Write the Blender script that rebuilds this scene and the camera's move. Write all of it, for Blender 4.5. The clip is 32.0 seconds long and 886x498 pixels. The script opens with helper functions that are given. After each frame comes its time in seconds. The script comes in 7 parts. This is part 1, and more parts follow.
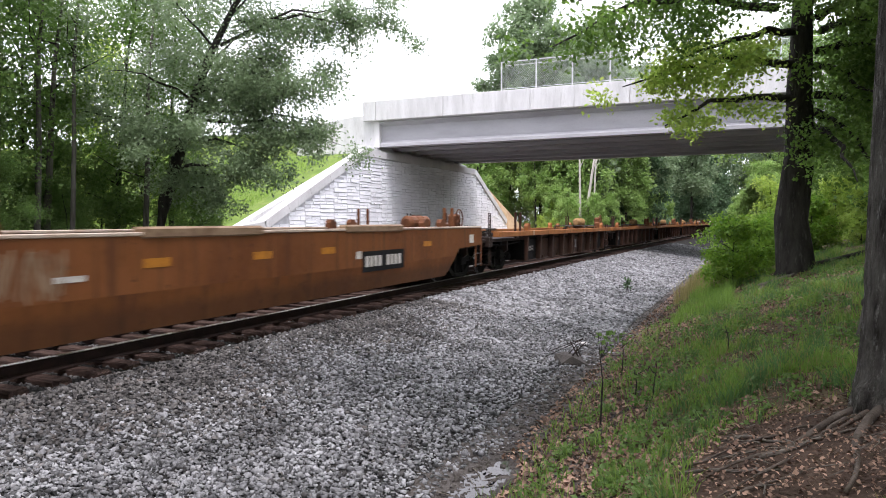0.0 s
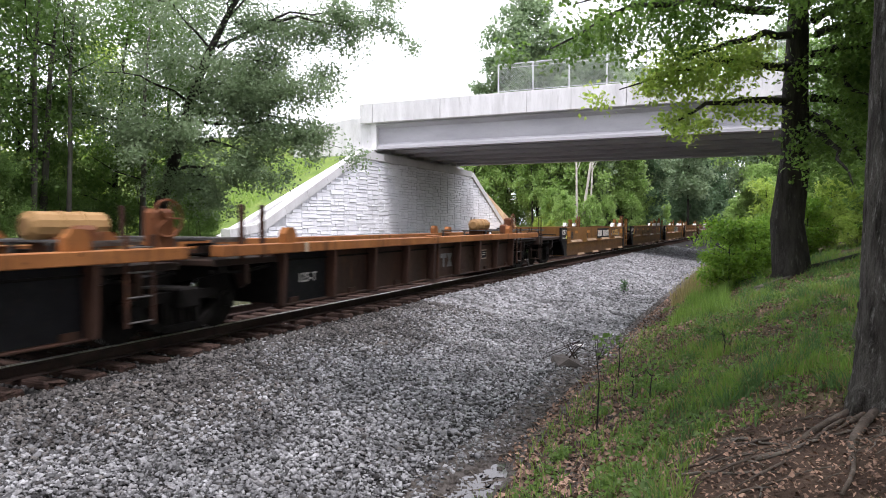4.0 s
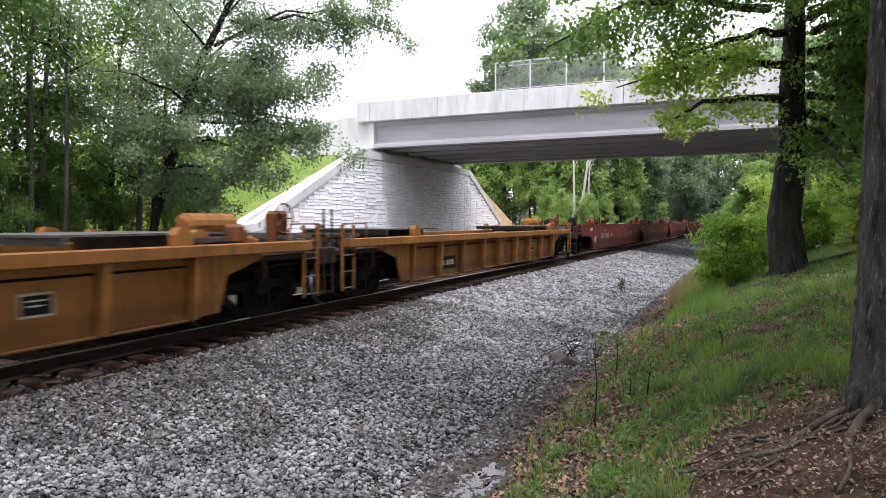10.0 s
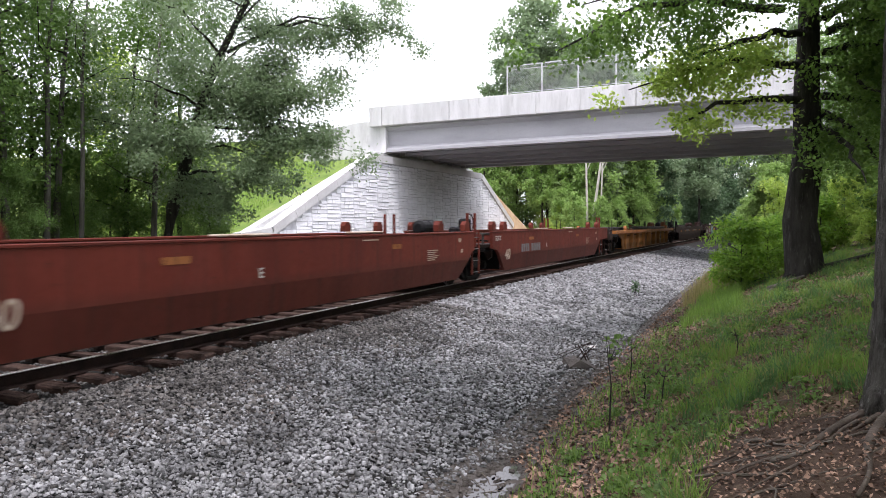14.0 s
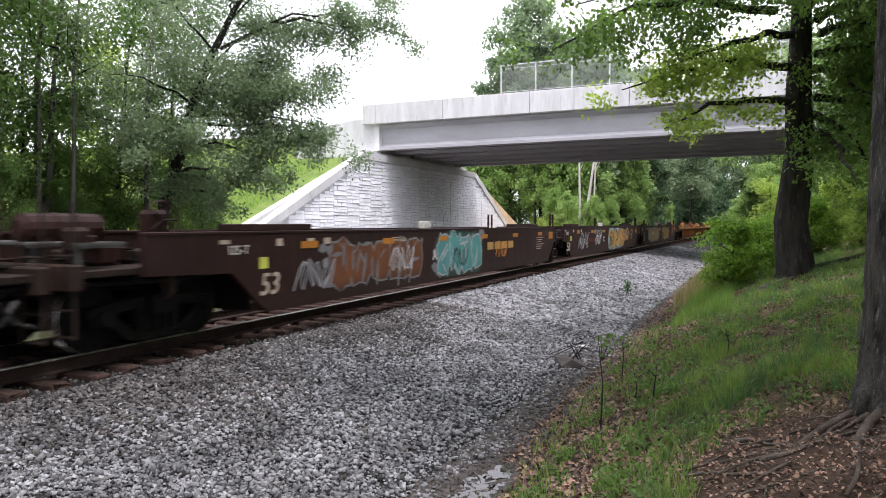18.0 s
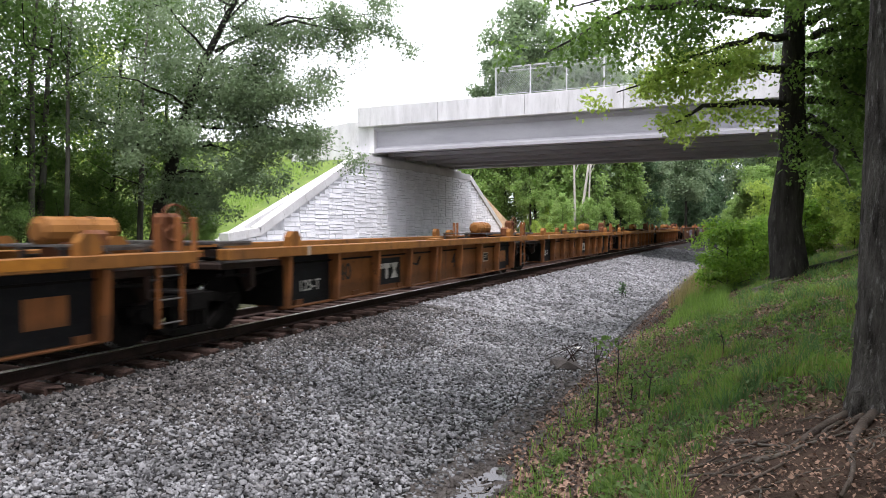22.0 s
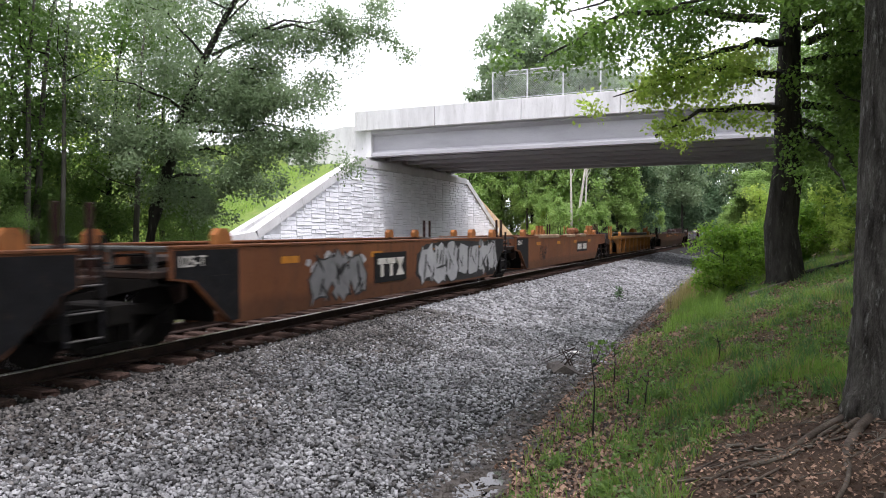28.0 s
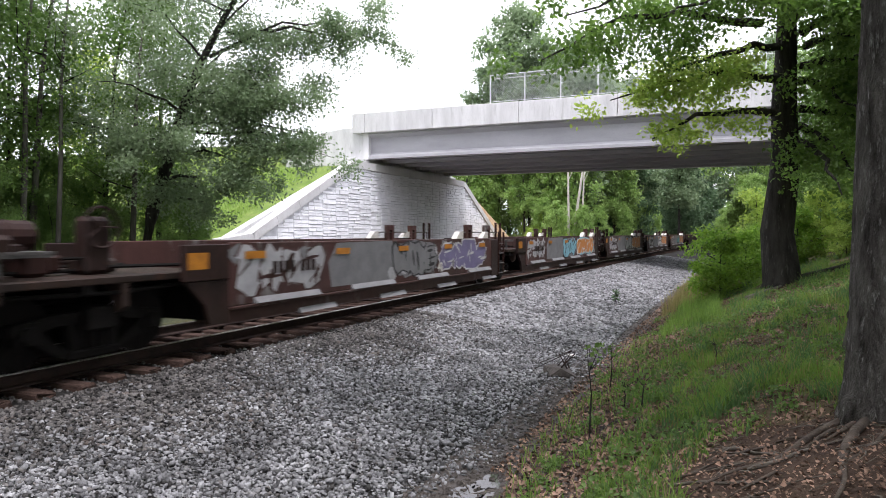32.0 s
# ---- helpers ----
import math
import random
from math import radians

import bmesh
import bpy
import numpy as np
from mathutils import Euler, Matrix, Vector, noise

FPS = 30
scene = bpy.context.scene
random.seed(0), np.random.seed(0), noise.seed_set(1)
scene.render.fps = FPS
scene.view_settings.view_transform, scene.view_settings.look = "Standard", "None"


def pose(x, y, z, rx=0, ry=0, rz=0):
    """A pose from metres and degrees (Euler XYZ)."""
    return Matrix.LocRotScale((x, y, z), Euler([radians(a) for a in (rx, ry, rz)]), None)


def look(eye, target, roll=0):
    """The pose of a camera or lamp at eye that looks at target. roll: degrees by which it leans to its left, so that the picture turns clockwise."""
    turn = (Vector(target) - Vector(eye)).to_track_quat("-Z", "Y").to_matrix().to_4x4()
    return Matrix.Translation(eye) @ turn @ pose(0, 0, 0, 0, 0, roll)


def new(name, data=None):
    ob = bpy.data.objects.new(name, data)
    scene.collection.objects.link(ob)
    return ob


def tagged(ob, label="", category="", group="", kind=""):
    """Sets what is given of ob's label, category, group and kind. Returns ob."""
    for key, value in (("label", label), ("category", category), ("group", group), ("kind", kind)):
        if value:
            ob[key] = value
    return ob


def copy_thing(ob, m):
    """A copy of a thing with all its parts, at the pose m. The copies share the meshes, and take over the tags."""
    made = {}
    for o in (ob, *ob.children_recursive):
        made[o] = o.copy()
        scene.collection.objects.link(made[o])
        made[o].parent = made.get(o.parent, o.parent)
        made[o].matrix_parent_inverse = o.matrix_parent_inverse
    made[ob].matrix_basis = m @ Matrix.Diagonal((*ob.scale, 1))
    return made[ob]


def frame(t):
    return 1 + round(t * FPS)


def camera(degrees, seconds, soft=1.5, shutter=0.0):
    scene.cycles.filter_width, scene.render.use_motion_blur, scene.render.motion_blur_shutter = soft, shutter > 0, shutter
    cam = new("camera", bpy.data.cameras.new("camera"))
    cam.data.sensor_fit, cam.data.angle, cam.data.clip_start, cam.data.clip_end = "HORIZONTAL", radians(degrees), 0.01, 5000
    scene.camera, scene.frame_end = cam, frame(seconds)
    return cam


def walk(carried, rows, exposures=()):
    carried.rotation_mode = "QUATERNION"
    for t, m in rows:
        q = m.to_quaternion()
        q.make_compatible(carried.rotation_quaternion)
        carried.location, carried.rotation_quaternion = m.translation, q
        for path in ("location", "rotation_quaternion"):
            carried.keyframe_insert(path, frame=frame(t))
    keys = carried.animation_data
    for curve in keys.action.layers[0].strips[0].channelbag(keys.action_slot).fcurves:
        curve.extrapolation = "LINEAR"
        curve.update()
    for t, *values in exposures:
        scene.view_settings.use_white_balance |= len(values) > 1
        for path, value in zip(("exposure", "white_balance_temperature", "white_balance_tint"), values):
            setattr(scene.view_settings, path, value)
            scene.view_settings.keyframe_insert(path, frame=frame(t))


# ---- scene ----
cam = camera(66.3, 32.0, 0.95, 0.18)
EYE = 1.65


def aim(yaw, pitch, roll):
    """The pose of the hand-held camera, which stands on the bank and only turns."""
    return pose(0, 0, EYE, 90 + pitch, 0, yaw) @ pose(0, 0, 0, 0, 0, roll)


# seconds, yaw, pitch, roll
TURNS = [
    (0, 24.07, -2.34, 0.02), (0.5, 24.10, -2.52, -0.08), (1, 24.12, -2.62, -0.04), (1.5, 24.17, -2.65, 0.00), (2, 24.30, -2.46, 0.27),
    (2.5, 24.25, -2.26, 0.11), (3, 23.91, -2.43, -0.02), (3.5, 23.81, -2.25, 0.12), (5.5, 23.76, -2.02, -0.19), (6, 23.70, -2.15, -0.22),
    (6.5, 23.61, -2.04, -0.34), (7, 23.85, -1.89, -0.32), (7.5, 23.88, -2.09, -0.16), (8, 23.86, -2.17, -0.35), (8.5, 23.73, -2.38, -0.36),
    (9, 23.44, -2.42, -0.27), (9.5, 23.42, -2.28, 0.05), (10, 23.60, -2.28, -0.07), (10.5, 23.63, -2.32, 0.01), (11, 23.59, -2.25, 0.28),
    (11.5, 23.75, -2.19, 0.08), (12, 24.02, -1.99, 0.03), (12.5, 24.01, -1.80, 0.12), (13, 24.19, -1.84, 0.19), (13.5, 24.45, -1.80, -0.20),
    (14, 24.66, -1.96, -0.40), (14.5, 24.44, -2.09, -0.11), (16.5, 23.84, -2.23, -0.19), (17, 24.01, -2.07, -0.28), (17.5, 24.02, -2.16, -0.18),
    (18, 24.06, -2.08, -0.05), (18.5, 24.06, -2.05, -0.20), (19, 23.73, -2.04, -0.47), (19.5, 23.29, -2.17, -0.35), (20, 23.22, -2.01, -0.10),
    (20.5, 23.69, -1.93, -0.15), (21, 23.49, -1.96, 0.03), (21.5, 23.50, -1.92, -0.03), (22, 23.66, -1.88, -0.17), (22.5, 23.61, -1.86, -0.06),
    (23, 23.40, -1.76, 0.01), (23.5, 23.49, -1.67, 0.06), (24, 23.69, -1.65, -0.15), (24.5, 23.74, -1.41, -0.18), (25, 23.26, -1.49, -0.42),
    (25.5, 23.46, -1.45, -0.46), (27.5, 23.77, -1.50, -0.15), (28, 23.38, -1.54, -0.07), (28.5, 23.07, -1.63, -0.11), (29, 23.04, -1.61, -0.11),
    (29.5, 23.01, -1.68, -0.16), (30, 23.14, -1.67, -0.11), (30.5, 23.13, -1.63, -0.12), (31, 23.13, -1.55, -0.03), (31.5, 23.03, -1.38, 0.07),
    (32, 23.14, -1.33, 0.12),
]
walk(cam, [(t, aim(a, b, c)) for t, a, b, c in TURNS], [(0.0, 0.68, 6360, 20), (12.0, 0.64, 6360, 20), (25.0, 0.6, 6360, 19), (32.0, 0.57, 6360, 19)])

# ---- light: bright overcast sky ----
world = bpy.data.worlds.new("overcast_sky")
scene.world = world
world.use_nodes = True
wn, wl = world.node_tree.nodes, world.node_tree.links
sky = wn.new("ShaderNodeTexSky")
sky.sky_type, sky.sun_disc = "NISHITA", False
sky.sun_elevation, sky.sun_rotation = radians(69), radians(146)
sky_mix = wn.new("ShaderNodeMix")
sky_mix.data_type = "RGBA"
sky_mix.inputs[0].default_value = 0.96
sky_mix.inputs[7].default_value = (9.3, 9.6, 10.0, 1)
wl.new(sky.outputs[0], sky_mix.inputs[6])
wl.new(sky_mix.outputs[2], wn["Background"].inputs["Color"])
wn["Background"].inputs["Strength"].default_value = 0.15
sun = new("sun", bpy.data.lights.new("sun", "SUN"))
sun.data.energy, sun.data.angle, sun.data.color = 2.7, radians(14), (1.0, 0.98, 0.95)
sun.matrix_world = look((12, -8, 60), (0, 10, 0))


# ---- mesh and material helpers ----
class Shape:
    """Collects vertices and faces of one part."""

    def __init__(self):
        self.v, self.f, self.smooth = [], [], False

    def add(self, verts, faces):
        n = len(self.v)
        self.v += [tuple(p) for p in verts]
        self.f += [tuple(n + i for i in f) for f in faces]
        return self

    def box(self, x0, x1, y0, y1, z0, z1, c=0.0):
        """A box with its upright and level edges chamfered by c."""
        if c <= 0:
            return self.add([(x, y, z) for x in (x0, x1) for y in (y0, y1) for z in (z0, z1)],
                            [(0, 1, 3, 2), (4, 6, 7, 5), (0, 4, 5, 1), (2, 3, 7, 6), (0, 2, 6, 4), (1, 5, 7, 3)])
        ring = lambda e, z: [(x0 + e, y0 + c, z), (x0 + c, y0 + e, z), (x1 - c, y0 + e, z), (x1 - e, y0 + c, z),
                             (x1 - e, y1 - c, z), (x1 - c, y1 - e, z), (x0 + c, y1 - e, z), (x0 + e, y1 - c, z)]
        v = ring(c, z0) + ring(0, z0 + c) + ring(0, z1 - c) + ring(c, z1)
        f = [tuple(range(7, -1, -1)), tuple(range(24, 32))]
        for k in range(3):
            f += [(8 * k + i, 8 * k + (i + 1) % 8, 8 * k + 8 + (i + 1) % 8, 8 * k + 8 + i) for i in range(8)]
        return self.add(v, f)

    def prism(self, poly, axis, a, b):
        """A polygon of pairs drawn out along an axis from a to b: x takes (y, z), y takes (x, z), z takes (x, y)."""
        put = {"x": lambda p, t: (t, p[0], p[1]), "y": lambda p, t: (p[0], t, p[1]), "z": lambda p, t: (p[0], p[1], t)}[axis]
        n = len(poly)
        return self.add([put(p, a) for p in poly] + [put(p, b) for p in poly],
                        [tuple(range(n - 1, -1, -1)), tuple(range(n, 2 * n))] + [(i, (i + 1) % n, n + (i + 1) % n, n + i) for i in range(n)])

    def tube(self, points, radii, sides=8, caps=True):
        """A round bar through points, with a radius at each."""
        pts = [Vector(p) for p in points]
        if isinstance(radii, (int, float)):
            radii = [radii] * len(pts)
        v, f = [], []
        for i, p in enumerate(pts):
            d = (pts[min(i + 1, len(pts) - 1)] - pts[max(i - 1, 0)]).normalized()
            a = d.orthogonal().normalized() if abs(d.z) > 0.99 else d.cross(Vector((0.013, 0.021, 1))).normalized()
            b = d.cross(a)
            v += [p + (a * math.cos(6.2832 * k / sides) + b * math.sin(6.2832 * k / sides)) * radii[i] for k in range(sides)]
        for i in range(len(pts) - 1):
            f += [(i * sides + k, i * sides + (k + 1) % sides, (i + 1) * sides + (k + 1) % sides, (i + 1) * sides + k) for k in range(sides)]
        if caps:
            f += [tuple(range(sides - 1, -1, -1)), tuple(range(len(v) - sides, len(v)))]
        return self.add(v, f)

    def mesh(self, name, material):
        me = bpy.data.meshes.new(name)
        me.from_pydata(self.v, [], self.f)
        bm = bmesh.new()
        bm.from_mesh(me)
        bmesh.ops.recalc_face_normals(bm, faces=bm.faces)
        bm.to_mesh(me)
        bm.free()
        if self.smooth:
            me.polygons.foreach_set("use_smooth", [True] * len(me.polygons))
        me.materials.append(material)
        return me


def thing(name, label, category, m=None, group="", kind=""):
    ob = tagged(new(name), label, category, group, kind)
    ob.empty_display_size = 0.2
    if m is not None:
        ob.matrix_world = m
    return ob


def part(name, shape, material, parent, label="", at=None):
    """Links a shape, or a mesh, as one part under a thing or a part."""
    ob = new(name, shape.mesh(name, material) if isinstance(shape, Shape) else shape)
    ob.parent = parent
    if at is not None:
        ob.matrix_local = at
    return tagged(ob, label)


def bulk(name, verts, faces, material, smooth=False):
    """A large mesh from arrays; faces is an array with one row a face, all of one size."""
    verts, faces = np.asarray(verts, np.float32), np.asarray(faces, np.int32)
    me = bpy.data.meshes.new(name)
    me.vertices.add(len(verts))
    me.vertices.foreach_set("co", verts.ravel())
    n, k = faces.shape
    me.loops.add(n * k)
    me.loops.foreach_set("vertex_index", faces.ravel())
    me.polygons.add(n)
    me.polygons.foreach_set("loop_start", np.arange(0, n * k, k, dtype=np.int32))
    me.update(calc_edges=True)
    if smooth:
        me.polygons.foreach_set("use_smooth", np.ones(n, bool))
    me.materials.append(material)
    return me


def paint(name, base, dark, scale=3.0, rough=0.7, metal=0.0, bump=0.15, fine=40.0, stain=None, stain_amount=0.35, stretch=(1, 1, 1), island=0.0, shift=0.0, depth=0.02, spec=0.3):
    """A worn surface: two colours mixed at a broad scale, fine grain, stains with edges, relief."""
    m = bpy.data.materials.new(name)
    m.use_nodes = True
    n, l = m.node_tree.nodes, m.node_tree.links
    bsdf = n["Principled BSDF"]
    tc, mp = n.new("ShaderNodeTexCoord"), n.new("ShaderNodeMapping")
    mp.inputs["Scale"].default_value = stretch
    mp.inputs["Location"].default_value = (shift, shift * 0.7, 0)
    l.new(tc.outputs["Object"], mp.inputs["Vector"])

    def noise_at(s, detail=6.0, r=0.6):
        t = n.new("ShaderNodeTexNoise")
        t.inputs["Scale"].default_value, t.inputs["Detail"].default_value, t.inputs["Roughness"].default_value = s, detail, r
        l.new(mp.outputs[0], t.inputs["Vector"])
        return t

    def mixed(a, b, fac):
        x = n.new("ShaderNodeMix")
        x.data_type = "RGBA"
        for sock, value in ((6, a), (7, b)):
            if isinstance(value, tuple):
                x.inputs[sock].default_value = (*value, 1)
            else:
                l.new(value, x.inputs[sock])
        l.new(fac, x.inputs[0])
        return x.outputs[2]

    def band(sock, lo, hi, top=1.0):
        r = n.new("ShaderNodeMapRange")
        r.inputs[1].default_value, r.inputs[2].default_value, r.inputs[4].default_value = lo, hi, top
        l.new(sock, r.inputs[0])
        return r.outputs[0]

    broad, grain = noise_at(scale), noise_at(fine, 4.0, 0.7)
    colour = mixed(base, dark, band(broad.outputs["Fac"], 0.38, 0.68))
    colour = mixed(colour, tuple(c * 0.55 for c in dark), band(grain.outputs["Fac"], 0.52, 0.8, 0.5))
    if stain:
        colour = mixed(colour, stain, band(noise_at(scale * 2.3, 8.0, 0.72).outputs["Fac"], 0.56, 0.66, stain_amount))
    if island:
        geo = n.new("ShaderNodeNewGeometry")
        hsv = n.new("ShaderNodeHueSaturation")
        l.new(band(geo.outputs["Random Per Island"], 0, 1, 1.0), hsv.inputs["Value"])
        r = hsv.inputs["Value"].links[0].from_node
        r.inputs[3].default_value, r.inputs[4].default_value = 1 - island, 1 + island
        l.new(colour, hsv.inputs["Color"])
        colour = hsv.outputs[0]
    l.new(colour, bsdf.inputs["Base Color"])
    bsdf.inputs["Metallic"].default_value = metal
    bsdf.inputs["Specular IOR Level"].default_value = spec
    rr = band(grain.outputs["Fac"], 0.3, 0.7)
    rr.node.inputs[3].default_value, rr.node.inputs[4].default_value = max(rough - 0.12, 0.03), min(rough + 0.12, 1)
    l.new(rr, bsdf.inputs["Roughness"])
    if bump:
        b = n.new("ShaderNodeBump")
        b.inputs["Strength"].default_value, b.inputs["Distance"].default_value = bump, depth
        l.new(grain.outputs["Fac"], b.inputs["Height"])
        l.new(b.outputs[0], bsdf.inputs["Normal"])
    return m


def leafy(name, base, dark, glow=0.35):
    """Leaves: varied from leaf to leaf, and letting light through."""
    m = bpy.data.materials.new(name)
    m.use_nodes = True
    n, l = m.node_tree.nodes, m.node_tree.links
    bsdf, out = n["Principled BSDF"], n["Material Output"]
    geo, mix, tr, sh = n.new("ShaderNodeNewGeometry"), n.new("ShaderNodeMix"), n.new("ShaderNodeBsdfTranslucent"), n.new("ShaderNodeMixShader")
    tc, ns = n.new("ShaderNodeTexCoord"), n.new("ShaderNodeTexNoise")
    ns.inputs["Scale"].default_value = 0.8
    l.new(tc.outputs["Object"], ns.inputs["Vector"])
    avg = n.new("ShaderNodeMath")
    avg.operation = "ADD"
    part_of = n.new("ShaderNodeMath")
    part_of.operation = "MULTIPLY_ADD"
    part_of.inputs[1].default_value, part_of.inputs[2].default_value = 0.5, -0.17
    l.new(geo.outputs["Random Per Island"], part_of.inputs[0])
    l.new(part_of.outputs[0], avg.inputs[0])
    dbl = n.new("ShaderNodeMath")
    dbl.operation = "MULTIPLY"
    dbl.inputs[1].default_value = 0.9
    l.new(ns.outputs["Fac"], dbl.inputs[0])
    l.new(dbl.outputs[0], avg.inputs[1])
    mix.data_type = "RGBA"
    mix.inputs[6].default_value, mix.inputs[7].default_value = (*dark, 1), (*base, 1)
    l.new(avg.outputs[0], mix.inputs[0])
    l.new(mix.outputs[2], bsdf.inputs["Base Color"])
    bsdf.inputs["Roughness"].default_value, bsdf.inputs["Specular IOR Level"].default_value = 0.5, 0.3
    bright = n.new("ShaderNodeHueSaturation")
    bright.inputs["Value"].default_value, bright.inputs["Saturation"].default_value = 1.6, 1.1
    l.new(mix.outputs[2], bright.inputs["Color"])
    l.new(bright.outputs[0], tr.inputs["Color"])
    sh.inputs[0].default_value = glow
    l.new(bsdf.outputs[0], sh.inputs[1])
    l.new(tr.outputs[0], sh.inputs[2])
    l.new(sh.outputs[0], out.inputs["Surface"])
    return m


# ---- materials ----
STONE = paint("ballast_stone", (0.215, 0.218, 0.225), (0.085, 0.086, 0.089), 1.4, 0.6, 0, 0.4, 60, (0.12, 0.098, 0.08), 0.3, island=0.93, spec=0.5)
# stones near the line: grime and shade from the train in one dark colour
SHADED_FOULED = paint("fouled_shaded_stone", (0.105, 0.1, 0.096), (0.045, 0.042, 0.04), 1.4, 0.75, 0, 0.4, 60, (0.085, 0.06, 0.045), 0.5, island=0.85, spec=0.35)
# near-black bed: shade in the gaps between stones put into the colour
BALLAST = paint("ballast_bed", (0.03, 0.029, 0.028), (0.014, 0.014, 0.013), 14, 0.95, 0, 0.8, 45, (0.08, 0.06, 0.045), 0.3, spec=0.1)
SOIL = paint("bank_soil", (0.085, 0.058, 0.043), (0.04, 0.027, 0.021), 2.0, 0.95, 0, 0.9, 30, (0.18, 0.135, 0.1), 0.4, spec=0.1)
MUD = paint("ditch_mud", (0.085, 0.074, 0.066), (0.04, 0.034, 0.031), 3.0, 0.75, 0, 0.7, 30, (0.13, 0.115, 0.1), 0.4, spec=0.3)
TURF = paint("turf", (0.12, 0.092, 0.055), (0.065, 0.055, 0.032), 2.5, 0.95, 0, 0.9, 35, (0.085, 0.115, 0.035), 0.7, spec=0.1)
MEADOW = paint("embankment_grass", (0.15, 0.215, 0.05), (0.085, 0.14, 0.032), 0.6, 0.95, 0, 0.8, 9, (0.28, 0.26, 0.12), 0.4, spec=0.1)
FLOOR = paint("forest_floor", (0.06, 0.065, 0.03), (0.03, 0.035, 0.018), 0.7, 0.95, 0, 0.6, 12, (0.1, 0.075, 0.045), 0.4)
RUST = paint("rail_steel", (0.034, 0.021, 0.017), (0.017, 0.012, 0.011), 5, 0.75, 0.1, 0.2, 60, spec=0.2)
SHINE = paint("rail_head", (0.5, 0.48, 0.46), (0.35, 0.32, 0.3), 8, 0.3, 0.9, 0.05, 60)
TIE = paint("old_tie", (0.085, 0.053, 0.042), (0.032, 0.021, 0.018), 3, 0.9, 0, 0.8, 40, (0.15, 0.105, 0.085), 0.4, stretch=(1, 6, 4), spec=0.15)
CONCRETE = paint("bridge_concrete", (0.62, 0.62, 0.62), (0.48, 0.48, 0.48), 0.6, 0.85, 0, 0.2, 22, (0.33, 0.33, 0.32), 0.5, stretch=(2.5, 1, 0.4))
GIRDER = paint("girder_concrete", (0.42, 0.42, 0.44), (0.33, 0.33, 0.35), 0.35, 0.8, 0, 0.1, 20, (0.42, 0.42, 0.42), 0.3, stretch=(0.6, 1, 2))
FACING = paint("white_stone_facing", (0.84, 0.85, 0.88), (0.76, 0.77, 0.8), 0.8, 0.85, 0, 0.8, 9, (0.66, 0.67, 0.7), 0.3, island=0.05, depth=0.04)
JOINT = paint("facing_joint", (0.55, 0.56, 0.58), (0.42, 0.43, 0.45), 2, 0.9)
GALV = paint("galvanised_steel", (0.6, 0.61, 0.62), (0.48, 0.49, 0.5), 3, 0.5, 0.5, 0.05)
BARK = paint("oak_bark", (0.06, 0.055, 0.05), (0.022, 0.02, 0.018), 5, 0.95, 0, 1.0, 26, (0.16, 0.155, 0.14), 0.5, stretch=(1, 1, 0.2), depth=0.08, spec=0.15)
GREY_BARK = paint("grey_woodland_bark", (0.13, 0.125, 0.11), (0.055, 0.05, 0.043), 4, 0.95, 0, 0.8, 24, (0.1, 0.12, 0.06), 0.4, stretch=(1, 1, 0.25), spec=0.15)
PALE_BARK = paint("pale_bark", (0.5, 0.48, 0.43), (0.3, 0.28, 0.25), 3, 0.9, 0, 0.4, 20, stretch=(1, 1, 0.3))
DRY = paint("dry_leaves", (0.28, 0.185, 0.135), (0.12, 0.075, 0.055), 2, 0.85, 0, 0, 30, island=0.65, spec=0.2)
LEAF = leafy("oak_leaves", (0.165, 0.26, 0.075), (0.055, 0.105, 0.034), 0.5)
LEAF_GREY = leafy("grey_green_leaves", (0.25, 0.325, 0.195), (0.12, 0.17, 0.095), 0.5)
# pale leaves: sunlight on sprays and background trees put into the colour
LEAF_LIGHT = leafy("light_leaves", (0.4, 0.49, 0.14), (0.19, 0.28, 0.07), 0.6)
# darker leaves: the shade deep in the wood is put into their colour
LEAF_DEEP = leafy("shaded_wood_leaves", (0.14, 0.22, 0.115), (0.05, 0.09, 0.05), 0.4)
LEAF_MEADOW = leafy("meadow_blades", (0.27, 0.39, 0.09), (0.12, 0.2, 0.045), 0.5)
LEAF_OAK = leafy("dark_oak_leaves", (0.17, 0.27, 0.07), (0.065, 0.12, 0.035), 0.5)
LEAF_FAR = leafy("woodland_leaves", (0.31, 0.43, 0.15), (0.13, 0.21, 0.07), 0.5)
GRASS_DARK = leafy("blue_green_grass_blades", (0.135, 0.24, 0.09), (0.045, 0.095, 0.036), 0.45)
GRASS = leafy("grass_blades", (0.235, 0.36, 0.09), (0.09, 0.16, 0.042), 0.5)
HAY = leafy("dry_grass_blades", (0.34, 0.29, 0.14), (0.14, 0.14, 0.05), 0.4)

NEAR_BARK = paint("furrowed_grey_bark", (0.2, 0.19, 0.172), (0.04, 0.036, 0.032), 9, 0.95, 0, 1.0, 34, (0.5, 0.5, 0.47), 0.75, stretch=(1.3, 1.3, 0.3), depth=0.15, spec=0.15)
SAND = paint("sandy_slope", (0.42, 0.3, 0.19), (0.3, 0.2, 0.12), 1.5, 0.95, 0, 0.6, 14, (0.16, 0.2, 0.06), 0.5, spec=0.1)
# pale ground added as a reflector to brighten the abutment wall
BOUNCE_GRAVEL = paint("bounce_gravel", (0.32, 0.31, 0.3), (0.2, 0.19, 0.18), 3, 0.95, 0, 0.6, 30, (0.16, 0.15, 0.09), 0.4)
DEADWOOD = paint("weathered_branch", (0.17, 0.15, 0.125), (0.08, 0.068, 0.057), 4, 0.9, 0, 0.5, 26, stretch=(2, 0.6, 2))
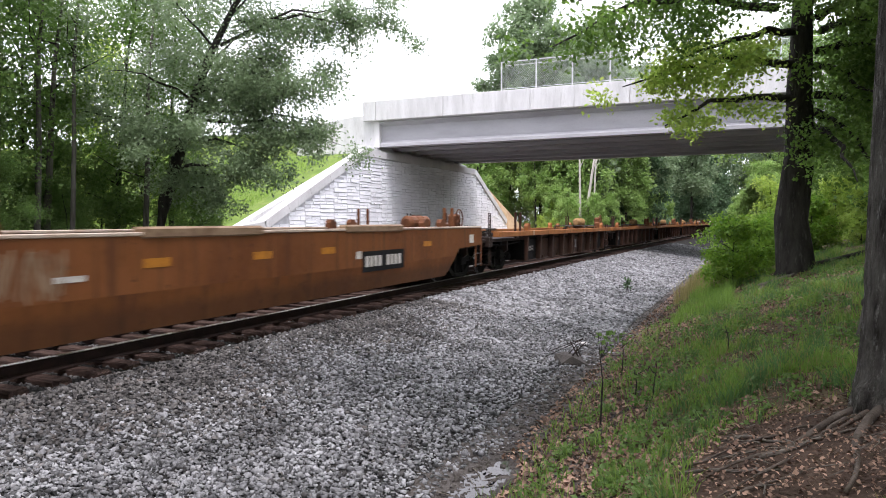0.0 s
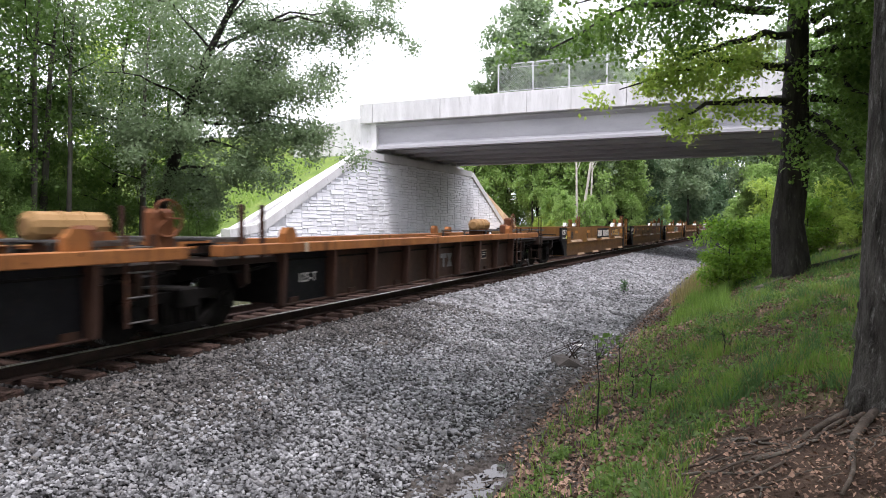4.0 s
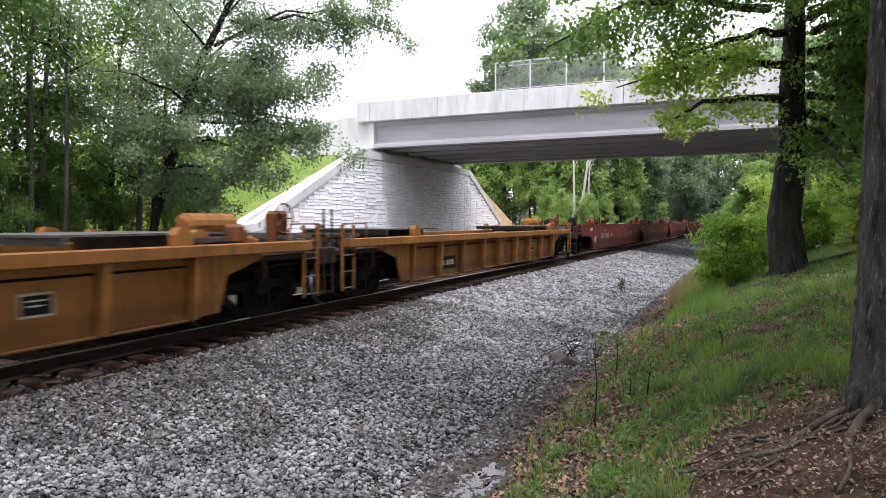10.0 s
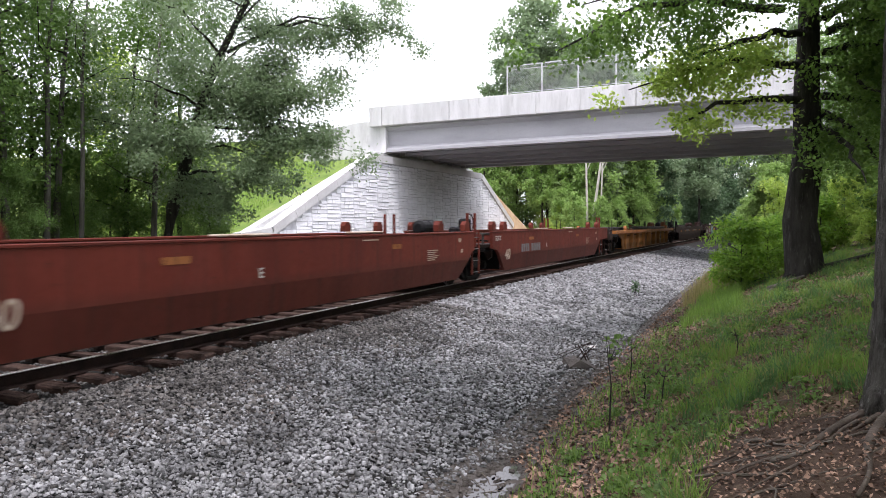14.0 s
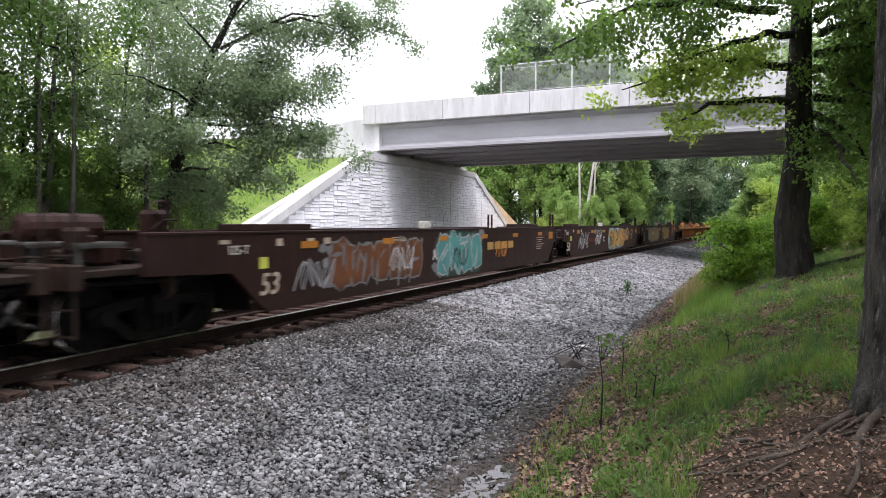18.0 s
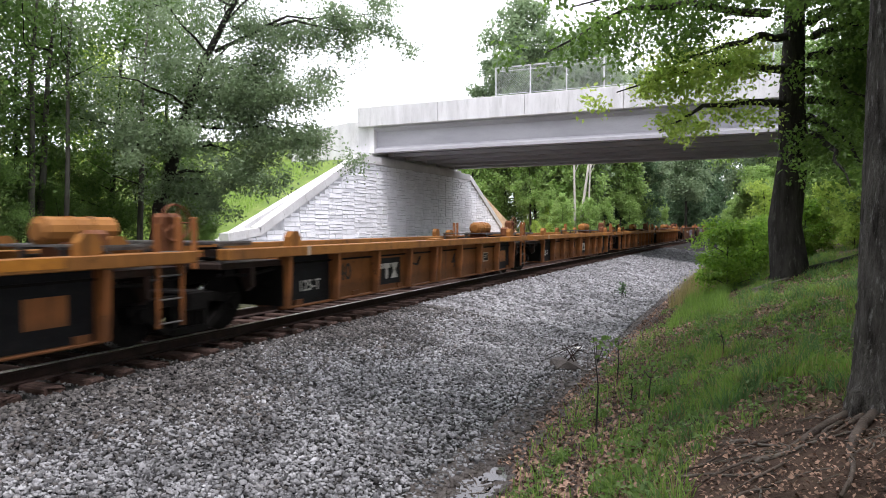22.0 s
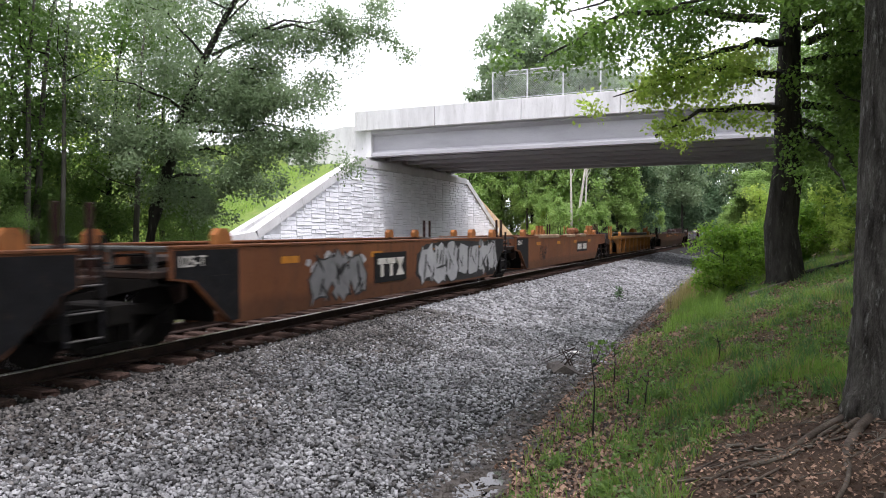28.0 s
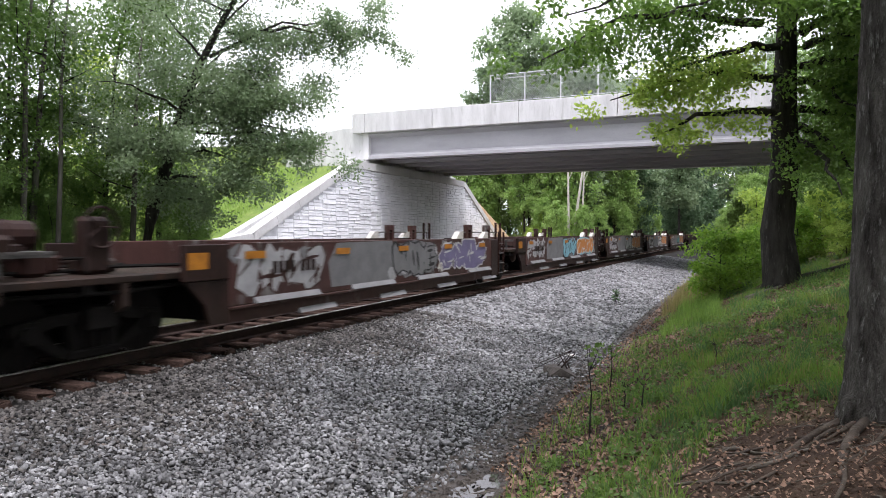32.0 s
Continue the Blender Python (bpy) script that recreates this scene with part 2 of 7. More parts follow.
ROOT = paint("bare_root", (0.115, 0.092, 0.074), (0.045, 0.035, 0.028), 5, 0.9, 0, 0.7, 24, (0.2, 0.165, 0.13), 0.4)
LEAF_MID = leafy("bush_leaves", (0.27, 0.42, 0.08), (0.08, 0.16, 0.03), 0.5)

# ---- the line: straight, then bending gently to the right ----
TRACK_X, GAUGE = -8.5, 1.505


def bend(s):
    """How far the line has swung to the right at s metres up the line."""
    a = min(max(s - 15.0, 0.0), 18.0)
    c = min(max(s - 115.0, 0.0), 55.0)
    return 8e-4 * a * a + 0.0288 * max(s - 33.0, 0.0) + 2e-3 * c * c + 0.22 * max(s - 170.0, 0.0)


def smooth(a, b, t):
    t = min(max((t - a) / (b - a), 0.0), 1.0)
    return t * t * (3 - 2 * t)


WALL_X, DECK_Y0, DECK_Y1 = -23.9, 43.0, 58.8
PROFILE = [(-60, 0.4), (-24, -0.3), (-15, -0.5), (-12.6, -0.85), (-11.2, -0.62), (-9.95, -0.26), (-7.15, -0.26), (-6.7, -0.29), (-2.7, -0.82), (-2.1, -0.84), (-1.4, -0.6),
           (0, 0.04), (1.2, 0.42), (3.4, 1.12), (6, 1.5), (14, 1.7), (60, 2.4)]


def ground_z(x, y):
    u = x - bend(y)
    z = float(np.interp(u, [p[0] for p in PROFILE], [p[1] for p in PROFILE]))
    z += 0.05 * noise.noise((x * 0.6, y * 0.6, 3)) * smooth(-3.2, -1.5, u) + 0.06 * noise.noise((x * 0.3, y * 0.3, 9)) * (u < -12)
    # the road's embankments on both sides of the bridge
    for side in (-1, 1):
        run = WALL_X - x if side < 0 else x - 9.6
        if run > 0.25:
            if DECK_Y0 + 0.35 < y < DECK_Y1 - 0.2:
                z = 8.6 if run > 0.9 else 6.0
            else:
                d = max(40.5 - y, y - 61.3, 0.0)
                z = max(z, 6.35 - d * (0.432 if y < 50 else 0.34) + 0.25 * noise.noise((x * 0.2, y * 0.2, 5)) * smooth(2, 5, run))
    return z


def ground_sheet():
    xs = np.concatenate([np.linspace(-900, -70, 12), np.linspace(-60, -26, 18), [-24.4, -24.16, -24.1, -23, -20, -17, -15], np.linspace(-13.5, -3, 22), np.linspace(-2.8, 4, 26), np.linspace(4.6, 9.8, 9), [9.86, 10.4, 14, 20, 30, 60, 120, 300, 900]])
    ys = np.concatenate([np.linspace(-900, -30, 14), np.linspace(-20, 2, 27), np.linspace(2.25, 9, 28), np.linspace(9.8, 30, 25), np.linspace(31, 43.3, 14), [43.4, 45, 48, 52, 56, 58.5, 58.7], np.linspace(59.5, 80, 21), np.linspace(85, 200, 24), np.linspace(240, 1200, 12)])
    verts, faces, which = [], [], []
    for y in ys:
        for x in xs:
            w = x + bend(y) * max(float(np.interp(x, [-24, -14, 4, 30], [0, 1, 1, 0])), smooth(100, 160, y))
            verts.append((w, y, ground_z(w, y)))
    n = len(xs)
    for j in range(len(ys) - 1):
        for i in range(n - 1):
            faces.append((j * n + i, j * n + i + 1, (j + 1) * n + i + 1, (j + 1) * n + i))
            x, y = (xs[i] + xs[i + 1]) / 2, (ys[j] + ys[j + 1]) / 2
            lift = ground_z(x, y) - float(np.interp(x - bend(y), [p[0] for p in PROFILE], [p[1] for p in PROFILE]))
            if 61 < y < 81 and -31 < x < -19:
                k = 7
            elif lift > 0.3:
                k = 4
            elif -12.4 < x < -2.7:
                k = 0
            elif x < -12:
                # ground behind the train: pale gravel added to bounce light onto the wall
                k = 5 if x < -24.2 and (y < 22 or y > 80 or x < -60) or y < 22 else (4 if x < -24.2 else (2 if 42 < y < 60 else 6))
            elif x < -2.0:
                k = 1
            elif x < -1.1:
                k = 2
            else:
                k = 5 if x >= 9 or 41 < y < 61 else (2 if math.hypot((x - 0.9) / 1.5, (y - 4.8) / 1.35) < 1 else 3)
            which.append(k)
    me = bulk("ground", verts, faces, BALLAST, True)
    for m in (MUD, SOIL, TURF, MEADOW, FLOOR, BOUNCE_GRAVEL, SAND):
        me.materials.append(m)
    me.polygons.foreach_set("material_index", np.array(which, np.int32))
    return tagged(new("ground", me), "railway cutting with grey ballast, muddy ditch and grassy banks", "ground", kind="structure")


ground_sheet()


def scatter(name, spots, sizes, material, flat=0.75, seed=1, label="", category=""):
    """Angular stones or clods at spots (rows of x, y, z), each an uneven octahedron."""
    rng = np.random.default_rng(seed)
    spots, n = np.asarray(spots, np.float32), len(spots)
    base = np.array([(x, y, z) for z in (-0.8, 0.8) for x, y in ((-0.72, -0.72), (0.72, -0.72), (0.72, 0.72), (-0.72, 0.72))], np.float32)
    v = base[None] * rng.uniform(0.55, 1.15, (n, 8, 1)) * np.stack([rng.uniform(0.75, 1.3, n), rng.uniform(0.6, 1.0, n), np.ones(n)], 1)[:, None] + rng.normal(0, 0.13, (n, 8, 3))
    v[:, :, 2] *= flat
    a = rng.uniform(0, 6.283, n)
    c, s = np.cos(a)[:, None], np.sin(a)[:, None]
    x, y = v[:, :, 0] * c - v[:, :, 1] * s, v[:, :, 0] * s + v[:, :, 1] * c
    tilt = rng.normal(0, 0.6, (n, 1))
    v = np.stack([x, y * np.cos(tilt) - v[:, :, 2] * np.sin(tilt), y * np.sin(tilt) + v[:, :, 2] * np.cos(tilt)], 2)
    v = v * np.asarray(sizes, np.float32).reshape(-1, 1, 1) + spots[:, None]
    f = np.array([(4, 5, 6, 7), (0, 1, 5, 4), (1, 2, 6, 5), (2, 3, 7, 6), (3, 0, 4, 7)], np.int32)
    faces = (np.arange(n, dtype=np.int32)[:, None, None] * 8 + f[None]).reshape(-1, 4)
    return tagged(new(name, bulk(name, v.reshape(-1, 3), faces, material)), label, category, kind="stuff")


def bed_z(u):
    return np.interp(u, [p[0] for p in PROFILE], [p[1] for p in PROFILE])


def spread(count, x0, x1, y0, y1, seed, power=1.0):
    """Spots on the line's bed, denser towards y0."""
    rng = np.random.default_rng(seed)
    u, y = rng.uniform(x0, x1, count), y0 + (y1 - y0) * rng.uniform(0, 1, count) ** power
    shift = np.array([bend(v) for v in y])
    return u, y, np.stack([u + shift, y, bed_z(u)], 1), rng


u, y, spots, rng = spread(100000, -7.15, -2.2, 2.5, 16, 11, 1.35)
keep = (rng.uniform(0, 1, len(u)) > np.clip((u + 3.5) / 1.3, 0, 0.93)) & (np.hypot((u + 2.27) / 0.3, (y - 5.85) / 0.8) > 1)
size = rng.uniform(0.014, 0.036, len(u)) * rng.uniform(0.8, 1.15, len(u))
spots[:, 2] += size * rng.uniform(-0.5, 0.95, len(u))
# darker stones towards the ties: grime and the train's shade put into colour
darkened = rng.uniform(0, 1, len(u)) < np.clip((-4.6 - u + 0.5 * np.sin(y * 1.3)) / 2.2, 0.04, 0.95)
scatter("ballast_stones", spots[keep & ~darkened], size[keep & ~darkened], STONE, 0.5, 2, "loose grey crushed-rock railway ballast", "gravel")
scatter("ballast_stones", spots[keep & darkened], size[keep & darkened], SHADED_FOULED, 0.5, 6, "ballast beside the ties, darkened for grime and the train's shade", "gravel")
u, y, spots, rng = spread(56000, -7.15, -2.5, 15, 62, 12, 1.5)
size = rng.uniform(0.03, 0.065, len(u))
spots[:, 2] += size * rng.uniform(-0.2, 0.5, len(u))
scatter("ballast_stones", spots, size, STONE, 0.55, 3, "loose grey crushed-rock railway ballast", "gravel")
u, y, spots, rng = spread(15000, -7.15, -2.4, -9, 2.6, 14)
size = rng.uniform(0.02, 0.05, len(u))
scatter("ballast_stones", spots, size, STONE, 0.7, 5, "loose grey crushed-rock railway ballast", "gravel")
u, y, spots, rng = spread(14000, -9.9, -7.3, 2, 45, 13, 1.4)
size = rng.uniform(0.02, 0.045, len(u))
scatter("ballast_stones", spots, size, SHADED_FOULED, 0.6, 4, "brownish ballast between the ties", "gravel")


# ---- rails and ties ----
def rails():
    track = thing("railway_track", "single railway track of rusty rails on old wooden ties", "railway", kind="structure")
    web = [(-0.075, -0.17), (0.075, -0.17), (0.07, -0.155), (0.012, -0.14), (0.01, -0.045), (0.034, -0.035), (0.036, -0.012), (-0.036, -0.012), (-0.034, -0.035), (-0.01, -0.045), (-0.012, -0.14), (-0.07, -0.155)]
    head = [(-0.036, -0.011), (0.036, -0.011), (0.034, -0.002), (0.026, 0.002), (-0.026, 0.002), (-0.034, -0.002)]
    ss = [-700, -300, -60] + list(range(-20, 60, 2)) + list(range(60, 200, 5)) + [260, 400, 900]
    for side in (1, -1):
        x0 = TRACK_X + side * GAUGE / 2
        for name, prof, m in (("rail", web, RUST), ("rail_head", head, SHINE)):
            sh, n = Shape(), len(prof)
            for k, s in enumerate(ss):
                sh.v += [(x0 + bend(s) + a, s, b) for a, b in prof]
                if k:
                    sh.f += [((k - 1) * n + i, (k - 1) * n + (i + 1) % n, k * n + (i + 1) % n, k * n + i) for i in range(n)]
            part(name, sh, m, track, "polished running surface" if name == "rail_head" else "")
    rng = random.Random(5)
    metal = Shape()
    kinds = []
    for k in range(5):
        sh = Shape().box(-1.3, 1.3, -0.115, 0.115, -0.18, 0, 0.02)
        sh.v = [(x + rng.uniform(-0.03, 0.03), y + rng.uniform(-0.012, 0.012), z + rng.uniform(-0.012, 0.006)) for x, y, z in sh.v]
        kinds.append(sh.mesh("tie", TIE))
    rest = Shape()
    for k in range(-40, 500):
        s = k * 0.53
        x = TRACK_X + bend(s) + rng.uniform(-0.06, 0.06)
        if -2 <= k < 250:
            part("tie", kinds[rng.randrange(5)], None, track, at=pose(x, s + rng.uniform(-0.04, 0.04), -0.178 + rng.uniform(-0.012, 0.006), 0, 0, rng.uniform(-1.5, 1.5)))
        else:
            rest.box(x - 1.3, x + 1.3, s - 0.11, s + 0.11, -0.35, -0.178)
    tagged(part("far_ties", rest, TIE, track), kind="stuff")
    return track


rails()


# ---- road bridge ----
def bridge():
    b = thing("road_bridge", "grey concrete road bridge on white stone-faced abutments", "bridge", kind="structure")
    x0, x1 = -24.2, 9.4
    web = [(-0.42, 7.0), (0.42, 7.0), (0.42, 7.2), (0.12, 7.42), (0.12, 8.5), (0.5, 8.68), (0.5, 8.86), (-0.5, 8.86), (-0.5, 8.68), (-0.12, 8.5), (-0.12, 7.42), (-0.42, 7.2)]
    ys = np.linspace(DECK_Y0 + 0.45, DECK_Y1 - 0.45, 6)
    for y in ys:
        part("girder", Shape().prism([(y + a, z) for a, z in web], "x", x0, x1), GIRDER, b)
        part("end_block", Shape().box(x0 - 0.5, x0 - 0.004, y - 0.5, y + 0.5, 6.95, 8.86, 0.03), CONCRETE, b)
    part("deck_slab", Shape().box(x0 - 0.6, x1 + 0.6, DECK_Y0 - 0.3, DECK_Y1 + 0.3, 8.864, 9.12, 0.02), CONCRETE, b)
    part("end_diaphragm", Shape().box(x0 - 1.1, x0 - 0.51, DECK_Y0 + 0.06, DECK_Y1 - 0.06, 6.7, 8.86, 0.02), CONCRETE, b)
    for yy in (DECK_Y0 - 0.38, DECK_Y1 + 0.08):
        xs = [-25.4, -24.35, -19.05, -12.9, -6.6, -0.3, 6.0, 12.3, 18]
        for i in range(len(xs) - 1):
            part("parapet_panel", Shape().box(xs[i] + 0.015, xs[i + 1] - 0.015, yy, yy + 0.3, 8.84, 10.24, 0.03), CONCRETE, b)
    part("wing_wall", Shape().prism([(-24.9, 5.8), (-24.9, 9.3), (-26.5, 9.3), (-31.5, 8.7), (-31.5, 5.8)], "y", DECK_Y0 + 0.1, DECK_Y0 + 0.4), CONCRETE, b)
    # fence on the near parapet
    yf = DECK_Y0 - 0.2
    posts = [-14.9 + 2.36 * k for k in range(13)]
    for x in posts:
        part("fence_post", Shape().tube([(x, yf, 10.2), (x, yf, 12.12)], 0.045, 8), GALV, b)
    part("fence_top_rail", Shape().tube([(posts[0], yf, 12.1), (posts[-1], yf, 12.1)], 0.035, 6), GALV, b)
    part("fence_mid_rail", Shape().tube([(posts[0], yf, 11.85), (posts[-1], yf, 11.85)], 0.02, 6), GALV, b)
    part("fence_bottom_rail", Shape().tube([(posts[0], yf, 10.35), (posts[-1], yf, 10.35)], 0.02, 6), GALV, b)
    wires = Shape()
    span, h = posts[-1] - posts[0], 1.75
    for k in range(int((span + h) / 0.16)):
        a = posts[0] - h + k * 0.16
        for d in (1, -1):
            lo, hi = max(a, posts[0]), min(a + h, posts[-1])
            if hi - lo > 0.1:
                z0, z1 = (10.35 + lo - a, 10.35 + hi - a) if d > 0 else (10.35 + h - (lo - a), 10.35 + h - (hi - a))
                wires.add([(lo, yf, z0 - 0.006), (hi, yf, z1 - 0.006), (hi, yf, z1 + 0.006), (lo, yf, z0 + 0.006),
                           (lo, yf + 0.01, z0 - 0.006), (hi, yf + 0.01, z1 - 0.006), (hi, yf + 0.01, z1 + 0.006), (lo, yf + 0.01, z0 + 0.006)],
                          [(0, 1, 2, 3), (7, 6, 5, 4), (0, 4, 5, 1), (3, 2, 6, 7)])
    tagged(part("fence_mesh", wires, GALV, b), kind="stuff")
    return b


bridge()


def wall_top(y):
    """Height of the retaining wall's stone facing."""
    return float(np.interp(y, [27.2, 29.8, 40.4, 61.0, 70.3, 72], [0.9, 1.2, 6.12, 6.12, 1.4, 0.4]))


def abutment(name, x, side):
    """A retaining wall parallel to the line, of stone-faced panels under a coping; side: where its face looks."""
    w = thing(name, "white split-stone faced retaining wall with concrete coping", "retaining wall", kind="structure")
    outline = [(27.2, -0.9), (71.5, -0.9), (71.5, 0.5), (70.3, 1.4), (61.0, 6.12), (40.4, 6.12), (29.8, 1.2), (27.2, 0.9)]
    face = x
    part("wall_core", Shape().prism(outline, "x", x - side * 0.35, x - side * 0.06), JOINT, w)
    rng = random.Random(9)
    stones = Shape()
    # cast panels side by side, each with its own broken courses of split stone
    for k in range(29):
        p0, p1 = 27.25 + 1.55 * k, min(27.25 + 1.55 * (k + 1), 71.4)
        z = -0.6 + rng.uniform(0, 0.12)
        while z < 6.1:
            h = rng.choice((0.18, 0.22, 0.26, 0.32))
            cuts = sorted([p0 + 0.004, p1 - 0.004] + ([p0 + rng.uniform(0.35, 1.2)] if rng.random() < 0.85 else []) + ([p0 + rng.uniform(0.3, 0.6)] if rng.random() < 0.25 else []))
            for y, y1 in zip(cuts, cuts[1:]):
                top = min(wall_top(y), wall_top(y1))
                if z + 0.06 > top or y1 - y < 0.08:
                    continue
                d, g = rng.choice((0.0, 0.008, 0.016, 0.028, 0.04)), rng.choice((0.001, 0.002, 0.006))
                zz = min(z + h - rng.choice((0.003, 0.006, 0.014, 0.034)), top)
                q0, q1, t = x - side * 0.07, x + side * (d - 0.02), 0.018
                q = [(q0, y + g, z), (q0, y1 - g, z), (q0, y1 - g, zz), (q0, y + g, zz),
                     (q1 + side * rng.uniform(0, 0.03), y + g + t, z + t), (q1 + side * rng.uniform(0, 0.03), y1 - g - t, z + t), (q1 + side * rng.uniform(-0.015, 0.01), y1 - g - t, zz - t * 0.6), (q1, y + g + t, zz - t * 0.6)]
                stones.add(q, [(4, 5, 6, 7), (0, 1, 5, 4), (1, 2, 6, 5), (2, 3, 7, 6), (3, 0, 4, 7)])
            z += h
    tagged(part("stone_facing", stones, FACING, w), kind="stuff")
    # coping: level over the middle, sloping down at both ends
    def slab(y0, z0, y1, z1, depth, height):
        n = Vector((0, z0 - z1, y1 - y0)).normalized()
        a, c = Vector((0, y0, z0)), Vector((0, y1, z1))
        pts = [a, c, c + n * height, a + n * height]
        return Shape().prism([(p.y, p.z) for p in pts], "x", x + side * 0.1, x - side * depth)
    joints = np.linspace(40.45, 60.95, 8)
    for i in range(7):
        part("coping", slab(joints[i], 6.12, joints[i + 1] - 0.02, 6.12, 0.5, 0.52), CONCRETE, w)
    for k in range(5):
        ya, yb = 29.8 + 10.6 * k / 5, 29.8 + 10.6 * (k + 1) / 5 - 0.02
        part("coping", slab(ya, 1.2 + 4.92 * k / 5, yb, 1.2 + 4.92 * (k + 1) / 5, 0.5, 0.5), CONCRETE, w)
        ya, yb = 61.0 + 9.3 * k / 5, 61.0 + 9.3 * (k + 1) / 5 - 0.02
        part("coping", slab(ya, 6.12 - 4.72 * k / 5, yb, 6.12 - 4.72 * (k + 1) / 5, 0.5, 0.5), CONCRETE, w)
    part("coping_foot", slab(27.2, 0.9, 29.78, 1.2, 0.5, 0.45), CONCRETE, w)
    # concrete apron on the earth behind the sloping coping
    e = x - side * 0.5
    g = x - side * 0.75
    apron = Shape().add([(e, 27.2, 0.95), (g, 26.8, 0.9), (g, 40.0, 6.28), (e, 40.6, 6.4), (e, 27.2, -0.6), (g, 26.8, -0.6), (g, 40.0, 5.0), (e, 40.6, 5.0)],
                        [(0, 1, 2, 3), (4, 7, 6, 5), (0, 4, 5, 1), (1, 5, 6, 2), (2, 6, 7, 3), (3, 7, 4, 0)])
    part("apron", apron, CONCRETE, w)
    part("bearing_seat", Shape().box(min(x - side * 0.52, x - side * 2.2), max(x - side * 0.52, x - side * 2.2), 41.6, 60.2, 5.6, 6.94, 0.02), CONCRETE, w)
    return w


abutment("wall_west", WALL_X, 1)
abutment("wall_east", 9.2, -1)


# ---- trees ----
def leaf_cloud(name, centres, spreads, count, size, material, seed, droop=0.35):
    """Leaves scattered round cluster centres, bunched on twigs; each leaf is a bent pair of faces."""
    rng = np.random.default_rng(seed)
    centres, spreads = np.asarray(centres, float), np.asarray(spreads, float)
    weights = spreads ** 2
    pick = rng.choice(len(centres), count, p=weights / weights.sum())
    off = rng.normal(0, 1, (count, 3))
    off /= np.linalg.norm(off, axis=1, keepdims=True) + 1e-9
    off *= (rng.uniform(0, 1, count) ** 0.45)[:, None] * np.array([1, 1, 0.8])
    twig = np.floor(rng.uniform(0, 16, count))
    ang = twig * 2.399 + pick * 1.7
    ray = np.stack([np.cos(ang), np.sin(ang), 0.85 * np.sin(twig * 1.3 + pick)], 1)
    along = rng.uniform(0.1, 1.1, count)
    pos = centres[pick] + spreads[pick][:, None] * (0.62 * off + 0.6 * ray * along[:, None])
    pos[:, 2] -= droop * spreads[pick] * along ** 2 * 0.5
    d = rng.normal(0, 1, (count, 3)) + 0.6 * ray
    d[:, 2] -= 0.35
    d /= np.linalg.norm(d, axis=1, keepdims=True)
    up = rng.normal(0, 0.55, (count, 3)) + np.array([0, 0, 1.0])
    side = np.cross(d, up)
    side /= np.linalg.norm(side, axis=1, keepdims=True) + 1e-9
    ln = size * rng.uniform(0.7, 1.4, count)[:, None]
    w = ln * 0.34
    nrm = np.cross(side, d)
    mid = pos + d * ln * 0.5
    v = np.stack([pos, mid + side * w + nrm * ln * 0.1, pos + d * ln, mid - side * w + nrm * ln * 0.1], 1).reshape(-1, 3)
    i = np.arange(count, dtype=np.int32)[:, None] * 4
    f = np.concatenate([i + np.array([[0, 1, 2]]), i + np.array([[0, 2, 3]])])
    return bulk(name, v, f, material)


def limb_path(a, b, rng, sag=0.12, n=5):
    a, b = Vector(a), Vector(b)
    ln = (b - a).length
    out = []
    for k in range(n + 1):
        t = k / n
        p = a.lerp(b, t) + Vector((rng.uniform(-1, 1), rng.uniform(-1, 1), rng.uniform(-0.4, 0.6))) * ln * 0.05 * math.sin(3.14 * t)
        p.z += ln * sag * math.sin(3.14 * t)
        out.append(p)
    return out


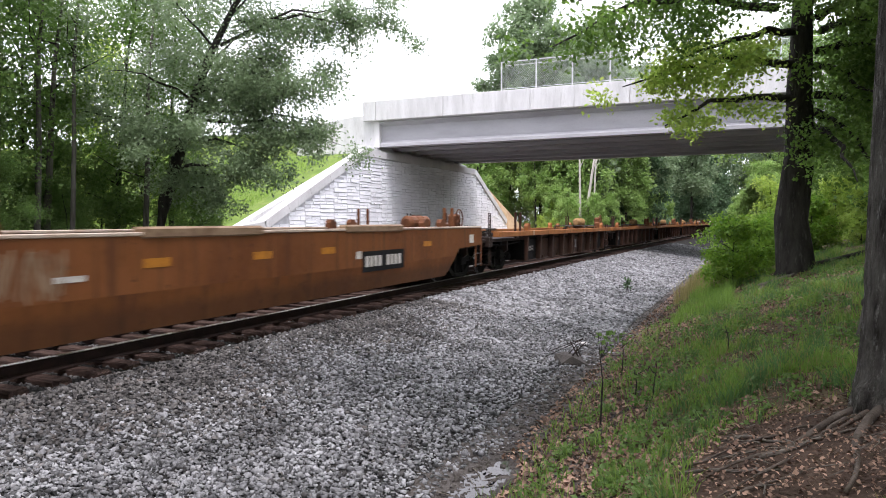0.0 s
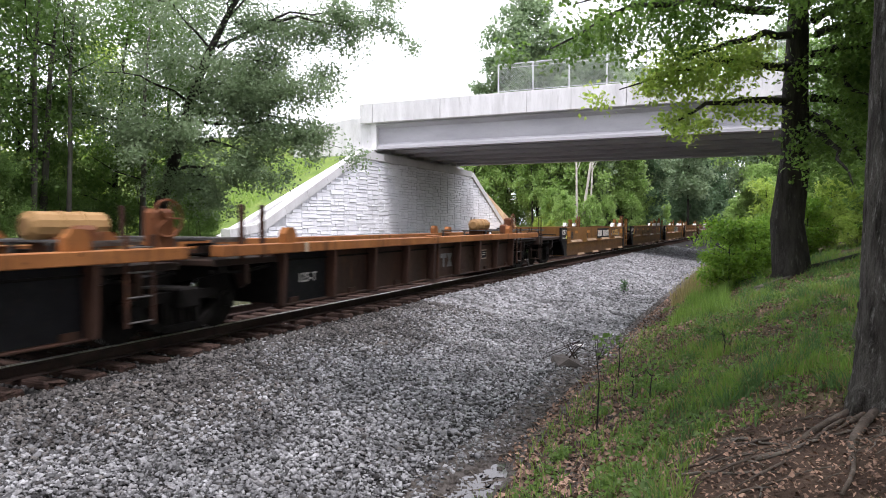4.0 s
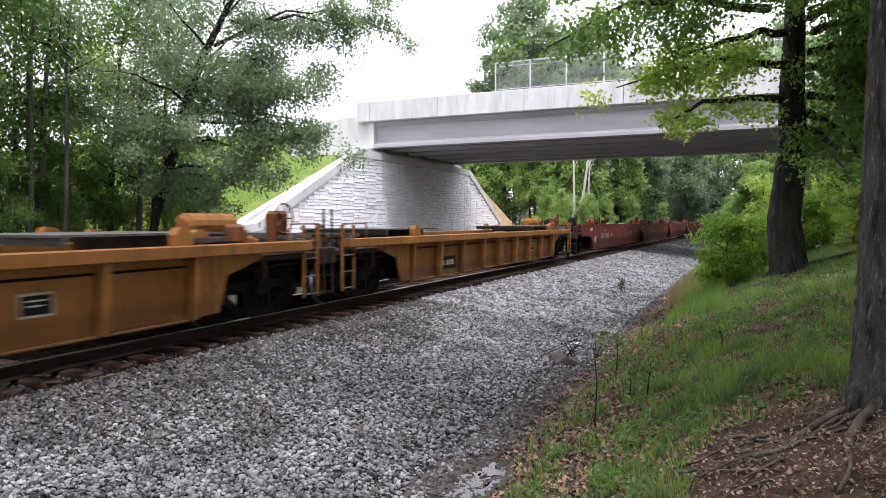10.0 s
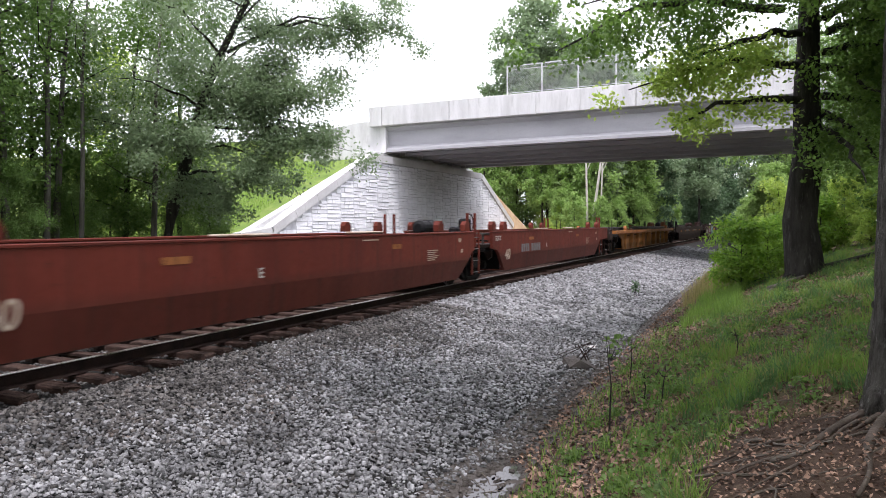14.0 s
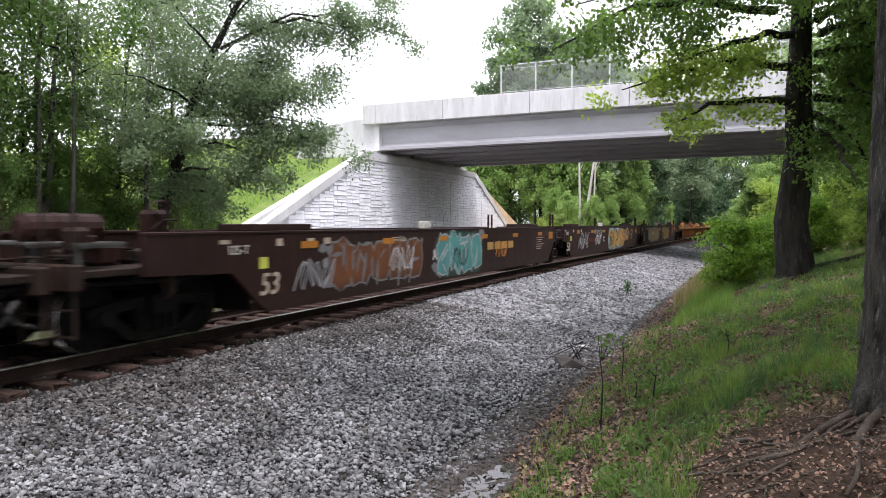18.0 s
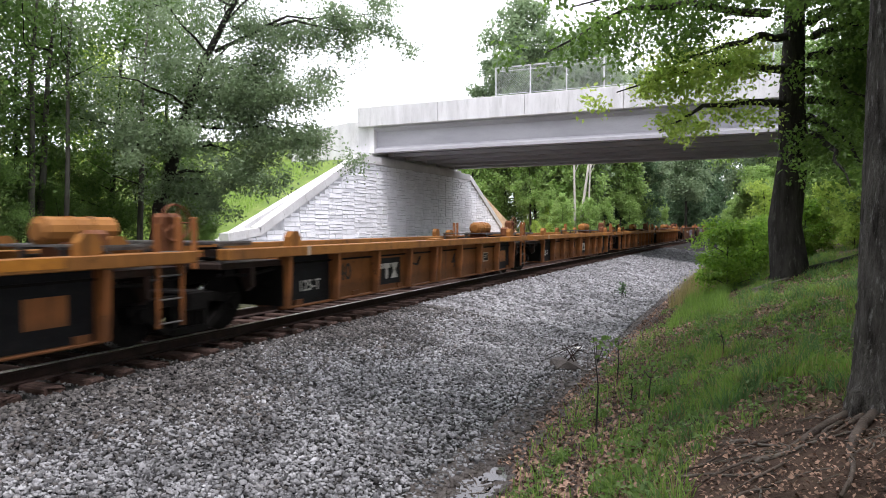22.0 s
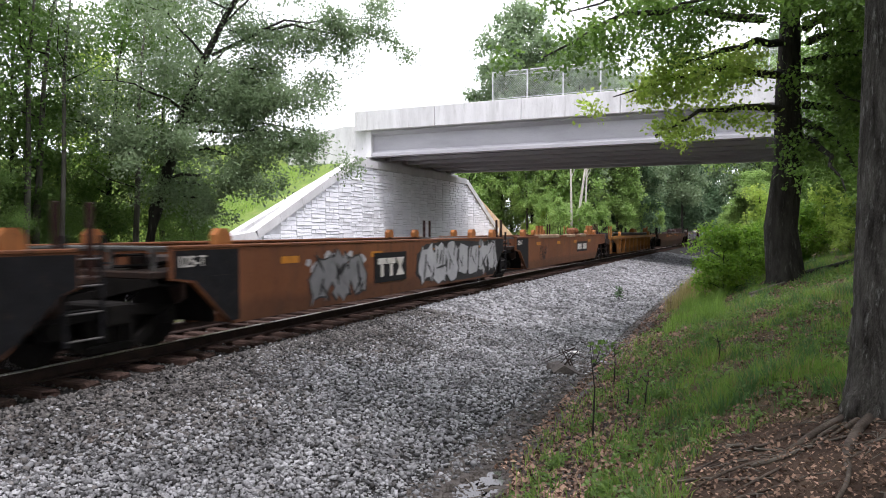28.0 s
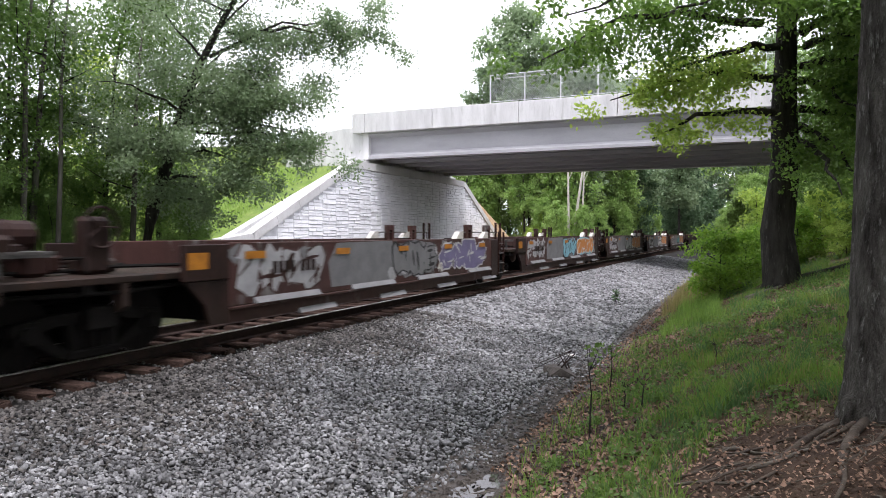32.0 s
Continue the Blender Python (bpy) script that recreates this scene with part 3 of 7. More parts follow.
def tree(name, label, height, radius, crown_from, crown_r, clusters, leaves, leaf, seed, lean=(0, 0), bark=None, leaf_material=None, boughs=(), bough_leaves=0, bough_material=None, power=1.5, more=None):
    """A tapered trunk with limbs that carry clumps of leaves. Built at the origin. boughs: long limbs as start, end, clumps and spread."""
    rng = random.Random(seed)
    t = thing(name, label, "tree", group="woodland trees")
    bark = bark or BARK
    top = Vector((lean[0], lean[1], height * 0.93))
    path, rad = [], []
    for k in range(9):
        a = k / 8
        wob = radius * 0.5 * (0 < k)
        path.append(Vector((top.x * a ** power + rng.uniform(-1, 1) * wob, top.y * a ** power + rng.uniform(-1, 1) * wob, -0.25 + (height * 0.93 + 0.25) * a)))
        rad.append(radius * (1.0 - 0.9 * a) + (radius * 0.5 if k == 0 else 0))
    path.insert(1, path[0].lerp(path[1], 0.22))
    rad.insert(1, radius * 1.05)
    sh = Shape().tube(path, rad, 10)
    sh.smooth = True
    part("trunk", sh, bark, t)
    centres, spreads = [], []
    for k in range(clusters):
        a = (k + 0.5) / clusters
        z = height * (crown_from + (1 - crown_from) * a)
        belly = math.sin(3.14159 * min(0.12 + 0.86 * a, 1)) ** 0.7
        ang = k * 2.4 + rng.uniform(-0.5, 0.5)
        r = crown_r * belly * rng.uniform(0.35, 1.05)
        p, s = Vector((top.x * a + r * math.cos(ang), top.y * a + r * math.sin(ang), z + rng.uniform(-0.4, 0.4))), crown_r * rng.uniform(0.26, 0.44)
        z0 = max(min(p.z - 0.35 * math.hypot(p.x, p.y), height * 0.88), height * crown_from * 0.75)
        b = z0 / (height * 0.93)
        pth = limb_path(Vector((top.x * b ** power, top.y * b ** power, z0)), p, rng)
        r0 = max(radius * 0.36 * (1 - 0.8 * b), 0.015)
        if k % 2 == 0 or height < 8:
            lm = Shape().tube(pth, [r0 * (1 - 0.85 * q / 5) for q in range(6)], 5, False)
            lm.smooth = True
            part("limb", lm, bark, t)
        centres += [p, pth[3] + Vector((rng.uniform(-1, 1), rng.uniform(-1, 1), rng.uniform(-0.3, 0.5))) * s]
        spreads += [s, s * 0.75]
    if leaves:
        part("crown", leaf_cloud("crown", centres, spreads, leaves, leaf, leaf_material or LEAF, seed), None, t)
    if boughs:
        centres, spreads = [], []
        for p0, p1, n, s in boughs:
            pth = limb_path(p0, p1, rng, 0.06, 8)
            lm = Shape().tube(pth, [radius * 0.24 * (1 - 0.88 * q / 8) for q in range(9)], 6, False)
            lm.smooth = True
            part("bough", lm, bark, t)
            for q in range(n):
                a = 0.3 + 0.72 * q / max(n - 1, 1)
                c = Vector(p0).lerp(Vector(p1), a) + Vector((rng.uniform(-1, 1), rng.uniform(-1, 1), rng.uniform(-0.5, 0.7))) * s * 0.8
                centres.append(c)
                spreads.append(s * rng.uniform(0.7, 1.15) * (1.1 - 0.4 * a))
        part("bough_leaves", leaf_cloud("bough_leaves", centres, spreads, bough_leaves, leaf, bough_material or leaf_material or LEAF, seed + 1), None, t)
    if more:
        bm_set = tree("tree", label, height, radius, crown_from, crown_r, 0, 0, leaf, seed + 5, lean, bark, leaf_material, more[0], more[1], more[2])
        for o in list(bm_set.children):
            if o.name.startswith("bough"):
                o.parent = t
            else:
                bpy.data.objects.remove(o)
        bpy.data.objects.remove(bm_set)
    return t


def place(t, x, y, turn=0, size=1.0):
    t.matrix_world = pose(x, y, ground_z(x, y), 0, 0, turn) @ Matrix.Scale(size, 4)
    return t


def again(t, x, y, turn=0, size=1.0, tall=1.0):
    c = copy_thing(t, pose(x, y, ground_z(x, y), 0, 0, turn))
    c.scale = (size, size, size * tall)
    return c


# the large leaning tree across the line, and the wood behind it
def west_wood():
    big = tree("tree", "tall grey-green broad-leaved tree leaning over the line", 12.5, 0.25, 0.45, 3.4, 26, 28000, 0.09, 21, (3.6, 2.2), leaf_material=LEAF_GREY, power=1.7,
               boughs=[((2.3, 1.3, 8.2), (7.3, 3.0, 7.7), 10, 0.75), ((1.8, 1.1, 7.5), (6.6, 2.7, 8.5), 10, 0.85), ((0.9, 0.6, 5.2), (5.5, 2.1, 4.4), 11, 0.9), ((1.1, 0.7, 6.1), (4.7, 1.7, 5.6), 10, 0.95),
                       ((1.4, 0.9, 6.8), (4.0, 1.5, 6.8), 8, 0.9), ((0.5, 0.3, 4.6), (-1.5, -1.1, 5.4), 7, 0.9), ((0.6, 0.4, 4.9), (2.3, -1.0, 4.3), 6, 0.8), ((0.4, 0.3, 3.7), (3.8, 0.7, 3.6), 8, 0.8), ((0.3, 0.2, 3.2), (2.9, 0.3, 2.8), 6, 0.7),
                       ((1.3, 0.8, 6.3), (4.6, 2.2, 6.2), 9, 0.9), ((0.9, 0.6, 5.4), (4.9, 2.3, 5.0), 9, 0.85), ((0.6, 0.4, 4.6), (3.6, 1.8, 4.0), 8, 0.8), ((0.4, 0.3, 3.6), (2.7, 1.3, 3.2), 7, 0.7), ((0.6, 0.3, 5.0), (0.9, -1.3, 4.2), 6, 0.8)],
               bough_leaves=50000)
    place(big, -16.5, 15.2)
    b = tree("tree", "slender dark-trunked tree with grey-green leaves", 15, 0.16, 0.24, 3.0, 32, 21000, 0.115, 22, (0.5, 0.4), leaf_material=LEAF)
    place(b, -18.4, 11.2)
    c = tree("tree", "bushy woodland tree with drooping green branches", 11, 0.13, 0.2, 3.0, 30, 21000, 0.115, 23, (0.4, 0.8), leaf_material=LEAF)
    place(c, -19.6, 16.5)
    # pale leaves put the sunlight behind the wood into the colour
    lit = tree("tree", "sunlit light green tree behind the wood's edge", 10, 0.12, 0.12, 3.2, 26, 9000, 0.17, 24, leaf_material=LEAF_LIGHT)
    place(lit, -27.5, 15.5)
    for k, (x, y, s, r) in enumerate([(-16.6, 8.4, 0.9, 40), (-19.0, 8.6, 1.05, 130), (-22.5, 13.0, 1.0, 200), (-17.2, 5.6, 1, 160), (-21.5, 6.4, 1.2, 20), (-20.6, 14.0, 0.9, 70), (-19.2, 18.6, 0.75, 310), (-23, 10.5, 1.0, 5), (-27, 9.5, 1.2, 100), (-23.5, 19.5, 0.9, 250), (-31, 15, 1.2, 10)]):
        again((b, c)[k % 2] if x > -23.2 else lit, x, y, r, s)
    for k, (x, y, s, r) in enumerate([(-16.4, 10.2, 0.34, 0), (-17.9, 13.6, 0.3, 200), (-18.2, 9.2, 0.42, 10), (-15.6, 16.6, 0.26, 140), (-16.0, 6.6, 0.34, 260), (-19.5, 19.8, 0.36, 10), (-19, 13.4, 0.4, 33), (-17.0, 17.8, 0.36, 80), (-19.8, 15.2, 0.42, 120), (-18.6, 17.0, 0.4, 190), (-20.5, 10.5, 0.45, 300), (-21.2, 17.2, 0.42, 20)]):
        tagged(again(c, x, y, r, s), "leafy understorey shrub at the wood's edge", "shrub")
    for x, y, r in ((-17.6, 11.2, 0.1), (-17.8, 12.4, 0.085), (-20.2, 12.2, 0.14), (-17.3, 9.4, 0.09), (-21.5, 15.0, 0.12), (-17.6, 15.9, 0.09), (-18.4, 13.1, 0.1), (-17.2, 13.0, 0.07)):
        t = thing("bare_trunk", "thin dark woodland trunk", "tree", pose(x, y, ground_z(x, y)))
        side = random.Random(int(100 * r) + int(y))
        lx, ly = side.uniform(-0.5, 0.5), side.uniform(-0.6, 0.6)
        sh = Shape().tube([(0, 0, -0.2), (0.06 + 0.1 * lx, 0.03, 2), (0.3 * lx + 0.08, 0.2 * ly, 4), (0.5 * lx - 0.05, 0.6 * ly, 6.5), (lx, ly, 9)], [r * 1.2, r, r * 0.85, r * 0.6, r * 0.3], 8)
        sh.smooth = True
        part("trunk", sh, GREY_BARK, t)
        for k in range(5):
            h, a = side.uniform(2.5, 9), side.uniform(0, 6.283)
            ln = side.uniform(0.8, 1.8)
            lm = Shape().tube([(0.05 + lx * h / 14, 0.05 + ly * h / 14, h), (0.5 * ln * math.cos(a), 0.5 * ln * math.sin(a), h + 0.25), (ln * math.cos(a), ln * math.sin(a), h + 0.7)], [r * 0.3, r * 0.2, r * 0.08], 5, False)
            part("limb", lm, BARK, t)
    # dark leaves give this back row its deep-wood shade by colour
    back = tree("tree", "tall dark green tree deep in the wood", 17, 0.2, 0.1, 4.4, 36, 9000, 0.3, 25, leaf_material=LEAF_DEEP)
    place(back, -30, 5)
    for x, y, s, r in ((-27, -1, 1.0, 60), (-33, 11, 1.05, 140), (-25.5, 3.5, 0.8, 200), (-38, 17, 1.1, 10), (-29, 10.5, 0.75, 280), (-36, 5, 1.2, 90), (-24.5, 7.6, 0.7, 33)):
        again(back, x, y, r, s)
    return b, c, lit


WOOD_A, WOOD_B, WOOD_LIT = west_wood()


def far_wood(lit):
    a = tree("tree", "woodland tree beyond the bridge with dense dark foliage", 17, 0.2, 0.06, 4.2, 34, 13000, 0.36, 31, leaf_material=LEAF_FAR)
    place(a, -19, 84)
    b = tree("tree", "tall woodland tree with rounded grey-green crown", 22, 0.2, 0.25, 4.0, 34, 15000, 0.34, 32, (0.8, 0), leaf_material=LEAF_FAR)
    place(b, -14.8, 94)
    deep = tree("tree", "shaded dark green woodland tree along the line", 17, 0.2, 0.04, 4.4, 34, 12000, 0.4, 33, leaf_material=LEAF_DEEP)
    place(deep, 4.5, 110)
    rng = random.Random(4)
    for k in range(44):
        y = (83 if k % 2 == 0 else 75) + (k // 2) * 4.2 + rng.uniform(-1.5, 1.5)
        x = bend(y) + (rng.uniform(-27, -14.2) if k % 2 == 0 else rng.uniform(0.2, 12))
        # trees farther in take the dark leaves that hold the shade
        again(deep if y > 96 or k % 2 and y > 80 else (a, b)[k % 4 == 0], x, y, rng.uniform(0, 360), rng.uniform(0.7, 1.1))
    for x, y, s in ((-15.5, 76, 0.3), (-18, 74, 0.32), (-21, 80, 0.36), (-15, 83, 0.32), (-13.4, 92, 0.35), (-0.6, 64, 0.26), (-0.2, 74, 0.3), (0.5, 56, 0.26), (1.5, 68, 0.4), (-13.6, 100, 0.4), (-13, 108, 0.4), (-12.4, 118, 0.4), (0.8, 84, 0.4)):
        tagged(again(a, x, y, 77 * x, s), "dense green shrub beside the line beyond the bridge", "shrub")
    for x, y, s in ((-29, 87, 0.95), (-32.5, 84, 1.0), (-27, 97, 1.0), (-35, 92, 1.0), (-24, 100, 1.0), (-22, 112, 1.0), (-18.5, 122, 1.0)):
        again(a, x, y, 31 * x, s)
    # the line bends out of sight behind these
    for k in range(16):
        again(deep, -15 + 2.1 * k * 0.9, 172 + 9 * (k % 3) - 0.3 * k, 50 * k, 1.35 + 0.05 * (k % 4)) if bend(172) + TRACK_X - 6 > -15 + 2.1 * k * 0.9 or -15 + 2.1 * k * 0.9 > bend(190) + TRACK_X + 6 else None
    for x, y, lean, r in ((-16.6, 76.5, 0.9, 0.17), (-17.2, 76.8, -0.2, 0.14), (-15.9, 77.5, 0.2, 0.11)):
        t = thing("dead_tree", "pale bare leaning trunk at the wood's edge", "tree", pose(x, y, ground_z(x, y)))
        sh = Shape().tube([(0, 0, -0.2), (lean * 0.3, 0, 4), (lean, 0.2, 9), (lean * 1.3, 0.3, 12)], [r * 1.1, r, r * 0.7, r * 0.3], 8)
        sh.smooth = True
        part("trunk", sh, PALE_BARK, t)
        part("limb", Shape().tube([(lean * 0.9, 0.15, 8), (lean + 0.5, 0.2, 9.2), (lean + 0.8, 0.3, 10.6)], [r * 0.4, r * 0.3, r * 0.12], 6, False), PALE_BARK, t)
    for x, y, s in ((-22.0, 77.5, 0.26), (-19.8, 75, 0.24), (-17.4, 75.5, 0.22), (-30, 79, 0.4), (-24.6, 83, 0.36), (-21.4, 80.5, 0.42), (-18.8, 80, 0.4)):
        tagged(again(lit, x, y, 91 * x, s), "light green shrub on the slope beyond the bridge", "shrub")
    # high crowns that stand behind the bridge
    b = tree("tree", "tall grey-green tree standing above the bridge", 22, 0.2, 0.25, 4.0, 34, 15000, 0.34, 32, (0.8, 0), leaf_material=LEAF_GREY)
    place(b, -17.5, 93)
    for x, y, s, r in ((-28.6, 90, 1.5, 15), (-31.0, 92, 1.15, 250), (-25.6, 90, 1.2, 200), (-22.6, 91, 1.25, 80), (-19.5, 88, 1.25, 0), (-16.5, 94, 1.15, 120), (-13.0, 104, 1.15, 220), (-21, 99, 1.2, 40), (-9.5, 135, 1.3, 300), (3.5, 88, 1.1, 30), (1.0, 104, 1.2, 70)):
        again(b, x, y, r, s)


far_wood(WOOD_LIT)


# the oak on the bank, the near trunk, and their foliage
def bank_trees():
    # boughs: light put into leaf colour, pale on sunlit sprays, dark on the rest
    oak = tree("oak_tree", "stout dark-barked oak on the grassy bank", 13, 0.43, 0.64, 5.0, 26, 16000, 0.1, 41, (-0.3, 0.2), leaf_material=LEAF,
               boughs=[((-0.2, -0.2, 4.9), (-3.6, -3.3, 4.1), 11, 0.6), ((-0.2, -0.2, 4.1), (-2.7, -3.5, 3.2), 9, 0.5), ((-0.2, -0.1, 5.7), (-2.7, -2.9, 4.5), 9, 0.7)],
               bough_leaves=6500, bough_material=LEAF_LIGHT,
               more=([((-0.6, -0.8, 6.1), (-4.3, -6.4, 4.3), 13, 0.7), ((-0.6, -0.8, 6.8), (-3.9, -6.2, 5.1), 12, 0.8), ((-0.1, 0, 6.7), (-2.4, -4.4, 5.4), 9, 0.9), ((0.3, 0.1, 4.9), (1.3, -1.9, 3.7), 8, 0.8),
                      ((0.3, 0, 3.8), (1.4, -2.0, 2.1), 9, 0.75), ((0.4, 0.1, 5.7), (1.3, -1.9, 5.3), 8, 0.9), ((0.3, 0, 3.4), (0.8, -3.0, 2.0), 7, 0.6), ((-0.1, 0, 7.3), (-1.3, -3.9, 6.4), 9, 0.9), ((0.2, 0, 6.4), (0.3, -4.2, 5.6), 8, 0.8),
                      ((0.3, 0, 7.0), (2.3, -2.4, 7.2), 10, 1.0), ((0.2, 0, 7.8), (1.5, -3.6, 7.2), 10, 1.0), ((0.3, 0, 5.2), (2.3, -1.6, 4.7), 10, 0.9), ((0.3, 0, 4.2), (2.4, -1.2, 3.2), 10, 0.9), ((0.3, 0, 6.0), (2.2, -2.6, 5.9), 9, 1.0)],
                     34000, LEAF_OAK))
    place(oak, 1.14, 18.2)
    t = tree("young_tree", "green leafy tree on the bank behind the oak", 9, 0.12, 0.1, 3.0, 26, 11000, 0.15, 42, leaf_material=LEAF)
    place(t, 6.2, 23)
    for x, y, s, r in ((8, 19, 1.1, 40), (6.5, 29, 1.2, 100), (4.4, 35, 1.0, 220), (10, 26, 1.3, 10), (11, 16, 1.2, 250), (4.2, 27, 0.6, 80), (9.0, 37, 1.1, 180), (7.2, 17, 0.8, 0), (4.9, 19.5, 0.75, 33), (5.4, 16.0, 0.7, 200), (4.0, 22.5, 0.7, 300)):
        again(t, x, y, r, s)
    for x, y, s, r in ((12, 22, 1.1, 0), (14, 30, 1.2, 90), (8.5, 12.5, 1.0, 50), (10.5, 10, 1.1, 170), (6.2, 33, 1.0, 60)):
        again(WOOD_B, x, y, r, s)
    # unseen trees added behind and beside the viewer to shade the foreground
    for k, (x, y, s, r) in enumerate(((5.5, 2, 1.1, 0), (4.2, -4, 1.0, 90), (7, -9, 1.2, 40), (2.5, -11, 1.1, 200), (8, 5.5, 1.0, 120), (-15.6, -2, 1.1, 20), (-17, 1.5, 1.1, 100), (-16, -8, 1.2, 250), (4, -18, 1.2, 10), (-18, -15, 1.1, 70))):
        again((WOOD_A, WOOD_B)[k % 2], x, y, r, s)
    # sky-blocking crowns out of view, added to darken the near ballast
    tall = tree("tree", "unseen broad-crowned tree added to shade the near ballast", 16, 0.26, 0.45, 5.2, 34, 5000, 0.5, 46, leaf_material=LEAF)
    place(tall, 1.5, -5.5)
    for x, y, s, r in ((-3.5, -8, 1.0, 40), (2.8, -9, 1.05, 120), (7.5, -1, 1.0, 200), (0.5, -15, 1.0, 300), (-17.5, -4, 1.15, 20), (-18.6, 1.0, 1.1, 160), (-16.8, -10, 1.2, 90)):
        again(tall, x, y, r, s)
    bush = tree("bush", "bright green leafy bush at the foot of the oak", 1.7, 0.03, 0.05, 0.95, 28, 6000, 0.085, 43, leaf_material=LEAF_MID)
    tagged(place(bush, -0.3, 19.6), category="bush")
    gold = tree("bush", "pale yellow-green flowering bush behind the oak", 2.6, 0.03, 0.1, 1.0, 26, 5200, 0.09, 44, leaf_material=LEAF_LIGHT)
    tagged(place(gold, 0.75, 25.5), category="bush")
    for x, y, s, r in ((2.6, 25, 0.8, 80), (3.4, 27.5, 0.9, 190), (3.0, 22.5, 0.55, 20)):
        tagged(again(gold, x, y, r, s), category="bush")
    for x, y, s, r in ((0.35, 21.2, 0.85, 60), (0.7, 24, 0.9, 150), (-0.8, 23.5, 0.5, 240), (1.9, 24.5, 1.0, 10)):
        tagged(again(bush, x, y, r, s), category="bush")
    near = thing("near_tree", "rough grey-barked trunk on the bank with spreading roots", "tree", pose(1.04, 5.85, ground_z(1.04, 5.85)))
    rng = random.Random(2)
    sh = Shape()
    zs = [-0.3, -0.05] + [0.05 * k for k in range(1, 56)] + [3.2, 4.0, 6.0, 9.0, 12.5]
    n = 72
    for i, z in enumerate(zs):
        r = float(np.interp(z, [-0.3, -0.05, 0.1, 0.22, 0.4, 0.7, 1.4, 3.0, 6.0, 9.0, 12.5], [0.36, 0.31, 0.285, 0.27, 0.258, 0.248, 0.24, 0.225, 0.19, 0.14, 0.05]))
        for k in range(n):
            a = 6.2832 * k / n
            q = Vector((math.cos(a), math.sin(a), 0))
            plate = abs(noise.noise((q.x * 4.2, q.y * 4.2, z * 1.3))) + 0.5 * abs(noise.noise((q.x * 9, q.y * 9, z * 4.0)))
            rr = r * (1 - 0.09 * (1 - min(plate * 2.6, 1.0)) + 0.02 * noise.noise((q.x * 14, q.y * 14, z * 16))) * (1 + (0.16 * max(0, math.cos(5 * a + 0.6)) if z < 0.12 else 0))
            sh.v.append((0.012 * z + rr * q.x, rr * q.y, z))
        if i:
            sh.f += [((i - 1) * n + k, (i - 1) * n + (k + 1) % n, i * n + (k + 1) % n, i * n + k) for k in range(n)]
    sh.smooth = True
    part("trunk", sh, NEAR_BARK, near)
    crown = []
    for k in range(22):
        a, h = k * 2.4, 7.2 + 6.5 * k / 22
        crown.append((1.0 * rng.uniform(1.0, 4.4) * math.cos(a), rng.uniform(1.0, 4.0) * math.sin(a), h))
        if k % 2 == 0:
            lm = Shape().tube(limb_path((0.1, 0, h - 1.6), crown[-1], rng), [0.09, 0.08, 0.06, 0.045, 0.03, 0.02], 6, False)
            part("limb", lm, NEAR_BARK, near)
    part("crown", leaf_cloud("crown", crown, [1.5] * 22, 9000, 0.2, LEAF, 48), None, near)
    second = thing("tree", "dark mossy trunk with a knot, behind the grey-barked one", "tree", pose(1.37, 8.3, ground_z(1.37, 8.3)), "woodland trees")
    sh = Shape().tube([(0, 0, -0.3), (0, 0, 0.1), (0.01, 0, 0.5), (0.03, 0.02, 2.0), (0.06, 0.1, 5.0), (0.2, 0.2, 9.0), (0.2, 0.3, 12.0)], [0.34, 0.26, 0.21, 0.19, 0.17, 0.11, 0.04], 14)
    sh.smooth = True
    part("trunk", sh, GREY_BARK, second)
    part("knot", Shape().tube([(-0.17, -0.1, 0.32), (-0.25, -0.13, 0.33)], [0.07, 0.04], 9), BARK, second, "dark hollow knot")
    tops = [(1.6 * math.cos(2.4 * k), 1.6 * math.sin(2.4 * k), 6.5 + 0.45 * k) for k in range(12)]
    for k in range(0, 12, 3):
        part("limb", Shape().tube(limb_path((0.12, 0.15, tops[k][2] - 1.2), tops[k], rng), [0.06, 0.05, 0.04, 0.03, 0.02, 0.012], 6, False), GREY_BARK, second)
    part("crown", leaf_cloud("crown", tops, [1.2] * 12, 7000, 0.14, LEAF_OAK, 49), None, second)
    base = Vector((1.04, 5.85, ground_z(1.04, 5.85)))
    for end, r, wig in (((-0.3, 4.65), 0.05, 0.12), ((0.4, 4.0), 0.06, 0.1), ((0.9, 4.2), 0.05, -0.08), ((0.2, 5.4), 0.045, 0.1), ((-0.1, 5.2), 0.03, -0.12), ((1.6, 4.6), 0.05, 0.1), ((-0.55, 4.9), 0.03, 0.2), ((-0.35, 4.2), 0.028, -0.17), ((0.0, 3.9), 0.03, 0.22), ((0.75, 4.9), 0.025, -0.2), ((0.5, 5.0), 0.02, 0.26)):
        pts = []
        for k in range(9):
            a = 0.15 + 0.85 * k / 8
            x, y = base.x + (end[0] - base.x) * a, base.y + (end[1] - base.y) * a
            x += wig * math.sin(a * 5 + wig * 30)
            y += wig * 0.6 * math.cos(a * 6)
            pts.append((x - base.x, y - base.y, ground_z(x, y) + r * 0.25 + 0.02 * math.sin(9 * a) - base.z))
        rt = Shape().tube(pts, [r * (0.62 - 0.45 * k / 8) * (1 + 0.18 * math.sin(5.3 * k + 40 * wig)) for k in range(9)], 7)
        rt.smooth = True
        part("root", rt, ROOT, near)


bank_trees()


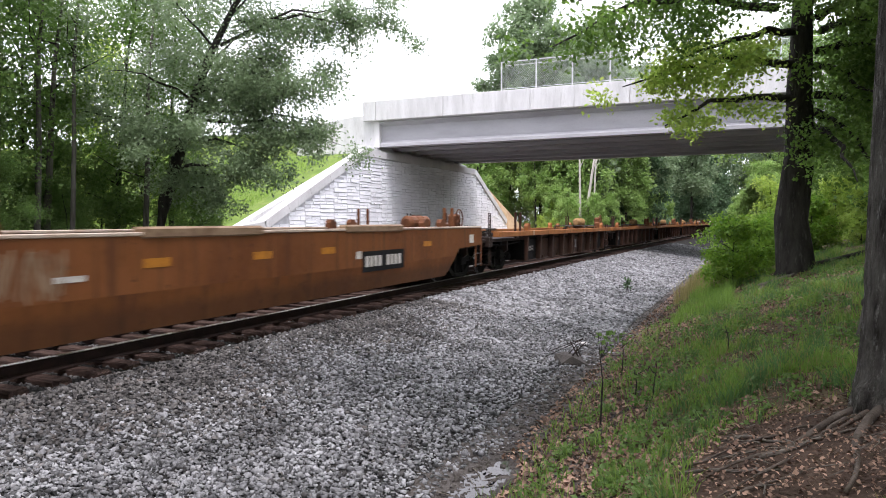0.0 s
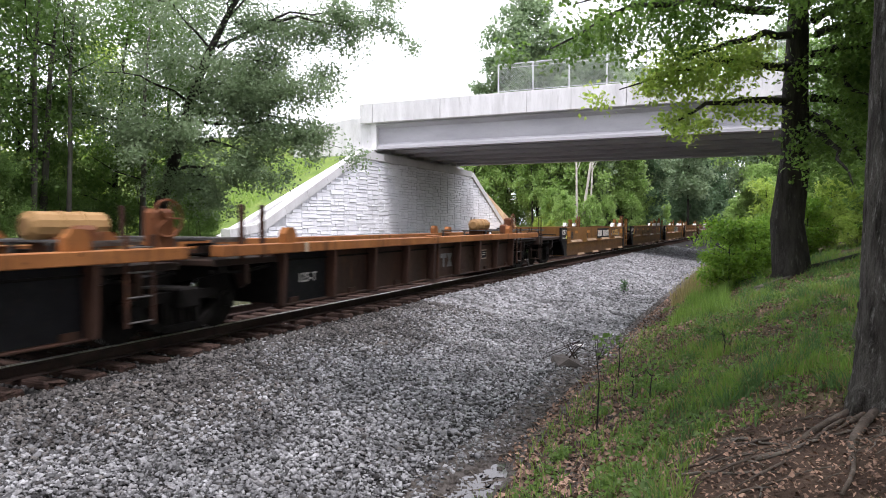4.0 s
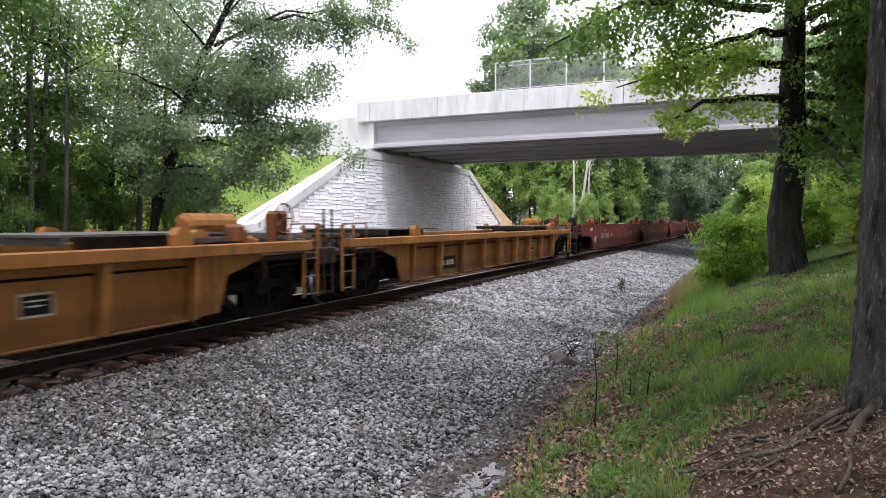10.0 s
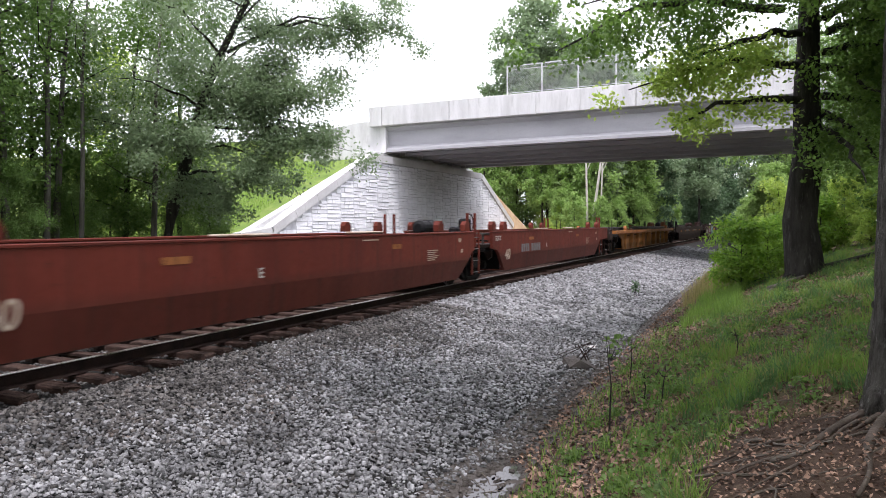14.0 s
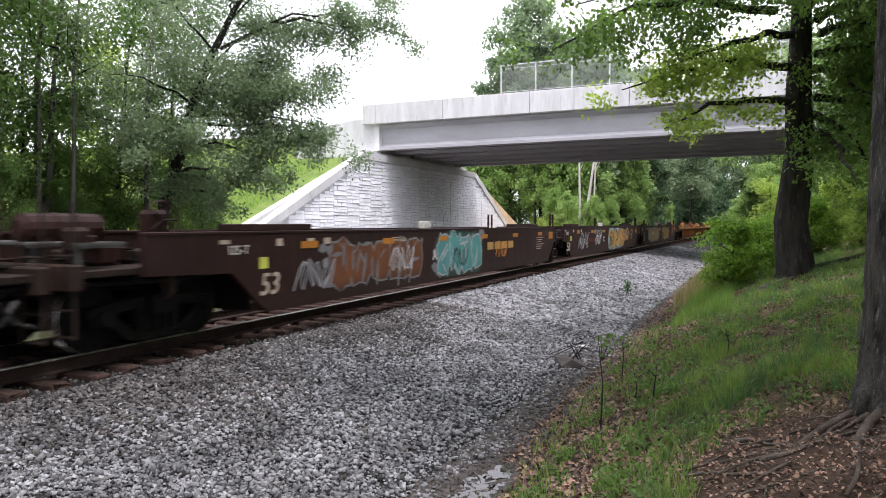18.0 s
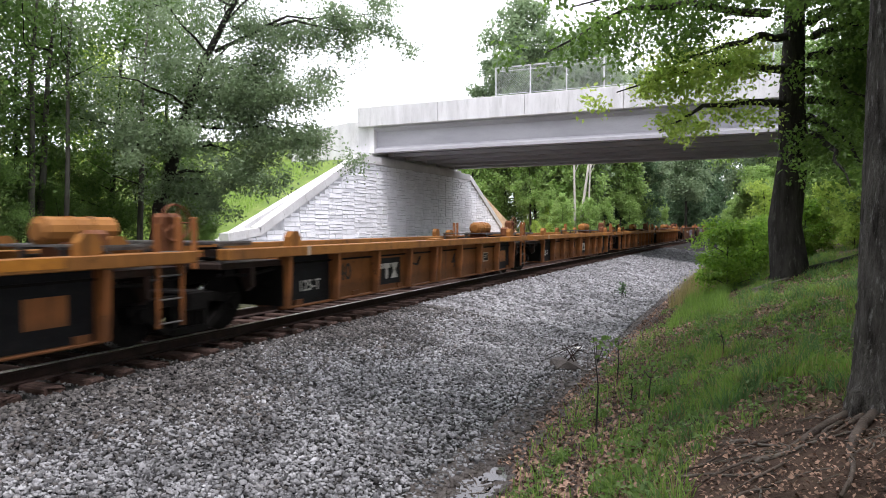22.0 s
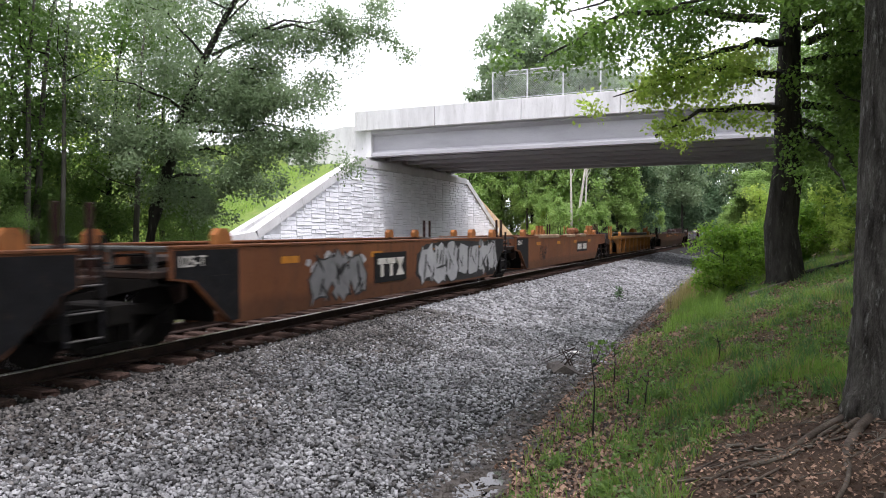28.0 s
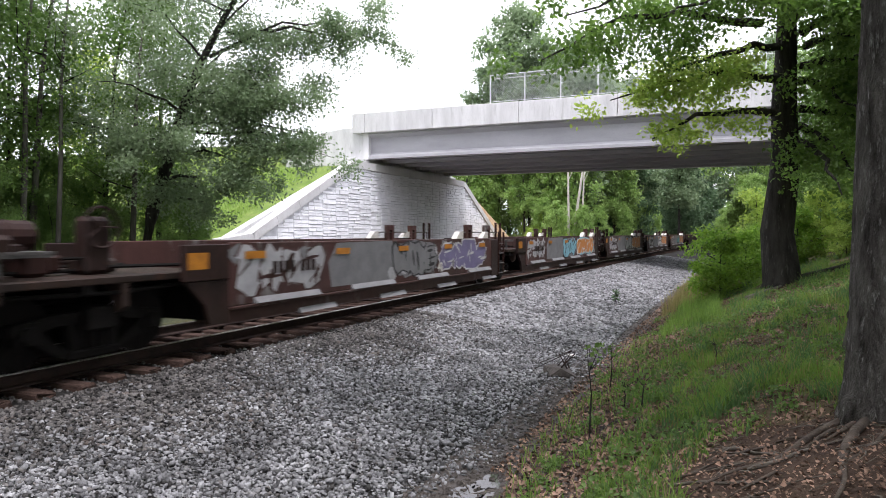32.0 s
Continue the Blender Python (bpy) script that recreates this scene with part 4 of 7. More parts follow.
# ---- grass, litter and small things on the bank and in the ditch ----
def on_bank(count, u0, u1, y0, y1, seed, power=1.0):
    rng = np.random.default_rng(seed)
    u, y = rng.uniform(u0, u1, count), y0 + (y1 - y0) * rng.uniform(0, 1, count) ** power
    x = u + np.array([bend(v) for v in y])
    z = np.array([ground_z(a, b) for a, b in zip(x, y)])
    patch = np.array([0.8 * noise.noise((a * 1.3, b * 0.9, 1)) + 0.6 * noise.noise((a * 3.6, b * 2.9, 4)) for a, b in zip(x, y)])
    return x, y, z, patch, rng


def grass(name, x, y, z, height, rng, material, label, lean=0.5):
    n = len(x)
    h = np.asarray(height) * rng.uniform(0.55, 1.25, n)
    a = rng.uniform(0, 6.283, n)
    w = rng.uniform(0.0035, 0.0075, n)
    bx, by = np.cos(a) * w, np.sin(a) * w
    lx, ly = rng.normal(0, lean, n) * h * 0.5, rng.normal(0, lean, n) * h * 0.5
    v = np.stack([np.stack([x - bx, y - by, z - 0.02], 1), np.stack([x + bx, y + by, z - 0.02], 1), np.stack([x + bx * 0.7 + lx * 0.4, y + by * 0.7 + ly * 0.4, z + h * 0.6], 1),
                  np.stack([x - bx * 0.7 + lx * 0.4, y - by * 0.7 + ly * 0.4, z + h * 0.6], 1), np.stack([x + lx, y + ly, z + h], 1)], 1).reshape(-1, 3)
    i = np.arange(n, dtype=np.int32)[:, None] * 5
    f = np.concatenate([i + np.array([[0, 1, 2]]), i + np.array([[0, 2, 3]]), i + np.array([[3, 2, 4]])])
    return tagged(new(name, bulk(name, v, f, material)), label, "grass", kind="stuff")


def bank_cover():
    x, y, z, patch, rng = on_bank(175000, -1.5, 3.4, 3.2, 24, 61, 1.6)
    bare = np.hypot((x - 0.9) / 1.3, (y - 4.9) / 1.15)
    keep = (rng.uniform(0, 1, len(x)) < np.clip(0.42 + 2.6 * patch, 0.04, 1.0)) & (bare > 0.9 + 0.35 * rng.uniform(0, 1, len(x))) & (x - 0.02 * y > -1.3 + 1.1 * rng.uniform(0, 1, len(x)) ** 1.3)
    hgt = rng.uniform(0.03, 0.11, len(x)) + 0.24 * np.clip(patch, 0, 1)
    hay = keep & (rng.uniform(0, 1, len(x)) < 0.17)
    keep &= ~hay
    cool = keep & (np.array([noise.noise((a * 1.9, b * 1.6, 12)) + 0.6 * noise.noise((a * 6, b * 5, 15)) for a, b in zip(x, y)]) > 0.05)
    keep &= ~cool
    grass("grass", x[keep], y[keep], z[keep], hgt[keep], rng, GRASS, "short green bank grass with gaps", 0.75)
    grass("grass", x[cool], y[cool], z[cool], hgt[cool] * 1.15, rng, GRASS_DARK, "darker blue-green tufts in the bank grass", 0.8)
    grass("dry_grass", x[hay], y[hay], z[hay], hgt[hay], rng, HAY, "withered blades among the bank grass", 0.8)
    x, y, z, patch, rng = on_bank(16000, -1.3, 3.2, -5, 3.3, 69)
    keep = rng.uniform(0, 1, len(x)) < np.clip(0.42 + 1.9 * patch, 0.04, 0.97)
    grass("grass", x[keep], y[keep], z[keep], np.full(keep.sum(), 0.1), rng, GRASS, "short green bank grass with gaps", 0.75)
    # low broad-leaved weeds along the ditch
    x, y, z, patch, rng = on_bank(260, -1.9, -0.5, 4.3, 20, 66, 1.5)
    keep = patch > -0.15
    cs = np.stack([x, y, z + 0.03], 1)[keep]
    tagged(new("low_weeds", leaf_cloud("low_weeds", cs, rng.uniform(0.06, 0.18, len(cs)), 9000, 0.045, LEAF, 67)), "low broad-leaved weeds along the ditch", "weeds", kind="stuff")
    x, y, z, patch, rng = on_bank(620, -1.1, 2.6, 4.2, 17, 78, 1.5)
    keep = np.hypot((x - 0.9) / 1.4, (y - 4.8) / 1.25) > 1
    cs = np.stack([x, y, z + 0.03], 1)[keep]
    tagged(new("low_weeds", leaf_cloud("low_weeds", cs, rng.uniform(0.06, 0.2, len(cs)), 15000, 0.05, LEAF, 79)), "low broad-leaved weeds among the bank grass", "weeds", kind="stuff")
    x, y, z, patch, rng = on_bank(5200, -2.1, -0.7, 4.0, 16, 68, 1.4)
    keep = rng.uniform(0, 1, len(x)) < np.clip(0.4 + patch, 0.05, 0.9)
    grass("ditch_grass", x[keep], y[keep], z[keep], np.full(keep.sum(), 0.16), rng, GRASS, "thin green tufts at the ditch's edge", 0.7)
    x, y, z, patch, rng = on_bank(9000, -1.4, -0.2, 14.5, 22, 62)
    keep = patch > 0.02 + 0.35 * rng.uniform(0, 1, len(x))
    grass("tall_grass", x[keep], y[keep], z[keep], np.full(keep.sum(), 0.32), rng, GRASS, "taller tufts of grass at the ditch", 0.4)
    x, y, z, patch, rng = on_bank(5000, -1.9, 0.2, 20, 34, 63)
    grass("dry_grass", x, y, z, np.full(len(x), 0.6), rng, HAY, "pale dry grass below the bushes", 0.35)
    x, y, z, patch, rng = on_bank(9000, -12.6, -11.2, 4, 40, 64)
    grass("dry_grass", x, y, z, np.full(len(x), 0.3), rng, HAY, "pale dry grass across the line", 0.35)
    # tall grass on the embankment in front of the bridge
    rng = np.random.default_rng(65)
    x, y = rng.uniform(-36, -26.2, 16000), rng.uniform(22, 40, 16000)
    z = np.array([ground_z(a, b) for a, b in zip(x, y)])
    grass("meadow_grass", x, y, z, np.full(len(x), 0.5), rng, LEAF_MEADOW, "bright green grass on the embankment", 0.4)
    # fallen leaves
    for count, box, seed, need in ((20000, (-2.3, -0.6, 3.8, 30), 71, -0.5), (7500, (-0.6, 2.2, 3.0, 6.2), 72, -0.6), (26000, (-1.2, 3.2, 3.4, 20), 73, -0.14), (2200, (-0.8, 2.6, 3.0, 14), 74, -0.2)):
        x, y, z, patch, rng = on_bank(count, *box, seed, 1.3)
        keep = (patch * (1 if seed != 73 else -1) > need) & (np.hypot((x + 2.25) / 0.3, (y - 5.85) / 0.75) > 1)
        if seed == 73:
            keep &= np.hypot((x - 0.9) / 1.45, (y - 4.8) / 1.3) > 1
        x, y, z, n = x[keep], y[keep], z[keep], int(keep.sum())
        a, s = rng.uniform(0, 6.283, n), rng.uniform(0.008, 0.024, n) * {71: 1.7, 72: 0.85, 73: 1.3, 74: 0.9}[seed]
        d = np.stack([np.cos(a) * s, np.sin(a) * s, rng.normal(0, 0.35, n) * s], 1)
        e = np.stack([-np.sin(a) * s * 0.6, np.cos(a) * s * 0.6, rng.normal(0, 0.35, n) * s], 1)
        p = np.stack([x, y, z + rng.uniform(0.006, 0.035, n)], 1)
        up = np.array([0, 0, 1.0]) * (s * 0.35)[:, None]
        v = np.stack([p - d, p + e + up, p + d, p - e + up], 1).reshape(-1, 3)
        i = np.arange(n, dtype=np.int32)[:, None] * 4
        tagged(new("leaf_litter", bulk("leaf_litter", v, np.concatenate([i + np.array([[0, 1, 2]]), i + np.array([[0, 2, 3]])]), DRY)), "dry brown fallen leaves on the bank", "leaf litter", kind="stuff")
    # fine twigs lying about
    x, y, z, patch, rng = on_bank(1100, -2.6, 2.2, 3.2, 18, 76, 1.2)
    sh, near_side = Shape(), random.Random(77)
    for px, py, pz in zip(x, y, z):
        a, ln = near_side.uniform(0, 6.283), near_side.uniform(0.08, 0.4)
        dx, dy = math.cos(a) * ln, math.sin(a) * ln
        e = ground_z(px + dx, py + dy)
        r = near_side.uniform(0.003, 0.008)
        sh.tube([(px, py, pz + 0.015), (px + dx * 0.5 + 0.02, py + dy * 0.5, (pz + e) / 2 + 0.03), (px + dx, py + dy, e + 0.015)], [r, r * 0.8, r * 0.5], 4, False)
    tagged(new("fallen_twigs", sh.mesh("fallen_twigs", DEADWOOD)), "thin dry twigs strewn over bank and ditch", "twigs", kind="stuff")
    x, y, z, patch, rng = on_bank(8000, -2.8, -0.9, 4, 24, 75, 1.4)
    scatter("ditch_gravel", np.stack([x, y, z], 1), rng.uniform(0.012, 0.04, len(x)), MUD, 0.6, 8, "dark muddy gravel along the ditch", "gravel")


bank_cover()


def twig(points, r, parent, name="twig", m=None):
    sh = Shape().tube(points, [r * (1 - 0.7 * k / (len(points) - 1)) for k in range(len(points))], 5)
    return part(name, sh, m or BARK, parent)


def ditch_things():
    water = bpy.data.materials.new("still_water")
    water.use_nodes = True
    p = water.node_tree.nodes["Principled BSDF"]
    p.inputs["Base Color"].default_value, p.inputs["Roughness"].default_value = (0.03, 0.028, 0.025, 1), 0.04
    rng = random.Random(8)
    pud = thing("puddle", "shallow puddle of still water in the ditch", "puddle", kind="structure")
    for cx, cy, rx, ry, ph in ((-2.28, 5.75, 0.17, 0.42, 1.0), (-2.2, 6.3, 0.12, 0.2, 2.2), (-2.08, 5.95, 0.07, 0.12, 3.0)):
        pts = []
        for k in range(40):
            a = 6.2832 * k / 40
            r = 1 + 0.22 * math.sin(3 * a + ph) + 0.16 * math.sin(7 * a + 2 * ph) + rng.uniform(-0.1, 0.1)
            pts.append((cx + rx * r * math.cos(a), cy + ry * r * math.sin(a)))
        part("water", Shape().prism(pts, "z", -0.92, -0.812), water, pud)
    n = 240
    gx, gy = np.random.default_rng(91).normal(-2.14, 0.2, n), np.random.default_rng(92).normal(5.8, 0.5, n)
    scatter("wet_stones", np.stack([gx, gy, np.full(n, -0.825)], 1), np.random.default_rng(93).uniform(0.012, 0.04, n), MUD, 0.6, 9, "wet dark stones round the puddle", "gravel")
    # saplings
    for x, y, h, seed in ((-1.41, 7.34, 1.05, 1), (-0.94, 7.92, 0.45, 2), (-1.2, 8.4, 0.4, 3), (-0.2, 9.5, 0.35, 4), (-1.7, 10.5, 0.6, 5)):
        r = random.Random(seed)
        t = thing("sapling", "thin young sapling with a few small leaves", "sapling", pose(x, y, ground_z(x, y)))
        twig([(0, 0, -0.05), (0.02, 0.01, h * 0.5), (r.uniform(-0.05, 0.05), 0.02, h)], 0.012, t, "stem")
        cs = []
        for k in range(4):
            e = (r.uniform(-0.16, 0.16), r.uniform(-0.12, 0.12), h * r.uniform(0.8, 1.05))
            twig([(0.01, 0, h * 0.75), e], 0.006, t, "twig")
            cs.append(e)
        part("leaves", leaf_cloud("leaves", cs, [0.1] * 4, 40, 0.06, LEAF, seed), None, t)
    # broken block with bent rods
    t = thing("concrete_chunk", "dark broken concrete chunk with bent rods in the ditch", "debris", pose(-2.77, 11.6, -0.94, 8, -14, 25))
    sh = Shape().prism([(-0.36, 0.02), (0.34, 0.0), (0.3, 0.1), (0.05, 0.3), (-0.12, 0.26), (-0.3, 0.1)], "y", -0.18, 0.18)
    sh.v = [(a + rng.uniform(-0.05, 0.05), b + rng.uniform(-0.05, 0.05), c + rng.uniform(-0.05, 0.05)) for a, b, c in sh.v]
    part("block", sh, MUD, t)
    for k in range(5):
        twig([(rng.uniform(-0.3, 0.3), 0, 0.2), (rng.uniform(-0.4, 0.4), rng.uniform(-0.2, 0.2), 0.45), (rng.uniform(-0.7, 0.5), rng.uniform(-0.3, 0.3), 0.55 * rng.uniform(0.3, 1.2))], 0.014, t, "rod", RUST)
    t = thing("white_scrap", "crumpled white scrap of litter beside the ditch", "litter", pose(-2.94, 13.3, -0.8))
    sh = Shape().box(-0.1, 0.1, -0.06, 0.06, 0, 0.04, 0.015)
    sh.v = [(a + rng.uniform(-0.03, 0.03), b + rng.uniform(-0.03, 0.03), c + rng.uniform(0, 0.03)) for a, b, c in sh.v]
    part("scrap", sh, WHITE_PLASTIC, t)
    t = thing("weed", "dark dried weed standing in the ballast", "weed", pose(-3.6, 23.2, bed_z(-3.6)))
    twig([(0, 0, -0.05), (0.02, 0, 0.5)], 0.02, t, "stem")
    part("leaves", leaf_cloud("leaves", [(0, 0, 0.25), (0.02, 0, 0.42)], [0.14, 0.1], 160, 0.07, LEAF_DEEP, 6), None, t)
    # fallen boughs near the oak, and on the bank
    for (x0, y0), (x1, y1), r in (((0.1, 15.8), (0.9, 18.6), 0.05), ((1.5, 18.3), (2.9, 19.4), 0.09), ((-0.3, 15.2), (0.5, 17.0), 0.03), ((0.3, 16.6), (1.0, 17.4), 0.07), ((-1.0, 9.0), (-0.1, 8.6), 0.012), ((0.6, 8.6), (0.9, 8.2), 0.015), ((1.0, 12), (1.6, 11.4), 0.02), ((-0.1, 5.6), (0.4, 5.1), 0.014), ((-0.4, 5.0), (0.2, 4.6), 0.012), ((0.1, 4.9), (0.7, 5.3), 0.016)):
        t = thing("fallen_branch", "grey weathered fallen branch on the bank", "branch")
        pts = []
        for k in range(6):
            a = k / 5
            x, y = x0 + (x1 - x0) * a + 0.05 * math.sin(7 * a), y0 + (y1 - y0) * a
            pts.append((x, y, ground_z(x, y) + r * 0.7))
        sh = Shape().tube(pts, [r * (1.1 - 0.6 * k / 5) for k in range(6)], 7)
        sh.smooth = True
        part("branch", sh, BARK if r > 0.08 else DEADWOOD, t)


WHITE_PLASTIC = paint("white_litter", (0.75, 0.75, 0.74), (0.6, 0.6, 0.58), 8, 0.5, 0, 0.1)
ditch_things()


# ---- the freight train of empty container well cars ----
SPEED = 19.45
# near-black: grease on the trucks, and deep shade under the decks put into colour
GREASE_SHADE = paint("truck_grease", (0.011, 0.010, 0.0095), (0.006, 0.0055, 0.005), 6, 0.75, 0, 0.2, 40, (0.035, 0.022, 0.015), 0.3, spec=0.08)
TREAD = paint("wheel_tread", (0.5, 0.5, 0.5), (0.35, 0.35, 0.35), 8, 0.25, 0.95, 0.02)
BLACK = paint("black_panel", (0.013, 0.013, 0.015), (0.008, 0.008, 0.009), 4, 0.6, 0, 0.1, 30, (0.05, 0.034, 0.025), 0.35, spec=0.12)
GREY = paint("grey_grating", (0.12, 0.115, 0.11), (0.06, 0.058, 0.056), 6, 0.6, 0.2, 0.2, 50)
WHITE = paint("white_marking", (0.6, 0.58, 0.54), (0.42, 0.39, 0.35), 6, 0.7, 0, 0.05, 40, (0.35, 0.28, 0.2), 0.4)
AMBER = paint("amber_reflector", (0.46, 0.185, 0.016), (0.3, 0.115, 0.014), 6, 0.6, 0, 0.05, 40, (0.2, 0.1, 0.05), 0.5)
LIME = paint("lime_sticker", (0.6, 0.62, 0.1), (0.5, 0.5, 0.1), 6, 0.5, 0, 0.05)
RUSTY = (0.085, 0.036, 0.02)


def livery(name, base, dark, rust=RUSTY, amount=0.55, low_dark=0.45, edge=0.62):
    """Weathered car paint: broad fading, rust blooms, vertical runs, chips, and a darker brown low down."""
    m = paint(name, base, dark, 0.8, 0.6, 0, 0.12, 30, rust, amount, stretch=(1, 1, 0.35), spec=0.16)
    n, l = m.node_tree.nodes, m.node_tree.links
    bsdf = n["Principled BSDF"]
    colour = bsdf.inputs["Base Color"].links[0].from_socket
    tc, info, add = n.new("ShaderNodeTexCoord"), n.new("ShaderNodeObjectInfo"), n.new("ShaderNodeVectorMath")
    far = n.new("ShaderNodeVectorMath")
    far.operation = "SCALE"
    far.inputs[0].default_value = (31.0, 57.0, 0.0)
    l.new(info.outputs["Random"], far.inputs["Scale"])
    l.new(tc.outputs["Object"], add.inputs[0])
    l.new(far.outputs[0], add.inputs[1])
    l.new(add.outputs[0], [x for x in n if x.bl_idname == "ShaderNodeMapping"][0].inputs["Vector"])

    def veil(stretch, scale, lo, hi, top, tone, rough=0.65):
        nonlocal colour
        mp, t, r, x = n.new("ShaderNodeMapping"), n.new("ShaderNodeTexNoise"), n.new("ShaderNodeMapRange"), n.new("ShaderNodeMix")
        mp.inputs["Scale"].default_value = stretch
        l.new(add.outputs[0], mp.inputs["Vector"])
        l.new(mp.outputs[0], t.inputs["Vector"])
        t.inputs["Scale"].default_value, t.inputs["Detail"].default_value, t.inputs["Roughness"].default_value = scale, 7.0, rough
        l.new(t.outputs["Fac"], r.inputs[0])
        r.inputs[1].default_value, r.inputs[2].default_value, r.inputs[4].default_value = lo, hi, top
        x.data_type = "RGBA"
        l.new(r.outputs[0], x.inputs[0])
        l.new(colour, x.inputs[6])
        x.inputs[7].default_value = (*tone, 1)
        colour = x.outputs[2]
        return t

    pale = tuple(min(c * 1.55 + 0.01, 0.6) for c in base)
    veil((0.4, 0.5, 0.3), 1.1, 0.5, 0.75, 0.45, pale)
    runs = veil((2.0, 7.0, 0.22), 1.0, 0.53, 0.68, 0.6, (0.035, 0.02, 0.014))
    veil((2.0, 11.0, 0.16), 1.0, 0.6, 0.68, 0.4, pale)
    veil((6, 6, 6), 1.0, 0.6, 0.66, 0.75, (0.045, 0.022, 0.014), 0.75)
    # darker brown towards the bottom, with a ragged upper edge
    sep, ragged, r, x = n.new("ShaderNodeSeparateXYZ"), n.new("ShaderNodeMath"), n.new("ShaderNodeMapRange"), n.new("ShaderNodeMix")
    l.new(tc.outputs["Object"], sep.inputs[0])
    ragged.operation = "MULTIPLY_ADD"
    ragged.inputs[1].default_value = 0.5
    l.new(runs.outputs["Fac"], ragged.inputs[0])
    l.new(sep.outputs[2], ragged.inputs[2])
    l.new(ragged.outputs[0], r.inputs[0])
    r.inputs[1].default_value, r.inputs[2].default_value = edge + 0.25, edge + 0.1
    r.inputs[4].default_value = low_dark
    x.data_type = "RGBA"
    l.new(r.outputs[0], x.inputs[0])
    l.new(colour, x.inputs[6])
    x.inputs[7].default_value = (0.03, 0.02, 0.015, 1)
    l.new(x.outputs[2], bsdf.inputs["Base Color"])
    return m


P_AMBER = livery("orange_brown_paint", (0.181, 0.067, 0.020), (0.123, 0.043, 0.015))
P_DARKRUST = livery("dark_rusty_steel", (0.058, 0.028, 0.019), (0.022, 0.014, 0.012), (0.13, 0.052, 0.024), 0.5, 0.25)
P_CHORD = livery("worn_orange_chord", (0.306, 0.123, 0.039), (0.214, 0.081, 0.030), (0.109, 0.048, 0.027), 0.6)
P_TAN = livery("tan_yellow_paint", (0.178, 0.086, 0.022), (0.132, 0.062, 0.018), (0.150, 0.068, 0.031), 0.35)
P_YELLOW = livery("faded_yellow_paint", (0.27, 0.118, 0.029), (0.19, 0.08, 0.023), (0.163, 0.075, 0.034), 0.5)
P_RED = livery("oxide_red_paint", (0.145, 0.030, 0.019), (0.1, 0.021, 0.015), (0.095, 0.03, 0.02), 0.3, 0.32, 0.9)
P_SOOT = livery("sooty_brown_paint", (0.026, 0.014, 0.012), (0.016, 0.01, 0.009), (0.045, 0.022, 0.017), 0.5)
P_MAROON = livery("maroon_brown_paint", (0.027, 0.011, 0.009), (0.017, 0.008, 0.007), (0.045, 0.02, 0.015), 0.5)
P_ORANGE = livery("orange_paint", (0.231, 0.090, 0.028), (0.168, 0.063, 0.022), (0.13, 0.05, 0.022), 0.5)
P_BROWN = livery("rusty_brown_paint", (0.162, 0.063, 0.027), (0.115, 0.045, 0.022), (0.082, 0.041, 0.027), 0.5)
P_OLIVE = livery("dull_red_brown_paint", (0.075, 0.036, 0.02), (0.05, 0.025, 0.016), (0.12, 0.065, 0.025), 0.55, 0.35, 0.7)
P_TANK = livery("pale_tan_tank_paint", (0.33, 0.2, 0.085), (0.2, 0.11, 0.05), (0.13, 0.06, 0.03), 0.5, 0.0)
P_DECK = livery("dark_deck_steel", (0.03, 0.019, 0.015), (0.014, 0.011, 0.01), (0.07, 0.034, 0.021), 0.5)
P_PATCH = livery("patched_grey_maroon_paint", (0.07, 0.032, 0.028), (0.04, 0.023, 0.021), (0.204, 0.197, 0.197), 0.8)
INK = {k: paint("spray_" + k, c, tuple(v * 0.75 for v in c), 3, 0.6, 0, 0.03, 30) for k, c in dict(
    silver=(0.38, 0.38, 0.39), black=(0.02, 0.02, 0.022), teal=(0.08, 0.28, 0.27), sky=(0.2, 0.42, 0.5), gold=(0.45, 0.27, 0.08), white=(0.5, 0.5, 0.5), orange=(0.5, 0.2, 0.05),
    green=(0.012, 0.05, 0.032), maroon=(0.13, 0.025, 0.016), violet=(0.16, 0.14, 0.25), grey=(0.18, 0.18, 0.185), lime=(0.2, 0.36, 0.16)).items()}
WORDS = {}


def lettering(text, height, material, slant=0.0, bold=0.014):
    """Flat raised letters, standing upright in the plane that faces sideways."""
    key = (text, height, material.name, bold)
    if key not in WORDS:
        cu = bpy.data.curves.new("letters", "FONT")
        cu.body, cu.size, cu.extrude, cu.shear, cu.resolution_u, cu.offset = text, height * 1.38, 0.003, slant, 3, height * bold
        ob = new("letters", cu)
        me = bpy.data.meshes.new_from_object(ob.evaluated_get(bpy.context.evaluated_depsgraph_get()))
        bpy.data.objects.remove(ob)
        me.materials.clear()
        me.materials.append(material)
        WORDS[key] = me
    return WORDS[key]


